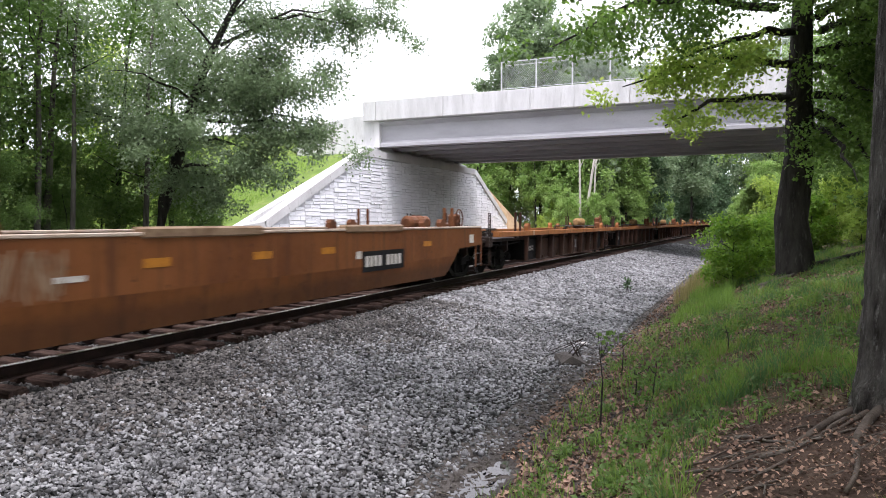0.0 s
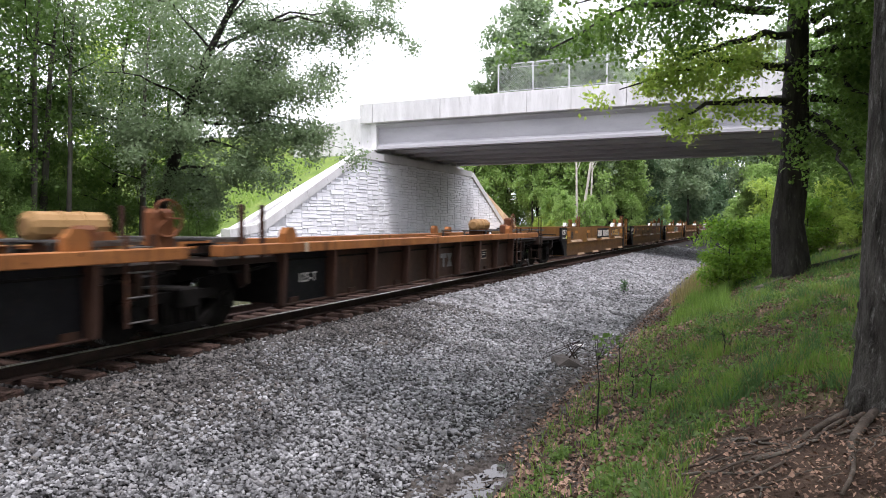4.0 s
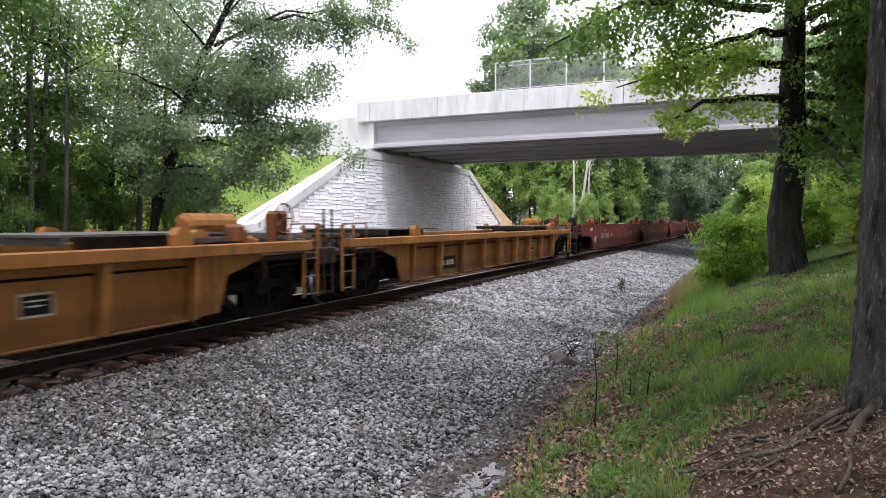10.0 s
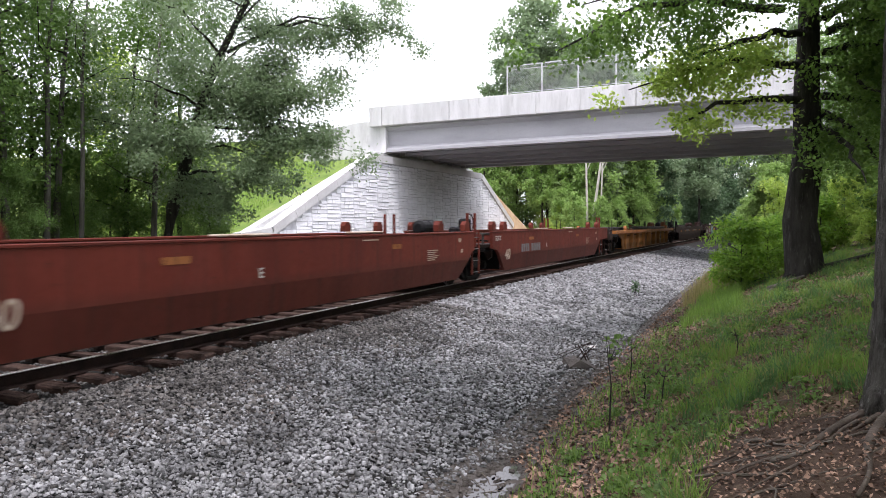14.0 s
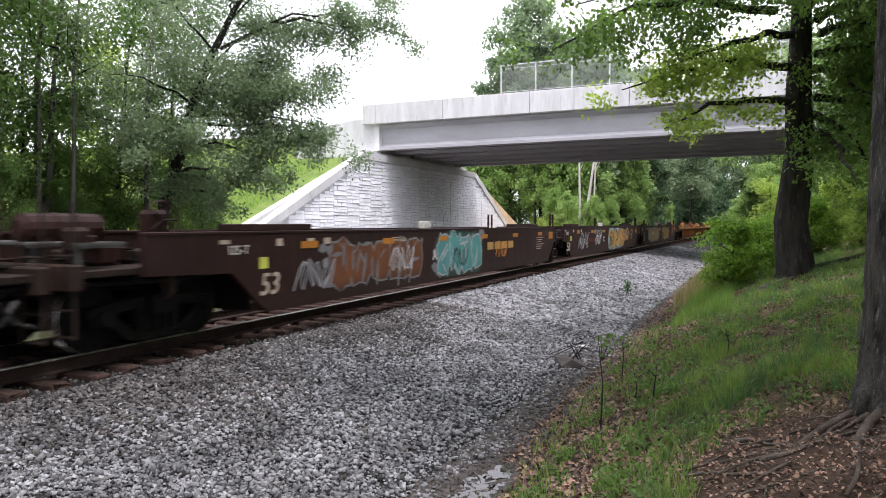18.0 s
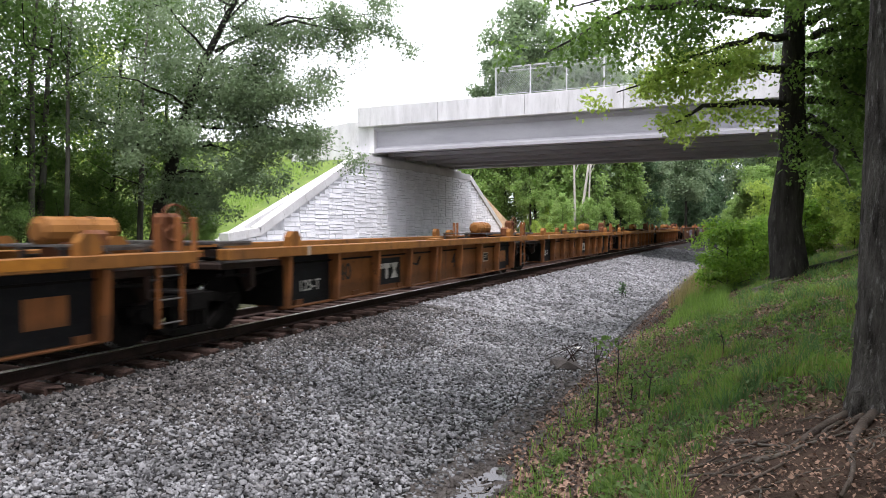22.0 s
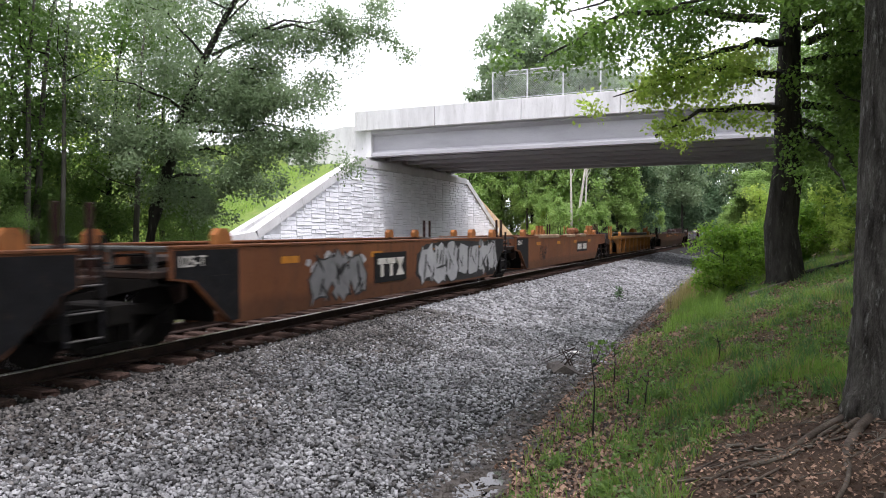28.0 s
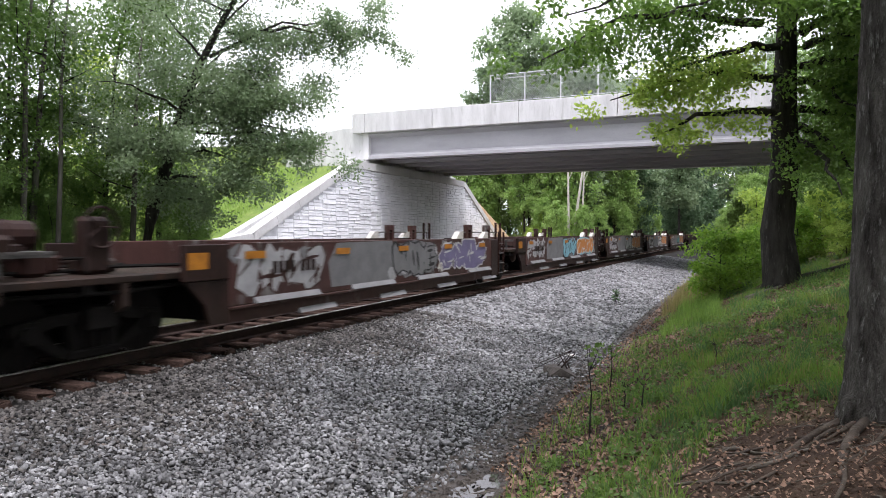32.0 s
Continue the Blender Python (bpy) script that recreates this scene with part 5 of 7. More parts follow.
def wheel_mesh():
    r = 0.457
    sh = Shape()
    for s in (-1, 1):
        xs = [s * v for v in (0.66, 0.69, 0.695, 0.72, 0.725, 0.735, 0.82, 0.825, 0.80, 0.79)]
        rr = [0.12, 0.12, 0.36, 0.37, r + 0.025, r, r - 0.006, 0.38, 0.37, 0.14]
        sh.tube([(x, 0, 0) for x in xs], rr, 24)
        for k in range(3):
            a = k * 2.094
            sh.box(s * 0.80 - 0.02, s * 0.80 + 0.02, 0.2 * math.cos(a) - 0.03, 0.2 * math.cos(a) + 0.03, 0.2 * math.sin(a) - 0.03, 0.2 * math.sin(a) + 0.03)
    sh.tube([(-0.9, 0, 0), (0.9, 0, 0)], 0.08, 10)
    me = sh.mesh("wheelset", GREASE_SHADE)
    me.materials.append(TREAD)
    for p in me.polygons:
        c = p.center
        d = math.hypot(c.y, c.z)
        if d > r - 0.03 and abs(p.normal.x) < 0.7:
            p.material_index = 1
        p.use_smooth = abs(p.normal.x) < 0.9
    return me


WHEELSET = wheel_mesh()


def frame_mesh():
    sh = Shape()
    sh.prism([(-1.1, 0.58), (-0.55, 0.66), (0.55, 0.66), (1.1, 0.58), (1.1, 0.46), (0.95, 0.44), (0.5, 0.52), (-0.5, 0.52), (-0.95, 0.44), (-1.1, 0.46)], "x", 0.9, 1.06)
    for s in (-1, 1):
        sh.prism([(s * 0.95, 0.46), (s * 0.72, 0.46), (s * 0.3, 0.16), (s * 0.36, 0.1), (s * 0.5, 0.14)], "x", 0.91, 1.05)
        sh.prism([(s * 0.34, 0.12), (s * 0.24, 0.12), (s * 0.24, 0.56), (s * 0.36, 0.56)], "x", 0.9, 1.05)
        sh.prism([(s * 0.76, 0.6), (s * 1.04, 0.6), (s * 1.06, 0.34), (s * 0.74, 0.34)], "x", 0.88, 1.08)
        sh.tube([(1.02, s * 0.9, 0.457), (1.14, s * 0.9, 0.457)], [0.12, 0.1], 12)
    sh.box(0.9, 1.08, -0.36, 0.36, 0.08, 0.19, 0.02)
    for k in (-0.16, 0, 0.16):
        sh.tube([(0.98, k, 0.19), (0.98, k, 0.5)], 0.065, 8)
    me = sh.mesh("side_frame", GREASE_SHADE)
    return me


SIDE_FRAME = frame_mesh()
BOLSTER = Shape().box(-1.2, 1.2, -0.2, 0.2, 0.42, 0.72, 0.03).box(-0.4, 0.4, -0.3, 0.3, 0.7, 0.84, 0.02).tube([(-0.8, -0.55, 0.4), (0.8, -0.55, 0.4)], 0.06, 8).tube([(-0.8, 0.55, 0.4), (0.8, 0.55, 0.4)], 0.06, 8).mesh("truck", GREASE_SHADE)


def truck(car, y):
    t = part("truck", BOLSTER, None, car, "greasy black two-axle truck", pose(0, y, 0))
    part("side_frame", SIDE_FRAME, None, t)
    part("side_frame", SIDE_FRAME, None, t, at=pose(0, 0, 0, 0, 0, 180))
    for s in (-0.9, 0.9):
        part("wheelset", WHEELSET, None, t, at=pose(0, s, 0.457))
    return t


def ladder(car, y, z0, z1, material, w=0.42, x=1.46):
    sh = Shape()
    for yy in (y, y + w):
        sh.box(x - 0.05, x, yy - 0.022, yy + 0.022, z0, z1, 0.006)
    lad = part("ladder", sh, material, car)
    rung = Shape().tube([(0, 0, 0), (0, w, 0)], 0.014, 6).mesh("rung", GREY)
    k = z0 + 0.06
    while k < min(z1, 1.4):
        part("rung", rung, None, lad, at=pose(x - 0.025, y, k))
        k += 0.32
    return lad


def bars(car, name, rows, material, x):
    """Small raised marks on the side that faces the camera: rows of y0, y1, z0, z1."""
    for y0, y1, z0, z1 in rows:
        part(name, Shape().box(x, x + 0.005, y0, y1, z0, z1), material, car)


def word(car, text, height, y, z, x, material, slant=0.0, bold=0.014):
    return part("lettering", lettering(text, height, material, slant, bold), None, car, at=pose(x + 0.005, y, z, 90, 0, 90))


def blank_number(car, y, z, n, h, x, material, board=None):
    """A row of plain bars in place of a mark and number."""
    if board:
        part("number_board", Shape().box(x, x + 0.004, y - 0.12, y + n * h * 0.8 + 0.1, z - 0.1, z + h + 0.1), board, car)
        x += 0.004
    return bars(car, "number_bar", [(y + k * h * 0.8, y + k * h * 0.8 + h * 0.55, z, z + h) for k in range(n) if k != 4], material, x)


def mark_logo(car, y, z, h, x, material, board=None, wide=1.05):
    """The owner's mark as plain blocks."""
    w = h * wide
    if board:
        part("logo_board", Shape().box(x, x + 0.004, y - 0.15, y + 3 * w + 0.1, z - 0.12, z + h + 0.12), board, car)
        x += 0.004
    sh = Shape()
    for k in range(2):
        a = y + k * w
        sh.box(x, x + 0.005, a, a + w * 0.9, z + h * 0.68, z + h)
        sh.box(x, x + 0.005, a + w * 0.3, a + w * 0.6, z, z + h * 0.67)
    a = y + 2 * w
    sh.prism([(a, z), (a + w * 0.95, z), (a + w * 0.6, z + h * 0.5), (a + w * 0.35, z + h * 0.5)], "x", x, x + 0.005)
    sh.prism([(a + w * 0.35, z + h * 0.502), (a + w * 0.6, z + h * 0.502), (a + w * 0.95, z + h), (a, z + h)], "x", x, x + 0.005)
    return part("logo_mark", sh, material, car)


def mural(car, y0, y1, z0, z1, x, ink, line, seed, fill=None, letters=None):
    """Spray-painted lettering that cannot be read: swollen plain shapes with an outline."""
    rng = random.Random(seed)
    n = letters or max(3, int((y1 - y0) / 0.75))
    if fill:
        sh = Shape()
        pts = []
        for k in range(28):
            a = 6.2832 * k / 28
            pts.append(((y0 + y1) / 2 + (y1 - y0) * 0.54 * math.copysign(abs(math.cos(a)) ** 0.5, math.cos(a)) + rng.uniform(-0.1, 0.1),
                        (z0 + z1) / 2 + (z1 - z0) * 0.5 * math.copysign(abs(math.sin(a)) ** 0.6, math.sin(a)) + rng.uniform(-0.06, 0.06)))
        part("mural_cloud", sh.prism(pts, "x", x, x + 0.003), fill, car)
        x += 0.003
    outer, inner, cuts = Shape(), Shape(), Shape()
    w, h = (y1 - y0) / n, z1 - z0

    def blob(shp, cy, cz, ry, rz, lean, power, lift, jag):
        pts = []
        for i in range(20):
            t = 6.2832 * i / 20
            u, v = math.cos(t), math.sin(t)
            pu, pv = ry * math.copysign(abs(u) ** power, u) * jag[i % 5], rz * math.copysign(abs(v) ** power, v) * jag[(i + 2) % 5]
            pts.append((cy + pu + lean * pv, min(max(cz + pv, z0 - 0.03), z1 + 0.03)))
        shp.prism(pts, "x", x, x + lift)

    for k in range(n):
        c, m = y0 + (k + 0.5) * w, (z0 + z1) / 2 + rng.uniform(-0.04, 0.04) * h
        lean, power = rng.uniform(-0.3, 0.3), rng.choice((0.35, 0.5, 0.7))
        jag = [rng.uniform(0.66, 1.16) for q in range(5)]
        lift = 0.003 + 0.0006 * (k % 2)
        blob(outer, c, m, w * 0.62, h * 0.52, lean, power, lift, jag)
        blob(inner, c, m, w * 0.62 - 0.05, h * 0.52 - 0.05, lean, power, lift + 0.002, jag)
        # gaps and counters that make the letter
        for q in range(rng.choice((2, 3, 3, 4))):
            a, ln, th = rng.choice((1.57, 1.4, 0.1, 0.7, 2.4)), h * rng.uniform(0.14, 0.3), rng.uniform(0.018, 0.05)
            cy, cz = c + rng.uniform(-0.25, 0.25) * w, m + rng.uniform(-0.3, 0.3) * h
            ca, sa = math.cos(a), math.sin(a)
            cuts.prism([(cy + u * ca - v * sa + lean * (u * sa), cz + u * sa + v * ca) for u, v in ((-ln, -th * 0.4), (0, -th), (ln, -th * 0.5), (ln, th * 0.5), (0, th), (-ln, th * 0.4))], "x", x, x + 0.0075)
    splash = Shape()
    for q in range(9):
        cy, cz, r0 = rng.uniform(y0 - 0.3, y1 + 0.3), rng.uniform(z0 + 0.1, z1 - 0.1), rng.uniform(0.06, 0.2)
        splash.prism([(cy + 1.5 * r0 * math.cos(6.2832 * i / 9) * rng.uniform(0.5, 1.2), cz + r0 * math.sin(6.2832 * i / 9) * rng.uniform(0.5, 1.2)) for i in range(9)], "x", x, x + 0.0012 + 0.0002 * q)
    part("mural_splash", splash, INK["grey"] if ink is not INK["grey"] else INK["silver"], car)
    part("mural_outline", outer, line, car)
    part("mural_letters", inner, ink, car)
    part("mural_gaps", cuts, line, car)


def scrawl(car, y, z, w, h, x, material, seed):
    """A thin looping spray line."""
    rng = random.Random(seed)
    pts, n = [], 40
    for k in range(n):
        t = k / (n - 1)
        pts.append((x + 0.006, y + w * t + 0.12 * w * math.sin(t * 31 + seed), z + h * 0.5 + h * 0.45 * math.sin(t * 38 + seed) + rng.uniform(-0.04, 0.04)))
    sh = Shape().tube(pts, 0.016, 4)
    sh.v = [(x + (p[0] - x) * 0.3, p[1], p[2]) for p in sh.v]
    return part("scrawl", sh, material, car)


def platform(car, y0, y1, m, end):
    """The deck above a truck, from y0 (outer) to y1 (at the well); end: a coupler at the outer edge."""
    a, b = min(y0, y1), max(y0, y1)
    out = -1 if y0 < y1 else 1
    part("end_deck", Shape().box(-1.32, 1.32, a, b, 1.0, 1.1, 0.015), m, car)
    part("center_sill", Shape().box(-0.32, 0.32, a, b, 0.66, 0.998, 0.03), GREASE_SHADE, car)
    # bulkhead and bearer near-black: the shade below the deck is in their colour
    part("bulkhead", Shape().box(-1.34, 1.34, y1 - 0.04, y1 + 0.04, 0.3, 0.998), GREASE_SHADE, car)
    part("cross_bearer", Shape().prism([(-1.3, 0.998), (1.3, 0.998), (1.3, 0.9), (0.4, 0.72), (-0.4, 0.72), (-1.3, 0.9)], "y", (a + b) / 2 - 0.6, (a + b) / 2 - 0.45), GREASE_SHADE, car)
    walk_way = Shape()
    for k in range(7):
        walk_way.box(-1.25, 1.25, a + 0.1 + 0.11 * k, a + 0.17 + 0.11 * k, 1.4, 1.43)
    for x in (-1.2, -0.4, 0.4, 1.2):
        walk_way.box(x - 0.03, x + 0.03, a + 0.1, a + 0.83, 1.36, 1.399).box(x - 0.025, x + 0.025, a + 0.14, a + 0.19, 1.1, 1.36)
    part("grating", walk_way, GREY, car)
    mid = (a + b) / 2
    part("pipe_run", Shape().tube([(0.62, a, 1.16), (0.62, mid, 1.15), (0.9, mid + 0.12, 1.2), (0.95, b, 1.17)], 0.028, 6).tube([(-0.6, a, 1.14), (-0.7, b, 1.14)], 0.022, 6)
         .tube([(1.2, a + 0.05, 0.92), (1.24, mid, 0.88), (1.2, b, 0.95)], 0.03, 6).tube([(0.3, mid - 0.3, 1.12), (0.34, mid - 0.28, 1.3), (0.8, mid - 0.2, 1.32), (0.84, mid - 0.18, 1.12)], 0.025, 6), GREASE_SHADE, car)
    part("brake_cylinder", Shape().tube([(0.5, mid, 1.2), (0.5, mid + 0.5, 1.2)], [0.12, 0.1], 10).box(0.42, 0.58, mid - 0.16, mid + 0.01, 1.1, 1.3, 0.02), P_DECK, car)
    part("valve_box", Shape().box(-0.9, -0.5, mid - 0.2, mid + 0.2, 1.1, 1.28, 0.03), P_DECK, car)
    part("deck_gusset", Shape().prism([(1.0, 0.998), (1.32, 0.998), (1.32, 0.7), (1.2, 0.62)], "y", mid - 0.05, mid + 0.05), P_DECK, car)
    if end:
        sh = Shape().box(-0.15, 0.15, min(y0, y0 + out * 0.62), max(y0, y0 + out * 0.62), 0.72, 0.94, 0.03)
        sh.box(-0.2, 0.26, min(y0 + out * 0.6, y0 + out * 0.86), max(y0 + out * 0.6, y0 + out * 0.86), 0.68, 0.98, 0.06)
        part("coupler", sh, GREASE_SHADE, car)
        part("end_sill", Shape().box(-1.42, 1.42, y0 - 0.08, y0 + 0.08, 0.86, 1.18, 0.02), m, car)
        hose = Shape().tube([(0.45, y0 + out * 0.1, 0.72), (0.47, y0 + out * 0.3, 0.45), (0.42, y0 + out * 0.62, 0.36), (0.3, y0 + out * 0.85, 0.5)], 0.03, 6)
        part("air_hose", hose, GREY, car)
        for s in (-1, 1):
            bar = Shape()
            bar.tube([(s * 1.38, y0 + out * 0.02, 0.3), (s * 1.38, y0 + out * 0.02, 1.9)], 0.022, 6)
            bar.tube([(s * 1.0, y0 + out * 0.02, 0.3), (s * 1.0, y0 + out * 0.02, 1.5)], 0.022, 6)
            for k in range(4):
                bar.tube([(s * 1.38, y0 + out * 0.02, 0.32 + 0.32 * k), (s * 1.0, y0 + out * 0.02, 0.32 + 0.32 * k)], 0.014, 6)
            part("end_ladder", bar, m, car)


def brake_gear(car, y, m, tank, z=1.6):
    """Air reservoir, valve, brake wheel on its post, pipes."""
    sh = Shape().tube([(-0.05, y - 0.75, z), (-0.05, y - 0.68, z), (-0.05, y + 0.4, z), (-0.05, y + 0.47, z)], [0.12, 0.21, 0.21, 0.12], 14).tube([(-0.05, y - 0.3, z), (-0.05, y - 0.24, z)], 0.222, 14).tube([(-0.05, y + 0.02, z), (-0.05, y + 0.08, z)], 0.222, 14)
    sh.smooth = False
    part("air_reservoir", sh, tank, car)
    part("reservoir_cradle", Shape().box(-0.3, 0.2, y - 0.5, y - 0.42, 1.1, z - 0.14).box(-0.3, 0.2, y + 0.12, y + 0.2, 1.1, z - 0.14), m, car)
    part("brake_valve", Shape().box(0.4, 0.75, y - 0.2, y + 0.15, 1.1, 1.42, 0.05).box(0.5, 0.68, y + 0.1, y + 0.35, 1.15, 1.36, 0.03), tank, car)
    sh = Shape()
    n = 18
    sh.tube([(0.9, y + 0.75 + 0.27 * math.cos(6.2832 * k / n), 1.72 + 0.27 * math.sin(6.2832 * k / n)) for k in range(n + 1)], 0.018, 5, False)
    for k in range(5):
        a = 6.2832 * k / 5
        sh.tube([(0.9, y + 0.75, 1.72), (0.9, y + 0.75 + 0.26 * math.cos(a), 1.72 + 0.26 * math.sin(a))], 0.012, 5, False)
    part("brake_wheel", sh, m, car)
    part("brake_housing", Shape().box(0.6, 0.88, y + 0.55, y + 0.95, 1.1, 1.86, 0.06), m, car)
    part("relay_valve", Shape().box(0.95, 1.2, y - 0.9, y - 0.62, 1.3, 1.62, 0.05).box(1.0, 1.14, y - 0.62, y - 0.5, 1.36, 1.52, 0.02).tube([(1.07, y - 0.76, 1.1), (1.07, y - 0.76, 1.3)], 0.05, 8), m, car)
    part("air_pipe", Shape().tube([(0.2, y - 1.2, 1.22), (0.2, y - 0.2, 1.24), (0.5, y + 0.1, 1.3), (0.45, y + 1.2, 1.2)], 0.02, 6), m, car)


def horn(car, y, m, x=1.34, top=1.46, h=0.24):
    """A container guide on the top edge, both sides."""
    for s in (-1, 1):
        sh = Shape().prism([(y - 0.16, top), (y - 0.16, top + h * 0.6), (y - 0.08, top + h), (y + 0.08, top + h), (y + 0.16, top + h * 0.6), (y + 0.16, top)], "x", s * x - 0.07, s * x + 0.07)
        part("container_guide", sh, m, car)


def posts(car, y, m, top=2.0, gap=0.5, x=1.3):
    for s in (-1, 1):
        for k in (0, gap):
            part("guide_post", Shape().box(s * x - 0.035, s * x + 0.035, y + k - 0.035, y + k + 0.035, 1.05, top, 0.01), m, car)


def gallows(car, y, m, top=1.5, n=2):
    """Window-like steel gates on both sides above the deck."""
    for s in (-1, 1):
        for k in range(n):
            a = y + k * 0.62
            sh = Shape().box(s * 1.3 - 0.06, s * 1.3 + 0.06, a, a + 0.13, top - 0.35, top + 0.48, 0.01).box(s * 1.3 - 0.06, s * 1.3 + 0.06, a + 0.32, a + 0.45, top - 0.35, top + 0.48, 0.01)
            sh.box(s * 1.3 - 0.058, s * 1.3 + 0.058, a + 0.131, a + 0.319, top + 0.33, top + 0.48)
            part("guide_gate", sh, m, car)


def well_floor(car, a, b, m):
    sh = Shape()
    k = a + 0.4
    while k < b - 0.3:
        sh.box(-1.3, 1.3, k, k + 0.22, 0.24, 0.36)
        k += (b - a - 0.8) / 6
    sh.box(-0.9, -0.75, a, b, 0.262, 0.34).box(0.75, 0.9, a, b, 0.262, 0.34)
    part("well_floor", sh, m, car)


def ribbed_unit(car, L, m, chord, panel, ends, first, last):
    """A well with a broad top chord and ribbed sides."""
    a0, b0 = 1.85, L - 1.75
    y0, y1 = (-1.5 if first else 0.35), (L + 1.5 if last else L - 0.35)
    top, under = 1.32, 1.15
    rib = Shape().prism([(1.262, 0.26), (1.44, 0.26), (1.48, under - 0.01), (1.262, under - 0.01)], "y", -0.045, 0.045).mesh("rib", m)
    for s in (-1, 1):
        lo, hi = sorted((s * 1.26, s * 1.5))
        ca, cb = (y0 + 0.5 if first else y0), (y1 - 0.5 if last else y1)
        part("top_chord", Shape().box(lo, hi, ca, cb, under, top, 0.012), chord, car)
        lo, hi = sorted((s * 1.23, s * 1.26))
        part("side_web", Shape().box(lo, hi, a0, b0, 0.27, under - 0.004), m, car)
        lo, hi = sorted((s * 1.2, s * 1.33))
        part("bottom_sill", Shape().box(lo, hi, a0, b0, 0.225, 0.262, 0.01), m, car)
        part("conduit", Shape().tube([(s * 1.3, a0 + 0.1, under - 0.13), (s * 1.3, b0 - 0.1, under - 0.13)], 0.02, 6), GREASE_SHADE, car)
        n = 8
        mid = (a0 + b0) / 2
        for y in [a0 + 0.05 + (b0 - a0 - 0.1) * k / n for k in range(n + 1) if k != 4] + [mid - 0.13, mid + 0.13]:
            part("rib", rib, None, car, at=pose(0, y, 0, 0, 0, 0 if s > 0 else 180))
        if ends:
            for ya, yb in ((a0 + 0.02, a0 + 1.52), (b0 - 1.5, b0 - 0.02))[:1 if last else 2]:
                lo, hi = sorted((s * 1.261, s * 1.268))
                part("dark_panel", Shape().box(lo, hi, ya, yb, 0.27, under - 0.01), ends, car)
    well_floor(car, a0, b0, m)
    if not ends:
        # plates that carry the sides out over the trucks
        for s in (-1, 1):
            lo, hi = sorted((s * 1.3, s * 1.36))
            for e, w in ((b0, 1), (a0, -1)):
                if s > 0:
                    yy = sorted((e - w * 2.0, e + w * 0.9))
                    part("walkway", Shape().box(-1.15, 1.15, yy[0], yy[1], 1.47, 1.5).box(-1.15, 1.15, yy[0] + 0.1, yy[0] + 0.16, 1.36, 1.47).box(-1.15, 1.15, yy[1] - 0.9, yy[1] - 0.84, 1.1, 1.47), GREY, car)
                part("end_gusset", Shape().prism([(e + w * 0.03, 0.27), (e + w * 0.5, 0.3), (e + w * 0.68, 0.84), (e + w * 1.5, 1.06), (e + w * 1.5, 1.165), (e + w * 0.03, 1.165)], "x", lo, hi), m, car)
    platform(car, y0, a0, P_DECK, first)
    platform(car, y1, b0, P_DECK, last)
    horn(car, a0 + 0.25, chord, 1.36, top, 0.26)
    horn(car, b0 - 0.25, chord, 1.36, top, 0.26)
    horn(car, b0 + 0.35, chord, 1.1, 1.34, 0.2)
    part("lashing_block", Shape().box(1.28, 1.48, L / 2 - 0.25, L / 2 + 0.25, top, top + 0.035, 0.008), chord, car)
    part("stencil_frame", Shape().box(1.261, 1.264, b0 - 2.54, b0 - 2.11, 0.58, 0.86), P_PALE, car)
    part("stencil_box", Shape().box(1.264, 1.267, b0 - 2.51, b0 - 2.14, 0.61, 0.83), BLACK, car)
    bars(car, "stencil", [(b0 - 2.45, b0 - 2.2, 0.76, 0.78), (b0 - 2.45, b0 - 2.24, 0.7, 0.72)], WHITE, 1.267)


def smooth_unit(car, L, m, m2, first, last, top=1.46, cut=0.98, tuck=0.0):
    """A well with plain plate sides that step up over the trucks."""
    y0, y1 = (-1.5 if first else 0.4), (L + 1.5 if last else L - 0.4)
    a0, b0 = 1.55, L - 1.6
    ea, eb = (y0 + 0.9 if first else 0.62), (y1 - 0.9 if last else L - 0.85)
    outline = [(ea, cut), (ea, top), (eb, top), (eb, cut), (b0 + 0.55, cut - 0.06), (b0 - 0.1, 0.36), (b0 - 0.3, 0.25), (a0 + 0.3, 0.25), (a0 + 0.1, 0.36), (a0 - 0.55, cut - 0.06)]
    for s in (-1, 1):
        lo, hi = sorted((s * 1.4, s * 1.49))
        if tuck:
            # the plate leans inwards below a crease
            crease = 0.74
            at = lambda p, q: p[0] + (q[0] - p[0]) * (crease - p[1]) / (q[1] - p[1])
            ya, yb = at(outline[8], outline[9]), at(outline[4], outline[5])
            part("side_plate", Shape().prism([outline[0], outline[1], outline[2], outline[3], outline[4], (yb, crease), (ya, crease), outline[9]], "x", lo, hi), m, car)
            low = Shape().prism([(yb, crease), outline[5], outline[6], outline[7], outline[8], (ya, crease)], "x", lo, hi)
            low.v = [(x - s * tuck * (crease - z), y, z) for x, y, z in low.v]
            part("lower_plate", low, m, car)
        else:
            part("side_plate", Shape().prism(outline, "x", lo, hi), m, car)
        lo, hi = sorted((s * 1.36, s * 1.5))
        part("top_rail", Shape().box(lo, hi, ea + 0.01, eb - 0.01, top + 0.002, top + 0.05, 0.01), m2, car)
        lo, hi = sorted((s * 1.3, s * 1.398))
        part("inner_post", Shape().box(lo, hi, L / 2 - 0.1, L / 2 + 0.1, 0.36, top - 0.04), m, car)
    well_floor(car, a0, b0, m)
    platform(car, y0, a0, P_DECK, first)
    platform(car, y1, b0, P_DECK, last)
    return a0, b0


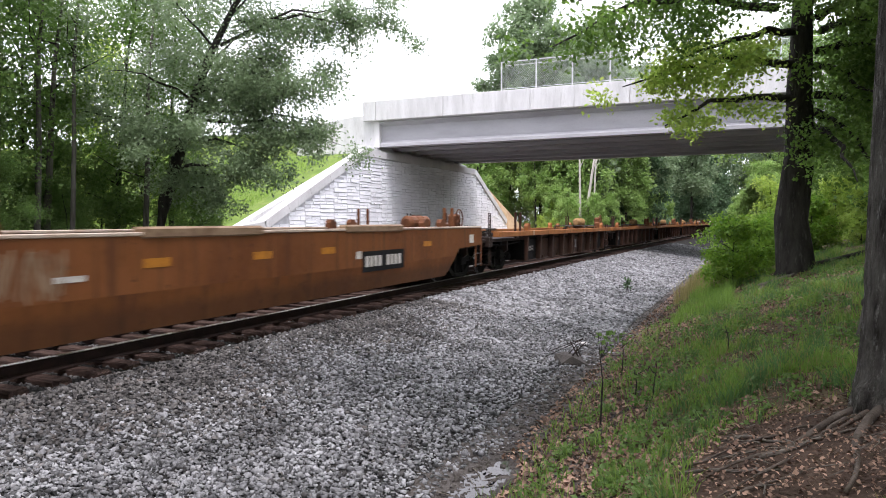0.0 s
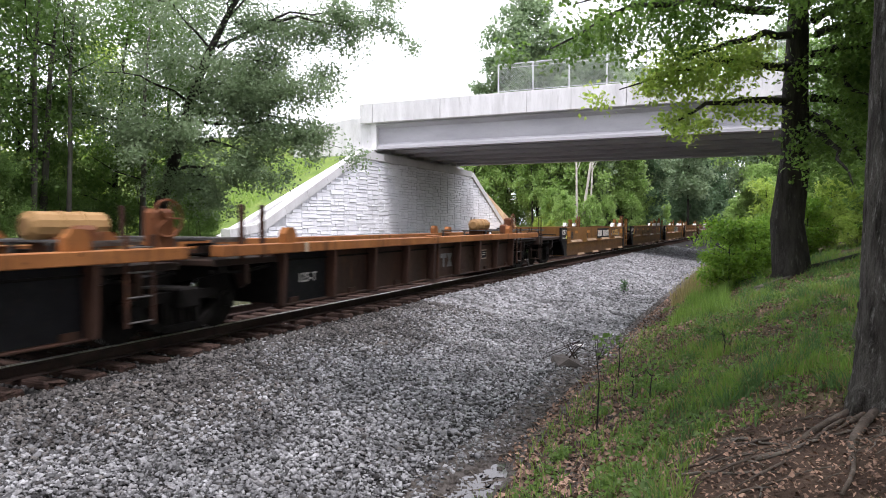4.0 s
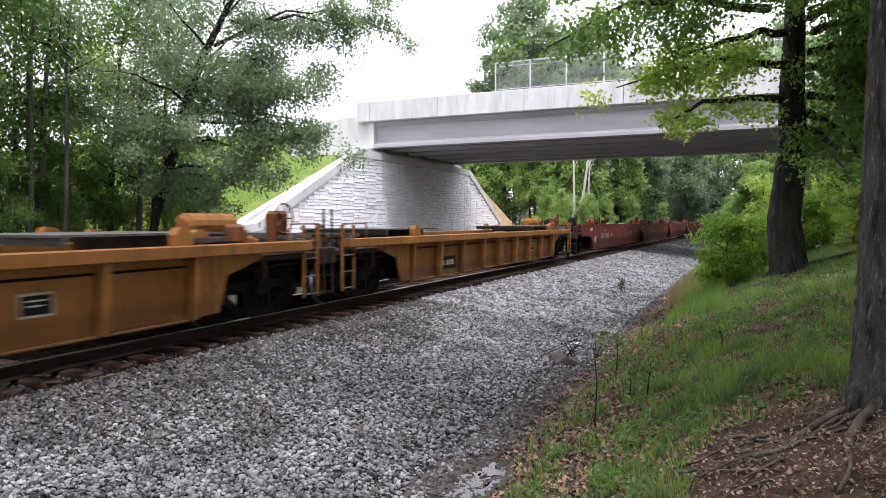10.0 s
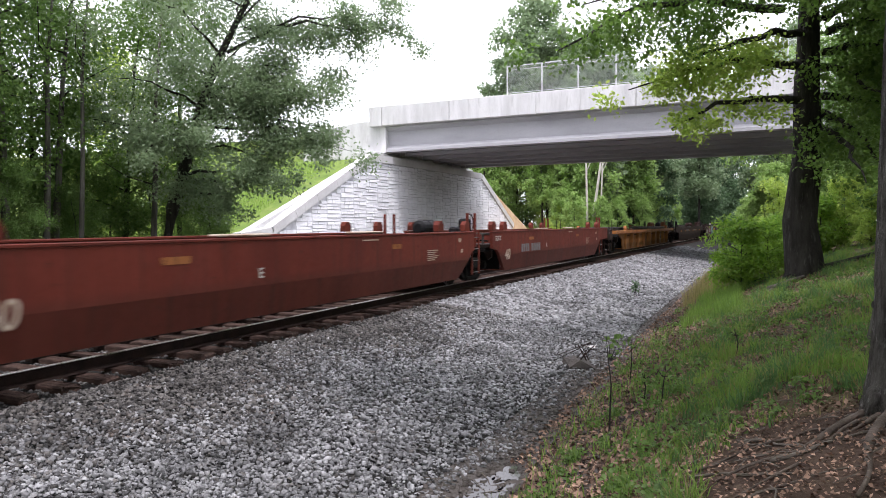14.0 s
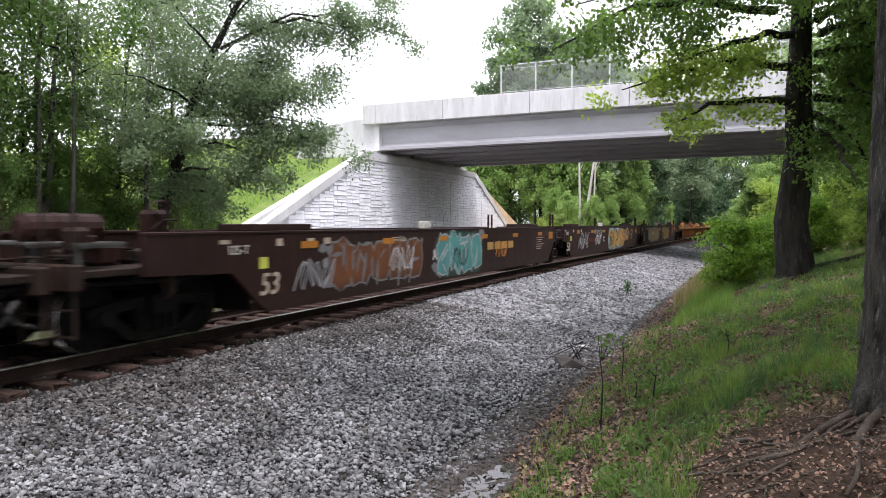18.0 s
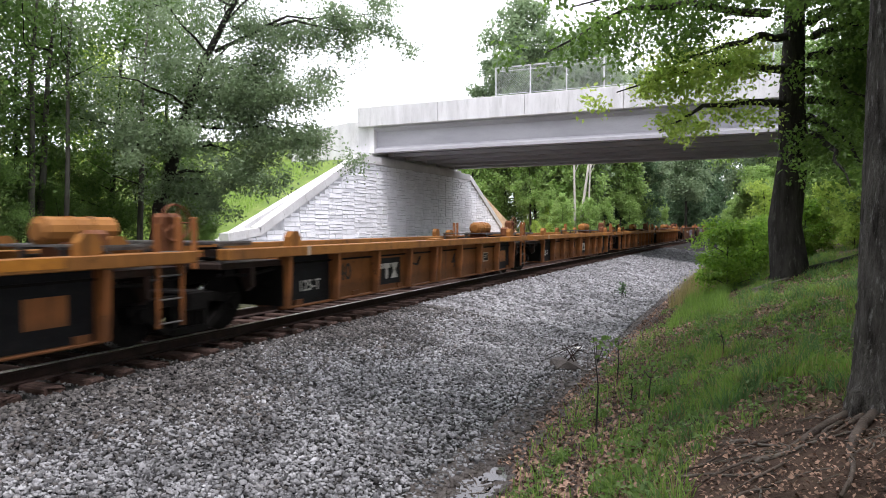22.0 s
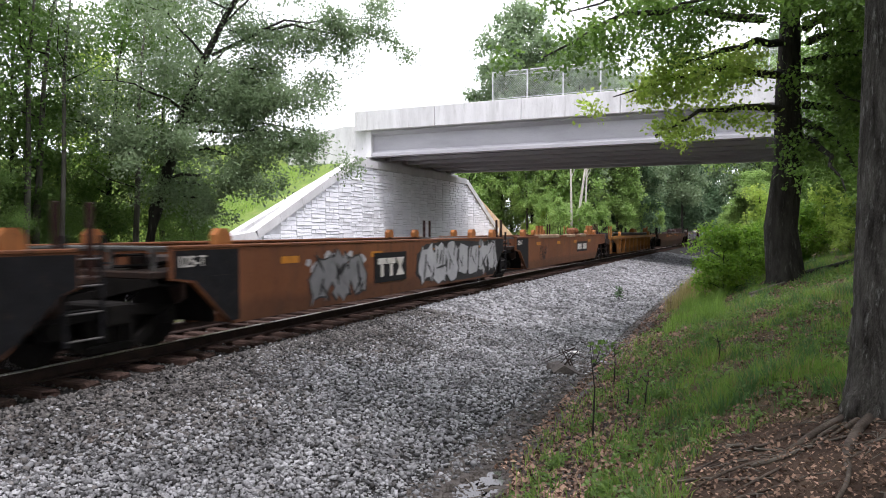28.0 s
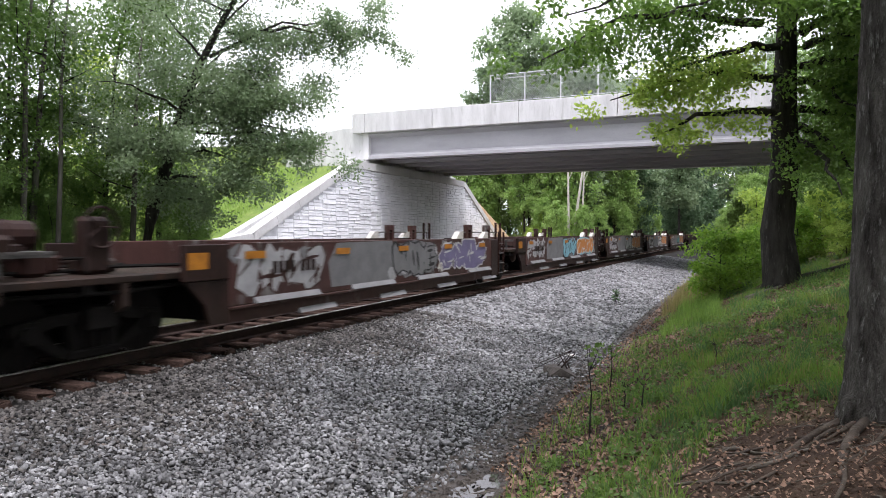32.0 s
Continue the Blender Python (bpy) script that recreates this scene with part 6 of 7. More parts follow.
def bracket_unit(car, L, m, first, last, zl=0.84, ends=None, brk=None):
    """A well with a ledge along each side, sloping brackets on it and dark ends."""
    y0, y1 = (-1.5 if first else 0.4), (L + 1.5 if last else L - 0.4)
    a0, b0 = 2.06, L - 1.75
    ends = ends or BLACK
    bracket = Shape().prism([(1.446, zl + 0.005), (1.52, zl + 0.005), (1.446, zl + 0.1)], "y", -0.93, 0.93).mesh("ledge_bracket", brk or P_LEDGE)
    step = Shape().prism([(1.435, 0.24), (1.5, 0.24), (1.435, 0.33)], "y", -0.6, 0.6).mesh("step_bracket", brk or P_LEDGE)
    for s in (-1, 1):
        lo, hi = sorted((s * 1.36, s * 1.445))
        part("upper_side", Shape().box(lo, hi, a0, b0, zl, 1.5, 0.012), m, car)
        lo, hi = sorted((s * 1.36, s * 1.5))
        part("ledge", Shape().box(lo, hi, a0 + 0.01, b0 - 0.01, zl - 0.05, zl - 0.002, 0.008), m, car)
        lo, hi = sorted((s * 1.37, s * 1.432))
        part("lower_side", Shape().box(lo, hi, a0, b0, 0.27, zl - 0.052), m, car)
        lo, hi = sorted((s * 1.35, s * 1.452))
        part("end_panel", Shape().box(lo, hi, a0 - 0.91, a0 - 0.004, 0.95, 1.48, 0.012), ends, car)
        if last:
            part("end_side", Shape().prism([(b0 + 0.004, 0.6), (b0 + 0.004, 1.49), (b0 + 1.7, 1.49), (b0 + 1.7, 1.0), (b0 + 0.6, 0.95), (b0 + 0.3, 0.6)], "x", lo, hi), m, car)
        else:
            part("end_panel", Shape().box(lo, hi, b0 + 0.004, b0 + 0.62, 0.3, 1.46, 0.012), ends, car)
        lo, hi = sorted((s * 1.35, s * 1.43))
        part("lower_end", Shape().prism([(a0 - 0.004, 0.27), (a0 - 0.004, 0.94), (a0 - 0.88, 0.94), (a0 - 0.5, 0.6), (a0 - 0.4, 0.3)], "x", lo, hi), ends, car)
        for y in (3.55, 6.55, 9.65, 13.05):
            if y + 0.95 > b0:
                continue
            part("ledge_bracket", bracket, None, car, at=pose(0, y, 0, 0, 0, 0 if s > 0 else 180))
            part("step_bracket", step, None, car, at=pose(0, y + 0.9, 0, 0, 0, 0 if s > 0 else 180))
    well_floor(car, a0, b0, m)
    platform(car, y0, a0 - 0.05, P_DECK, first)
    platform(car, y1, b0 + 0.05, P_DECK, last)
    for y in (b0 - 0.5, b0 - 2.6):
        for s in (-1, 1):
            lo, hi = sorted((s * 1.28, s * 1.44))
            part("pale_guide", Shape().prism([(y - 0.3, 1.5), (y + 0.2, 1.5), (y + 0.2, 1.7), (y - 0.02, 1.7)], "x", lo, hi), WHITE, car)
    for s in (-1, 1):
        part("hand_rail", Shape().tube([(s * 1.3, b0 - 2.4, 1.68), (s * 1.3, b0 + 1.1, 1.68), (s * 1.3, b0 + 1.1, 1.1)], 0.02, 6), GREY, car)
    gallows(car, b0 - 1.9, m, 1.42, 1)
    gallows(car, b0 - 0.3, m, 1.42, 1)
    return a0, b0


P_LEDGE = paint("worn_ledge_paint", (0.27, 0.185, 0.115), (0.17, 0.105, 0.06), 3, 0.6, 0, 0.1, 30, (0.12, 0.06, 0.035), 0.6)
P_PALE = paint("worn_pale_edge", (0.5, 0.42, 0.34), (0.35, 0.25, 0.18), 3, 0.6, 0, 0.1, 30, (0.2, 0.11, 0.06), 0.5)
CARS = []          # (thing, S of its front truck, length)
GROUP = "well cars of the freight train"


def start_unit(label, L, s0, last, shift=0.0):
    car = thing("well_car", label, "railway car", group=GROUP)
    truck(car, 0)
    if last:
        truck(car, L)
    CARS.append((car, s0 * 0.9974 - 0.7 + shift, L))
    return car


def reflectors(car, L, x, z, n=5, a=2.4):
    for k in range(n):
        y = a + (L - 2 * a - 0.5) * k / (n - 1)
        part("reflector", Shape().box(x, x + 0.004, y, y + 0.5, z, z + 0.12), AMBER, car)


def train():
    # orange-brown smooth-sided car that is leaving as the clip starts
    for k, s0 in enumerate((-13.3, 2.6)):
        L, last = 15.9, k == 1
        car = start_unit("empty orange-brown well car with worn plate sides", L, s0, last)
        smooth_unit(car, L, P_AMBER, P_PALE, False, last, tuck=0.1)
        for y in (4.43, 6.55, 8.4, 12.65):
            part("reflector", Shape().box(1.49, 1.494, y, y + 0.45, 1.05, 1.17), AMBER, car)
        blank_number(car, 9.95, 0.72, 9, 0.22, 1.49, WHITE, BLACK)
        horn(car, 2.5, P_BROWN)
        horn(car, 13.0, P_BROWN)
        horn(car, 14.0, P_BROWN)
        for y in (4.4, 9.2):
            part("edge_cover", Shape().box(1.33, 1.51, y, y + 2.4, 1.42, 1.58, 0.03), P_LEDGE, car)
        for q in range(3):
            scrawl(car, 1.6 + 0.62 * q, 0.75, 0.5, 0.6, 1.49, P_LEDGE, 3 + q)
        bars(car, "stencil", [(3.2, 3.6, 0.95, 1.02), (9.6, 9.8, 0.9, 1.05), (15.6, 15.9, 1.05, 1.28)], WHITE, 1.49)
        posts(car, 14.3, P_BROWN)
        brake_gear(car, L - 0.4, P_BROWN, P_BROWN)
        ladder(car, L + 0.3 if last else L - 1.0, 0.35, 1.35, P_BROWN)

    # dark ribbed five-unit car with orange chords
    ss = [21.8, 38.0, 54.2, 70.1, 86.2, 102.2]
    for k in range(5):
        L, first, last = ss[k + 1] - ss[k], k == 0, k == 4
        car = start_unit("empty dark rusty ribbed well car with worn orange chords", L, ss[k], last)
        ribbed_unit(car, L, P_DARKRUST, P_CHORD, BLACK, BLACK, first, last)
        mark_logo(car, 8.35, 0.5, 0.36, 1.262, INK["grey"])
        if k == 3:
            scrawl(car, 6.0, 0.55, 1.3, 0.4, 1.28, INK["silver"], 5)
        word(car, "125-T", 0.17, 2.5, 0.6, 1.269, WHITE)
        brake_gear(car, L - 0.9, P_BROWN, P_TANK)
        posts(car, 1.0, P_DARKRUST, 1.95)
        ladder(car, L - 1.35, 0.32, 1.5, P_DARKRUST)
        part("chord_tag", Shape().box(1.5, 1.504, 2.4, 2.5, 1.15, 1.32), P_PALE, car)

    # tan five-unit car with ledge brackets
    ss = [106.0, 122.4, 138.4, 153.9, 170.0, 185.4]
    letters = ["B", "C", "D", "E", "A"]
    for k in range(5):
        L, first, last = ss[k + 1] - ss[k], k == 0, k == 4
        car = start_unit("empty tan-yellow well car with ledge brackets and black ends", L, ss[k], last, -0.4)
        a0, b0 = bracket_unit(car, L, P_TAN, first, last)
        ladder(car, L - 0.95, 0.3, 1.95, P_TAN, 0.5)
        reflectors(car, L, 1.445, 1.22, 5, 3.4)
        part("amber_panel", Shape().box(1.445, 1.449, 2.1, 2.6, 1.09, 1.33), AMBER, car)
        part("amber_panel", Shape().box(1.445, 1.449, b0 - 0.75, b0 - 0.1, 1.12, 1.36), AMBER, car)
        if last:
            part("amber_panel", Shape().box(1.453, 1.457, b0 + 1.15, b0 + 1.5, 1.26, 1.46), AMBER, car)
            part("dark_hatch", Shape().box(1.453, 1.457, b0 + 1.05, b0 + 1.55, 1.0, 1.22), BLACK, car)
        word(car, "125 T", 0.21, 1.22, 1.19, 1.452, WHITE)
        bars(car, "stencil", [(1.3, 1.75, 1.02, 1.06)], WHITE, 1.452)
        part("lime_sticker", Shape().box(1.452, 1.456, 1.8, 2.0, 1.0, 1.14), LIME, car)
        word(car, "40", 0.31, 2.64, 0.99, 1.445, INK["black"])
        word(car, letters[k], 0.26, 5.6, 0.98, 1.445, INK["black"])
        bars(car, "stencil", [(7.6 + 0.3 * q, 7.82 + 0.3 * q, 1.12, 1.15) for q in range(7)] + [(7.6 + 0.3 * q, 7.8 + 0.3 * q, 1.05, 1.08) for q in range(6)], INK["black"], 1.445)
        if k in (0, 4):
            blank_number(car, 8.0, 1.02, 11, 0.3, 1.445, WHITE, BLACK)
        elif k == 2:
            part("mural_board", Shape().box(1.445, 1.449, 7.4, 10.8, 0.86, 1.4), INK["green"], car)
            for q, c in enumerate("FLERT"):
                word(car, c, 0.42, 7.52 + 0.64 * q, 0.92, 1.449, INK["silver"], 0, 0.07)
        if k in (1, 2, 3):
            mark_logo(car, 9.9, 0.92, 0.5, 1.4492 if k == 2 else 1.445, INK["maroon"], None, 1.45)
        if k == 0:
            mural(car, 11.6, 13.2, 0.95, 1.4, 1.445, INK["gold"], INK["black"], 8)
        posts(car, L - 1.7, P_BROWN, 2.1, 0.55)

    # two single ribbed yellow cars
    for s0, L in ((189.2, 15.7), (208.3, 16.2)):
        car = start_unit("empty yellow ribbed well car with scuffed paint", L, s0, True)
        ribbed_unit(car, L, P_YELLOW, P_YELLOW, P_PALE, None, True, True)
        blank_number(car, 3.6, 0.5, 10, 0.135, 1.262, P_PALE, BLACK)
        word(car, "40", 0.36, 8.6, 0.55, 1.262, INK["black"])
        ladder(car, -1.25, 0.3, 1.6, P_YELLOW)
        ladder(car, L + 0.8, 0.3, 1.6, P_YELLOW)
        for y in (-1.0, L + 0.6):
            part("hand_rail", Shape().tube([(1.3, y, 1.1), (1.3, y, 1.62), (1.3, y + 0.9, 1.62), (1.3, y + 0.9, 1.1)], 0.02, 6), P_YELLOW, car)
            part("deck_rack", Shape().box(-1.2, 1.2, y + 0.2, y + 0.28, 1.35, 1.42).box(-1.2, 1.2, y + 0.7, y + 0.78, 1.35, 1.42).box(-1.15, -1.05, y + 0.2, y + 0.78, 1.1, 1.35).box(1.05, 1.15, y + 0.2, y + 0.78, 1.1, 1.35), GREY, car)
        brake_gear(car, L + 0.2, P_BROWN, P_YELLOW)

    # red five-unit car
    ss = [228.6, 244.7, 260.5, 276.2, 291.9, 307.6]
    for k in range(5):
        L, first, last = ss[k + 1] - ss[k], k == 0, k == 4
        car = start_unit("empty oxide-red well car with smooth plate sides", L, ss[k], last)
        smooth_unit(car, L, P_RED, P_RED, first, last, 1.44, tuck=0.14)
        for y in (0.9, 1.85, L - 2.9, L - 1.2):
            horn(car, y, P_RED, 1.36, 1.51, 0.26)
        for y in (5.0, 8.6):
            part("edge_cover", Shape().box(1.33, 1.5, y, y + 1.2, 1.512, 1.55, 0.015), P_PALE, car)
        word(car, "40", 0.34, 1.63, 0.6, 1.49, P_PALE, 0.15)
        word(car, "125-T", 0.14, 0.82, 1.2, 1.49, WHITE)
        word(car, "BCDEA"[k], 0.16, 5.9, 0.86, 1.49, WHITE)
        bars(car, "stencil", [(11.9, 12.5 - 0.1 * (q % 3), 1.05 - 0.045 * q, 1.07 - 0.045 * q) for q in range(6)] + [(9.0, 9.6, 1.36, 1.385), (13.75, 13.9, 1.22, 1.32), (13.9, 14.02, 0.94, 1.04)], P_PALE, 1.49)
        bars(car, "faded_reflector", [(4.0, 4.5, 1.16, 1.26), (10.2, 10.6, 1.16, 1.26)], P_CHORD, 1.49)
        if k in (0, 4):
            blank_number(car, 3.2, 0.78, 10, 0.26, 1.49, INK["grey"])
        posts(car, L - 0.9, P_RED, 2.0, 0.55)
        ladder(car, L - 0.9, 0.3, 1.5, P_RED, 0.5)
        if first or k in (1, 3):
            brake_gear(car, -0.6 if first else L - 0.5, BLACK, BLACK)

    # single long yellow-brown ribbed car
    L = 19.7
    car = start_unit("empty long brown-yellow ribbed well car", L, 311.3, True)
    ribbed_unit(car, L, P_YELLOW, P_CHORD, P_PALE, None, True, True)
    brake_gear(car, L - 0.2, P_BROWN, P_BROWN)
    word(car, "53", 0.34, 9.0, 0.6, 1.262, INK["black"])

    # long sooty smooth car
    L = 20.5
    car = start_unit("empty long sooty-brown well car with plate sides", L, 334.7, True)
    smooth_unit(car, L, P_SOOT, P_SOOT, True, True, 1.33, tuck=0.16)
    part("raised_side", Shape().box(1.41, 1.48, 10.5, L - 1.7, 1.382, 1.46, 0.01), P_SOOT, car)
    part("raised_side", Shape().box(1.41, 1.48, 0.7, 4.4, 1.382, 1.46, 0.01), P_SOOT, car)
    reflectors(car, L, 1.49, 0.98, 6)
    bars(car, "faded_patch", [(2.2, 2.6, 1.12, 1.26), (3.6, 3.9, 1.14, 1.26), (4.5, 4.8, 1.14, 1.24), (5.4, 5.65, 1.05, 1.27), (15.2, 15.8, 1.18, 1.24)], P_MAROON, 1.49)
    blank_number(car, 6.3, 1.02, 13, 0.17, 1.495, INK["grey"])
    bars(car, "stencil", [(12 + 0.5 * q, 12.35 + 0.5 * q, 1.1, 1.14) for q in range(5)] + [(12 + 0.5 * q, 12.3 + 0.5 * q, 1.0, 1.03) for q in range(4)], WHITE, 1.49)
    posts(car, 0.2, BLACK, 1.9)
    posts(car, L + 0.4, BLACK, 1.9)
    brake_gear(car, 0.0, BLACK, BLACK)
    brake_gear(car, L + 0.4, P_MAROON, P_MAROON)

    # three-unit maroon car with painted murals
    ss = [358.7, 378.9, 397.9, 417.4]
    for k in range(3):
        L, first, last = ss[k + 1] - ss[k], k == 0, k == 2
        car = start_unit("empty maroon-brown well car covered with spray-painted murals", L, ss[k], last)
        smooth_unit(car, L, P_MAROON, P_MAROON, first, last, 1.5)
        part("raised_side", Shape().box(1.41, 1.48, 0.8, 3.04, 1.552, 1.66, 0.01), P_MAROON, car)
        part("raised_side", Shape().box(1.41, 1.48, L - 6.5, L - 3.2, 1.552, 1.66, 0.01), P_MAROON, car)
        part("white_cap", Shape().box(1.3, 1.48, 7.6, 7.95, 1.552, 1.72, 0.02), WHITE, car)
        reflectors(car, L, 1.497, 1.24, 6, 2.7)
        word(car, "53", 0.36, 1.05 if k == 1 else 1.6, 0.53, 1.49, P_PALE, 0.2)
        word(car, "125-T", 0.14, 0.9, 1.2, 1.49, WHITE)
        bars(car, "stencil", [(4.4, 4.9 - 0.06 * (q % 3), 0.8 - 0.045 * q, 0.815 - 0.045 * q) for q in range(6)] + [(6.0, 6.6, 1.36 - 0.04 * q, 1.375 - 0.04 * q) for q in range(5)] + [(L - 3.4, L - 2.5 - 0.15 * (q % 3), 1.16 - 0.08 * q, 1.18 - 0.08 * q) for q in range(6)] + [(0.75, 0.95, 1.36, 1.42), (2.05, 2.2, 1.3, 1.42), (2.9, 3.1, 1.3, 1.41), (3.4, 3.6, 1.3, 1.41)], P_PALE, 1.49)
        part("lime_sticker", Shape().box(1.49, 1.494, 1.62, 1.82, 0.95, 1.13), LIME, car)
        part("amber_panel", Shape().box(1.49, 1.494, L - 1.75, L - 1.2, 1.1, 1.36), AMBER, car)
        word(car, "ACB"[k], 0.26, (8.0, 8.0, 8.9)[k], 0.78, 1.498, WHITE)
        if k == 0:
            mural(car, 3.6, 7.4, 0.4, 1.4, 1.49, P_BROWN, INK["grey"], 12)
            mural(car, 8.3, 11.3, 0.3, 1.48, 1.49, INK["teal"], INK["silver"], 14, INK["green"])
            bars(car, "logo_block", [(11.8 + 0.62 * q, 12.3 + 0.62 * q, 0.9, 1.12) for q in range(4)], INK["gold"], 1.49)
        elif k == 1:
            scrawl(car, 3.3, 0.7, 1.6, 0.6, 1.49, INK["silver"], 2)
            scrawl(car, 6.6, 1.0, 1.2, 0.4, 1.49, INK["silver"], 7)
            blank_number(car, 5.0, 0.8, 11, 0.2, 1.49, INK["maroon"])
            mural(car, 9.4, 13.4, 0.3, 1.48, 1.49, INK["gold"], INK["black"], 21, INK["sky"])
            mural(car, 13.8, 14.9, 0.7, 1.4, 1.49, INK["gold"], INK["black"], 22, INK["sky"])
        else:
            mural(car, 3.6, 8.5, 0.4, 1.4, 1.49, INK["gold"], INK["silver"], 31, INK["grey"])
            bars(car, "logo_block", [(4.9 + 0.28 * q, 5.12 + 0.28 * q, 0.9, 1.1) for q in range(4)], WHITE, 1.506)
            mural(car, 10.2, 14.2, 0.42, 1.42, 1.49, INK["gold"], INK["grey"], 35, INK["violet"])
            scrawl(car, 8.6, 1.1, 0.9, 0.3, 1.49, INK["white"], 9)
        for q, c in enumerate(("silver", "white", "black", "orange")):
            scrawl(car, 2.6 + 3.3 * q + 0.4 * k, 0.5 + 0.12 * (q % 2), 1.1, 0.55, 1.4985, INK[c], 11 + q + 4 * k)
        posts(car, L - 0.9, P_MAROON, 2.05, 0.4)
        ladder(car, L - 1.0, 0.3, 1.5, P_MAROON, 0.45)
        if first or last:
            brake_gear(car, -0.5 if first else L - 0.3, P_MAROON, P_MAROON)

    # orange ribbed five-unit car
    ss = [421.1, 437.1, 453.2, 469.0, 485.0, 501.4]
    for k in range(5):
        L, first, last = ss[k + 1] - ss[k], k == 0, k == 4
        car = start_unit("empty orange ribbed well car with black end panels", L, ss[k], last, 0.3)
        ribbed_unit(car, L, P_ORANGE, P_YELLOW, BLACK, BLACK, first, last)
        if k in (0, 4):
            blank_number(car, 3.65, 0.5, 10, 0.13, 1.262, WHITE, BLACK)
        if k in (1, 2, 3):
            mark_logo(car, (5.15, 8.4, 8.4)[k - 1], 0.5, 0.34, 1.262, WHITE, BLACK)
        word(car, "125-T", 0.2, 2.38, 0.5, 1.269, WHITE)
        word(car, "40", 0.34, 3.7, 0.6, 1.262, INK["black"])
        word(car, "40", 0.4, 9.35, 0.55, 1.262, INK["black"])
        part("chord_mark", Shape().box(1.5, 1.504, L - 3.4, L - 2.4, 1.19, 1.31), AMBER, car)
        part("chord_tag", Shape().box(1.5, 1.504, 2.35, 2.43, 1.15, 1.32), P_PALE, car)
        if not last:
            part("rust_patch", Shape().box(1.268, 1.2715, L - 2.75, L - 2.2, 0.5, 0.86), P_CHORD, car)
        part("slack_hose", Shape().tube([(1.3, 6.7, 0.95), (1.33, 6.85, 0.78), (1.33, 7.1, 0.74), (1.3, 7.3, 0.92)], 0.025, 6), BLACK, car)
        brake_gear(car, L - 0.9 if not last else L + 0.3, P_BROWN, P_YELLOW)
        posts(car, L - 0.5, P_CHORD, 1.8, 0.3)
        ladder(car, L - 1.0, 0.3, 1.7, P_ORANGE, 0.42)

    # brown smooth five-unit car with murals
    ss = [504.9, 520.9, 536.9, 553.1, 568.7, 583.9]
    for k in range(5):
        L, first, last = ss[k + 1] - ss[k], k == 0, k == 4
        car = start_unit("empty rusty brown well car with spray-painted sides", L, ss[k], last)
        smooth_unit(car, L, P_BROWN, P_BROWN, first, last, 1.4)
        for y in (1.7, L - 3.4, L - 1.6):
            horn(car, y, P_CHORD, 1.36, 1.45, 0.24)
        part("dark_panel", Shape().box(1.49, 1.4935, 0.64, 1.95, 1.0, 1.38), BLACK, car)
        word(car, "125-T", 0.16, 0.7, 1.15, 1.494, WHITE)
        if not last:
            part("dark_end", Shape().prism([(L - 0.87, 0.99), (L - 0.87, 1.38), (L - 2.5, 1.38), (L - 2.5, 0.3), (L - 1.85, 0.3), (L - 1.6, 0.45), (L - 1.05, 0.93)], "x", 1.49, 1.4935), BLACK, car)
        part("dark_end", Shape().prism([(0.66, 1.0), (1.02, 0.95), (1.62, 0.42), (1.75, 0.3), (1.95, 0.3), (1.95, 0.999)], "x", 1.49, 1.4935), BLACK, car)
        reflectors(car, L, 1.49, 1.1, 4, 3.0)
        if k == 0:
            blank_number(car, 4.4, 0.92, 10, 0.2, 1.49, WHITE)
            mural(car, 7.4, 11.0, 0.4, 1.3, 1.49, INK["violet"], INK["silver"], 44)
        elif k == 1:
            mural(car, 5.0, 9.5, 0.4, 1.3, 1.49, INK["silver"], INK["black"], 47)
        elif k == 2:
            mural(car, 2.4, 6.2, 0.36, 1.3, 1.49, INK["teal"], INK["sky"], 51, INK["lime"])
            mark_logo(car, 6.7, 0.6, 0.42, 1.49, WHITE, BLACK)
            mural(car, 9.4, 12.1, 0.4, 1.36, 1.49, INK["silver"], INK["grey"], 53)
        elif k == 3:
            mural(car, 3.9, 5.8, 0.32, 1.3, 1.49, INK["grey"], INK["black"], 55)
            mark_logo(car, 6.3, 0.66, 0.4, 1.5, WHITE, BLACK)
            mural(car, 8.4, 14.0, 0.32, 1.38, 1.49, INK["silver"], INK["black"], 58, INK["black"])
        else:
            blank_number(car, 9.5, 0.78, 9, 0.26, 1.49, WHITE, BLACK)
            scrawl(car, 3.4, 0.5, 0.9, 0.6, 1.49, INK["black"], 3)
            for ya, yb in ((3.2, 6.2), (7.4, 9.0), (9.9, 11.2)):
                part("edge_cover", Shape().box(1.33, 1.51, ya, yb, 1.35, 1.5, 0.03), P_LEDGE, car)
        if k in (2, 4):
            gallows(car, L - 3.0, P_CHORD, 1.42)
        posts(car, L - 1.0, P_MAROON, 2.0, 0.45)
        ladder(car, L - 1.0, 0.3, 1.6, BLACK, 0.5)
        if first or last:
            brake_gear(car, -0.6 if first else L - 0.3, P_MAROON, P_BROWN)

    # single yellow ribbed car
    L = 16.0
    car = start_unit("empty yellow ribbed well car with black stencilled lettering", L, 587.5, True)
    ribbed_unit(car, L, P_YELLOW, P_YELLOW, BLACK, None, True, True)
    blank_number(car, 2.15, 0.5, 6, 0.19, 1.262, P_PALE, BLACK)
    blank_number(car, 3.65, 0.5, 7, 0.17, 1.262, P_PALE, BLACK)
    word(car, "40", 0.4, 6.9, 0.5, 1.262, INK["black"])
    mark_logo(car, 10.4, 0.66, 0.24, 1.262, INK["maroon"])
    brake_gear(car, L - 0.4, P_YELLOW, P_YELLOW)
    ladder(car, -1.2, 0.3, 1.6, P_YELLOW)
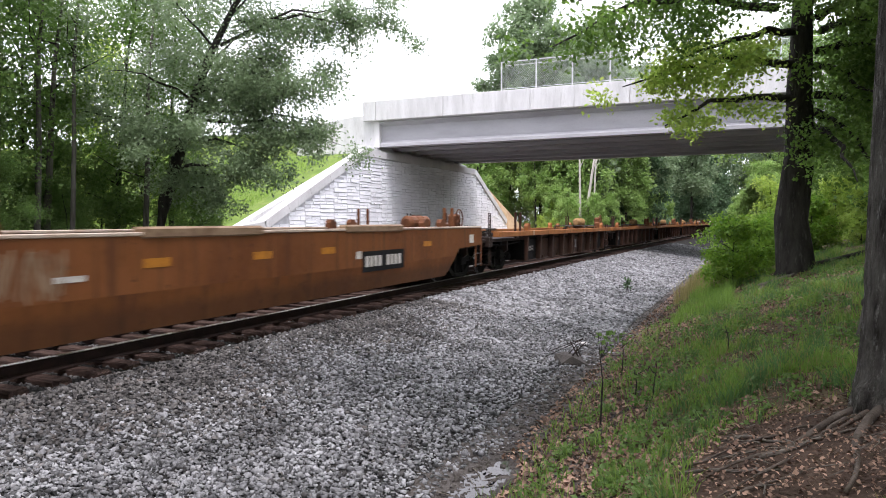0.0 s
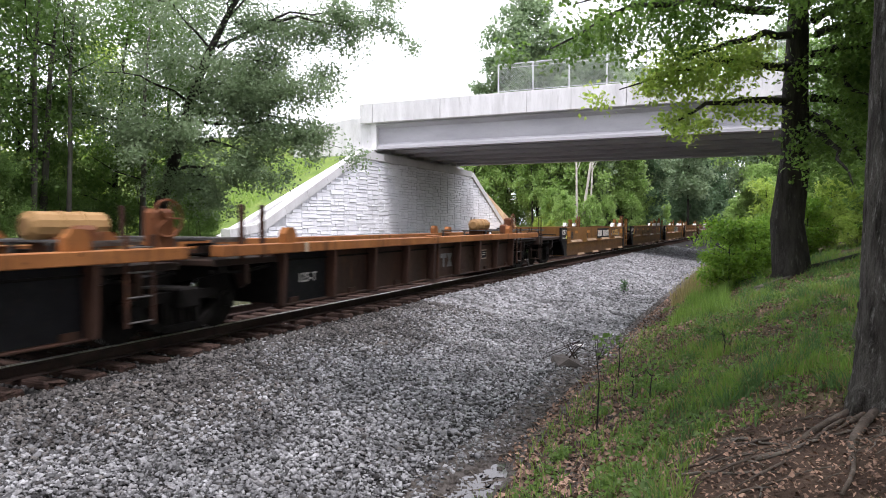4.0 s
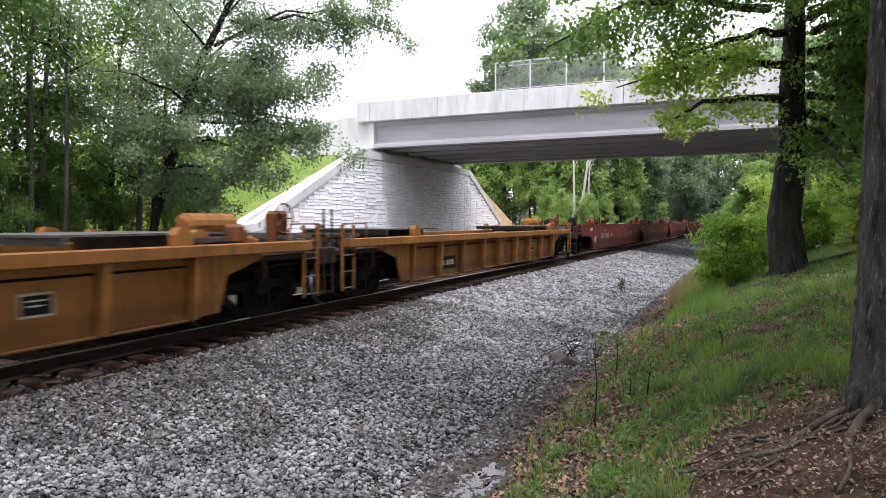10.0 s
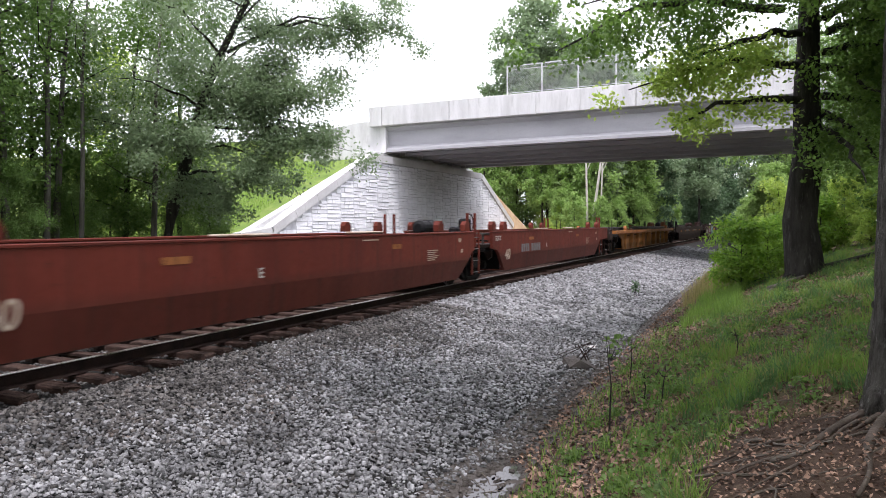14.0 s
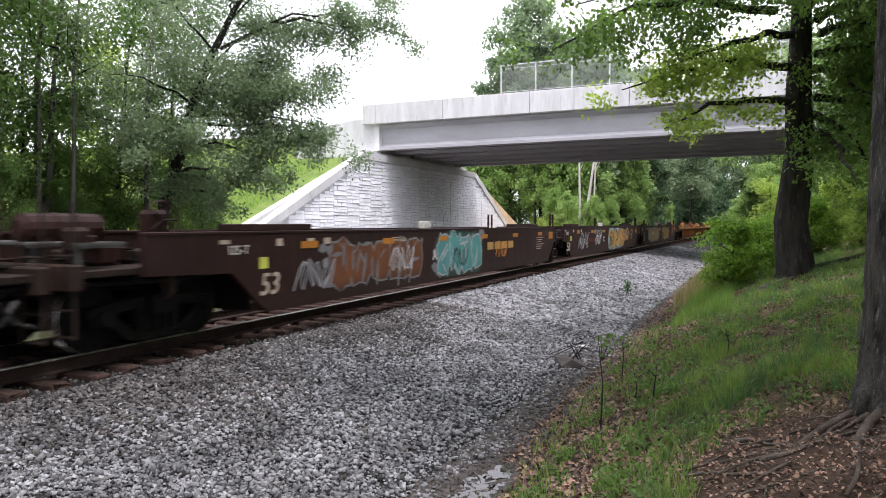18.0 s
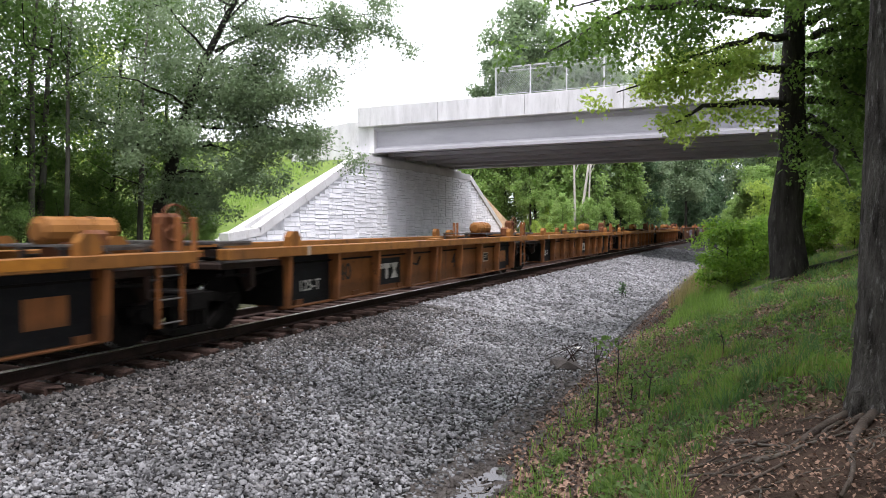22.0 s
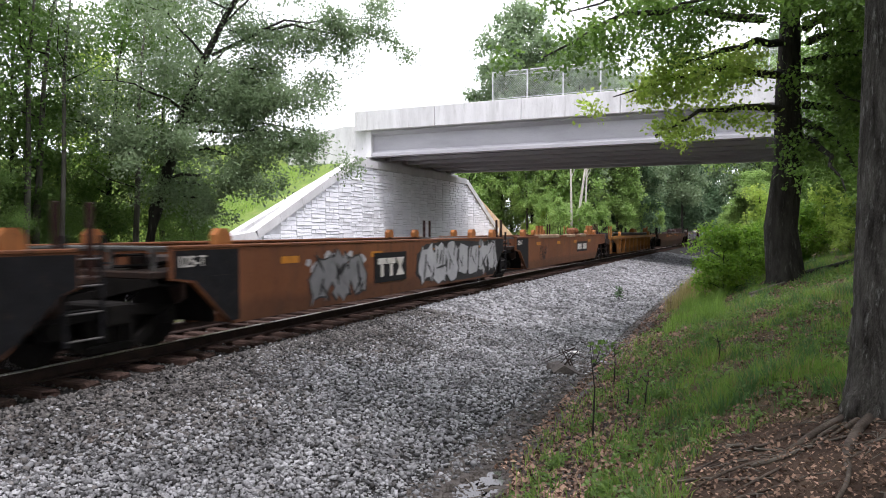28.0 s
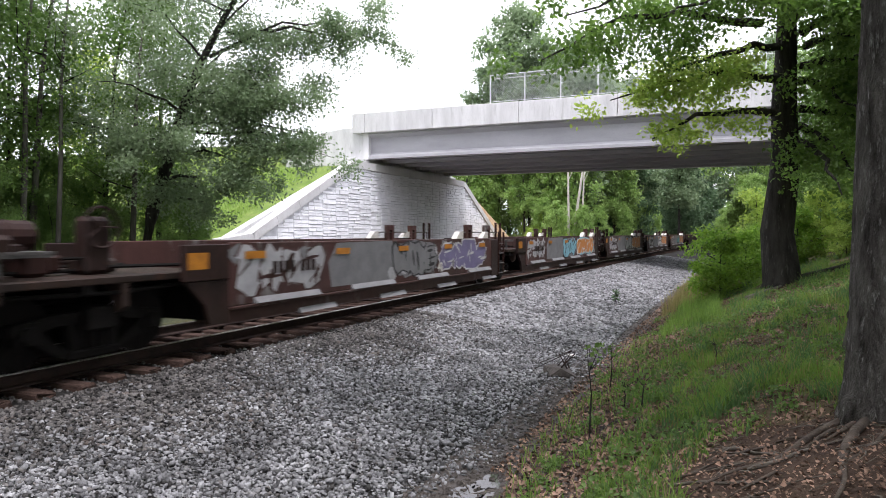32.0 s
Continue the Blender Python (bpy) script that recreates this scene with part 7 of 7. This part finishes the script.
    posts(car, -1.0, P_YELLOW, 1.9, 0.7)

    # long olive smooth car
    L = 20.6
    car = start_unit("empty long dull red-brown well car with faded yellow patches", L, 606.9, True)
    smooth_unit(car, L, P_OLIVE, P_OLIVE, True, True, 1.3, tuck=0.16)
    part("raised_side", Shape().box(1.41, 1.48, L - 7.5, L - 2.4, 1.352, 1.45, 0.01), P_SOOT, car)
    bars(car, "faded_patch", [(4.9, 6.3, 1.08, 1.27), (8.2, 9.0, 1.1, 1.22), (11.2, 12.6, 1.2, 1.32), (6.6, 7.2, 1.02, 1.12)], P_CHORD, 1.49)
    blank_number(car, 7.0, 1.14, 6, 0.13, 1.496, P_PALE)
    bars(car, "reflector", [(13.4, 13.9, 1.1, 1.2), (16.3, 16.7, 1.1, 1.2)], AMBER, 1.49)
    brake_gear(car, L + 0.2, P_SOOT, P_SOOT)
    posts(car, -0.4, BLACK, 1.9)
    posts(car, L + 0.5, BLACK, 1.9)

    # grey and maroon five-unit car, thickly painted over
    ss = [630.9, 646.8, 662.7, 678.6, 694.5, 710.4]
    inks = ["grey", "sky", "silver", "white", "teal"]
    for k in range(5):
        L, first, last = ss[k + 1] - ss[k], k == 0, k == 4
        car = start_unit("empty patched grey-maroon well car with murals and ledge brackets", L, ss[k], last)
        bracket_unit(car, L, P_PATCH, first, last, 0.52, P_SOOT, INK["grey"])
        reflectors(car, L, 1.465, 1.24, 5)
        part("amber_panel", Shape().box(1.452, 1.456, 1.2, 1.6, 1.12, 1.36), AMBER, car)
        mural(car, 2.2, 4.6, 0.66, 1.47, 1.445, INK["silver"], P_PATCH, 60 + k, None, 4)
        part("grey_patch", Shape().prism([(4.9, 0.62), (4.8, 1.1), (5.1, 1.46), (7.4, 1.48), (7.6, 0.9), (7.3, 0.6)], "x", 1.445, 1.448), INK["grey"], car)
        blank_number(car, 3.1, 0.98, 8, 0.2, 1.462, P_SOOT)
        mural(car, 7.5, 9.8, 0.64, 1.46, 1.449, INK[inks[k]], INK["black"], 70 + k, INK["grey"])
        mural(car, 10.1, 13.6, 0.64, 1.47, 1.445, INK["violet" if k == 0 else "orange"], INK["white"], 80 + k, INK["sky"] if k == 1 else None)
        word(car, "40", 0.24, 9.9, 0.66, 1.462, WHITE)
        posts(car, L - 0.9, P_MAROON, 2.0, 0.45)
        ladder(car, L - 1.0, 0.3, 1.7, P_MAROON, 0.5)
        if first:
            brake_gear(car, -0.5, P_SOOT, P_MAROON)
    # more of the same behind
    for k in range(5):
        car = start_unit("empty dark well car far back in the train", 15.9, 714.1 + 15.9 * k, k == 4)
        smooth_unit(car, 15.9, P_MAROON, P_BROWN, k == 0, k == 4)


train()


def on_line(s):
    return Vector((TRACK_X + bend(s), s, 0.0))


def unit_pose(s0, L, t):
    a, b = on_line(s0 - SPEED * t), on_line(s0 + L - SPEED * t)
    d = b - a
    return Matrix.Translation(a) @ pose(0, 0, 0, 0, 0, -math.degrees(math.atan2(d.x, d.y)))


def motions():
    """The train rolls by at a steady pace; its wheels turn while they pass."""
    for car, s0, L in CARS:
        walk(car, [(float(t), unit_pose(s0, L, t)) for t in range(33)])
        for tr in car.children:
            if not tr.name.startswith("truck"):
                continue
            y = tr.matrix_basis.translation.y
            t0, t1 = (s0 + y - 42) / SPEED, (s0 + y - 2) / SPEED
            k0, k1 = max(0, math.ceil(t0 * FPS)), min(32 * FPS, math.floor(t1 * FPS))
            for ws in tr.children:
                if not ws.name.startswith("wheelset"):
                    continue
                m = ws.matrix_basis.copy()
                turned = lambda k: m @ pose(0, 0, 0, math.degrees(SPEED * (k - k0) / FPS / 0.457))
                rows = [(k / FPS, turned(k)) for k in range(k0, k1 + 1)] if k1 > k0 else []
                if not rows or rows[0][0] > 0:
                    rows.insert(0, (0.0, m))
                if rows[-1][0] < 32:
                    rows.append((32.0, rows[-1][1]))
                walk(ws, rows)


motions()
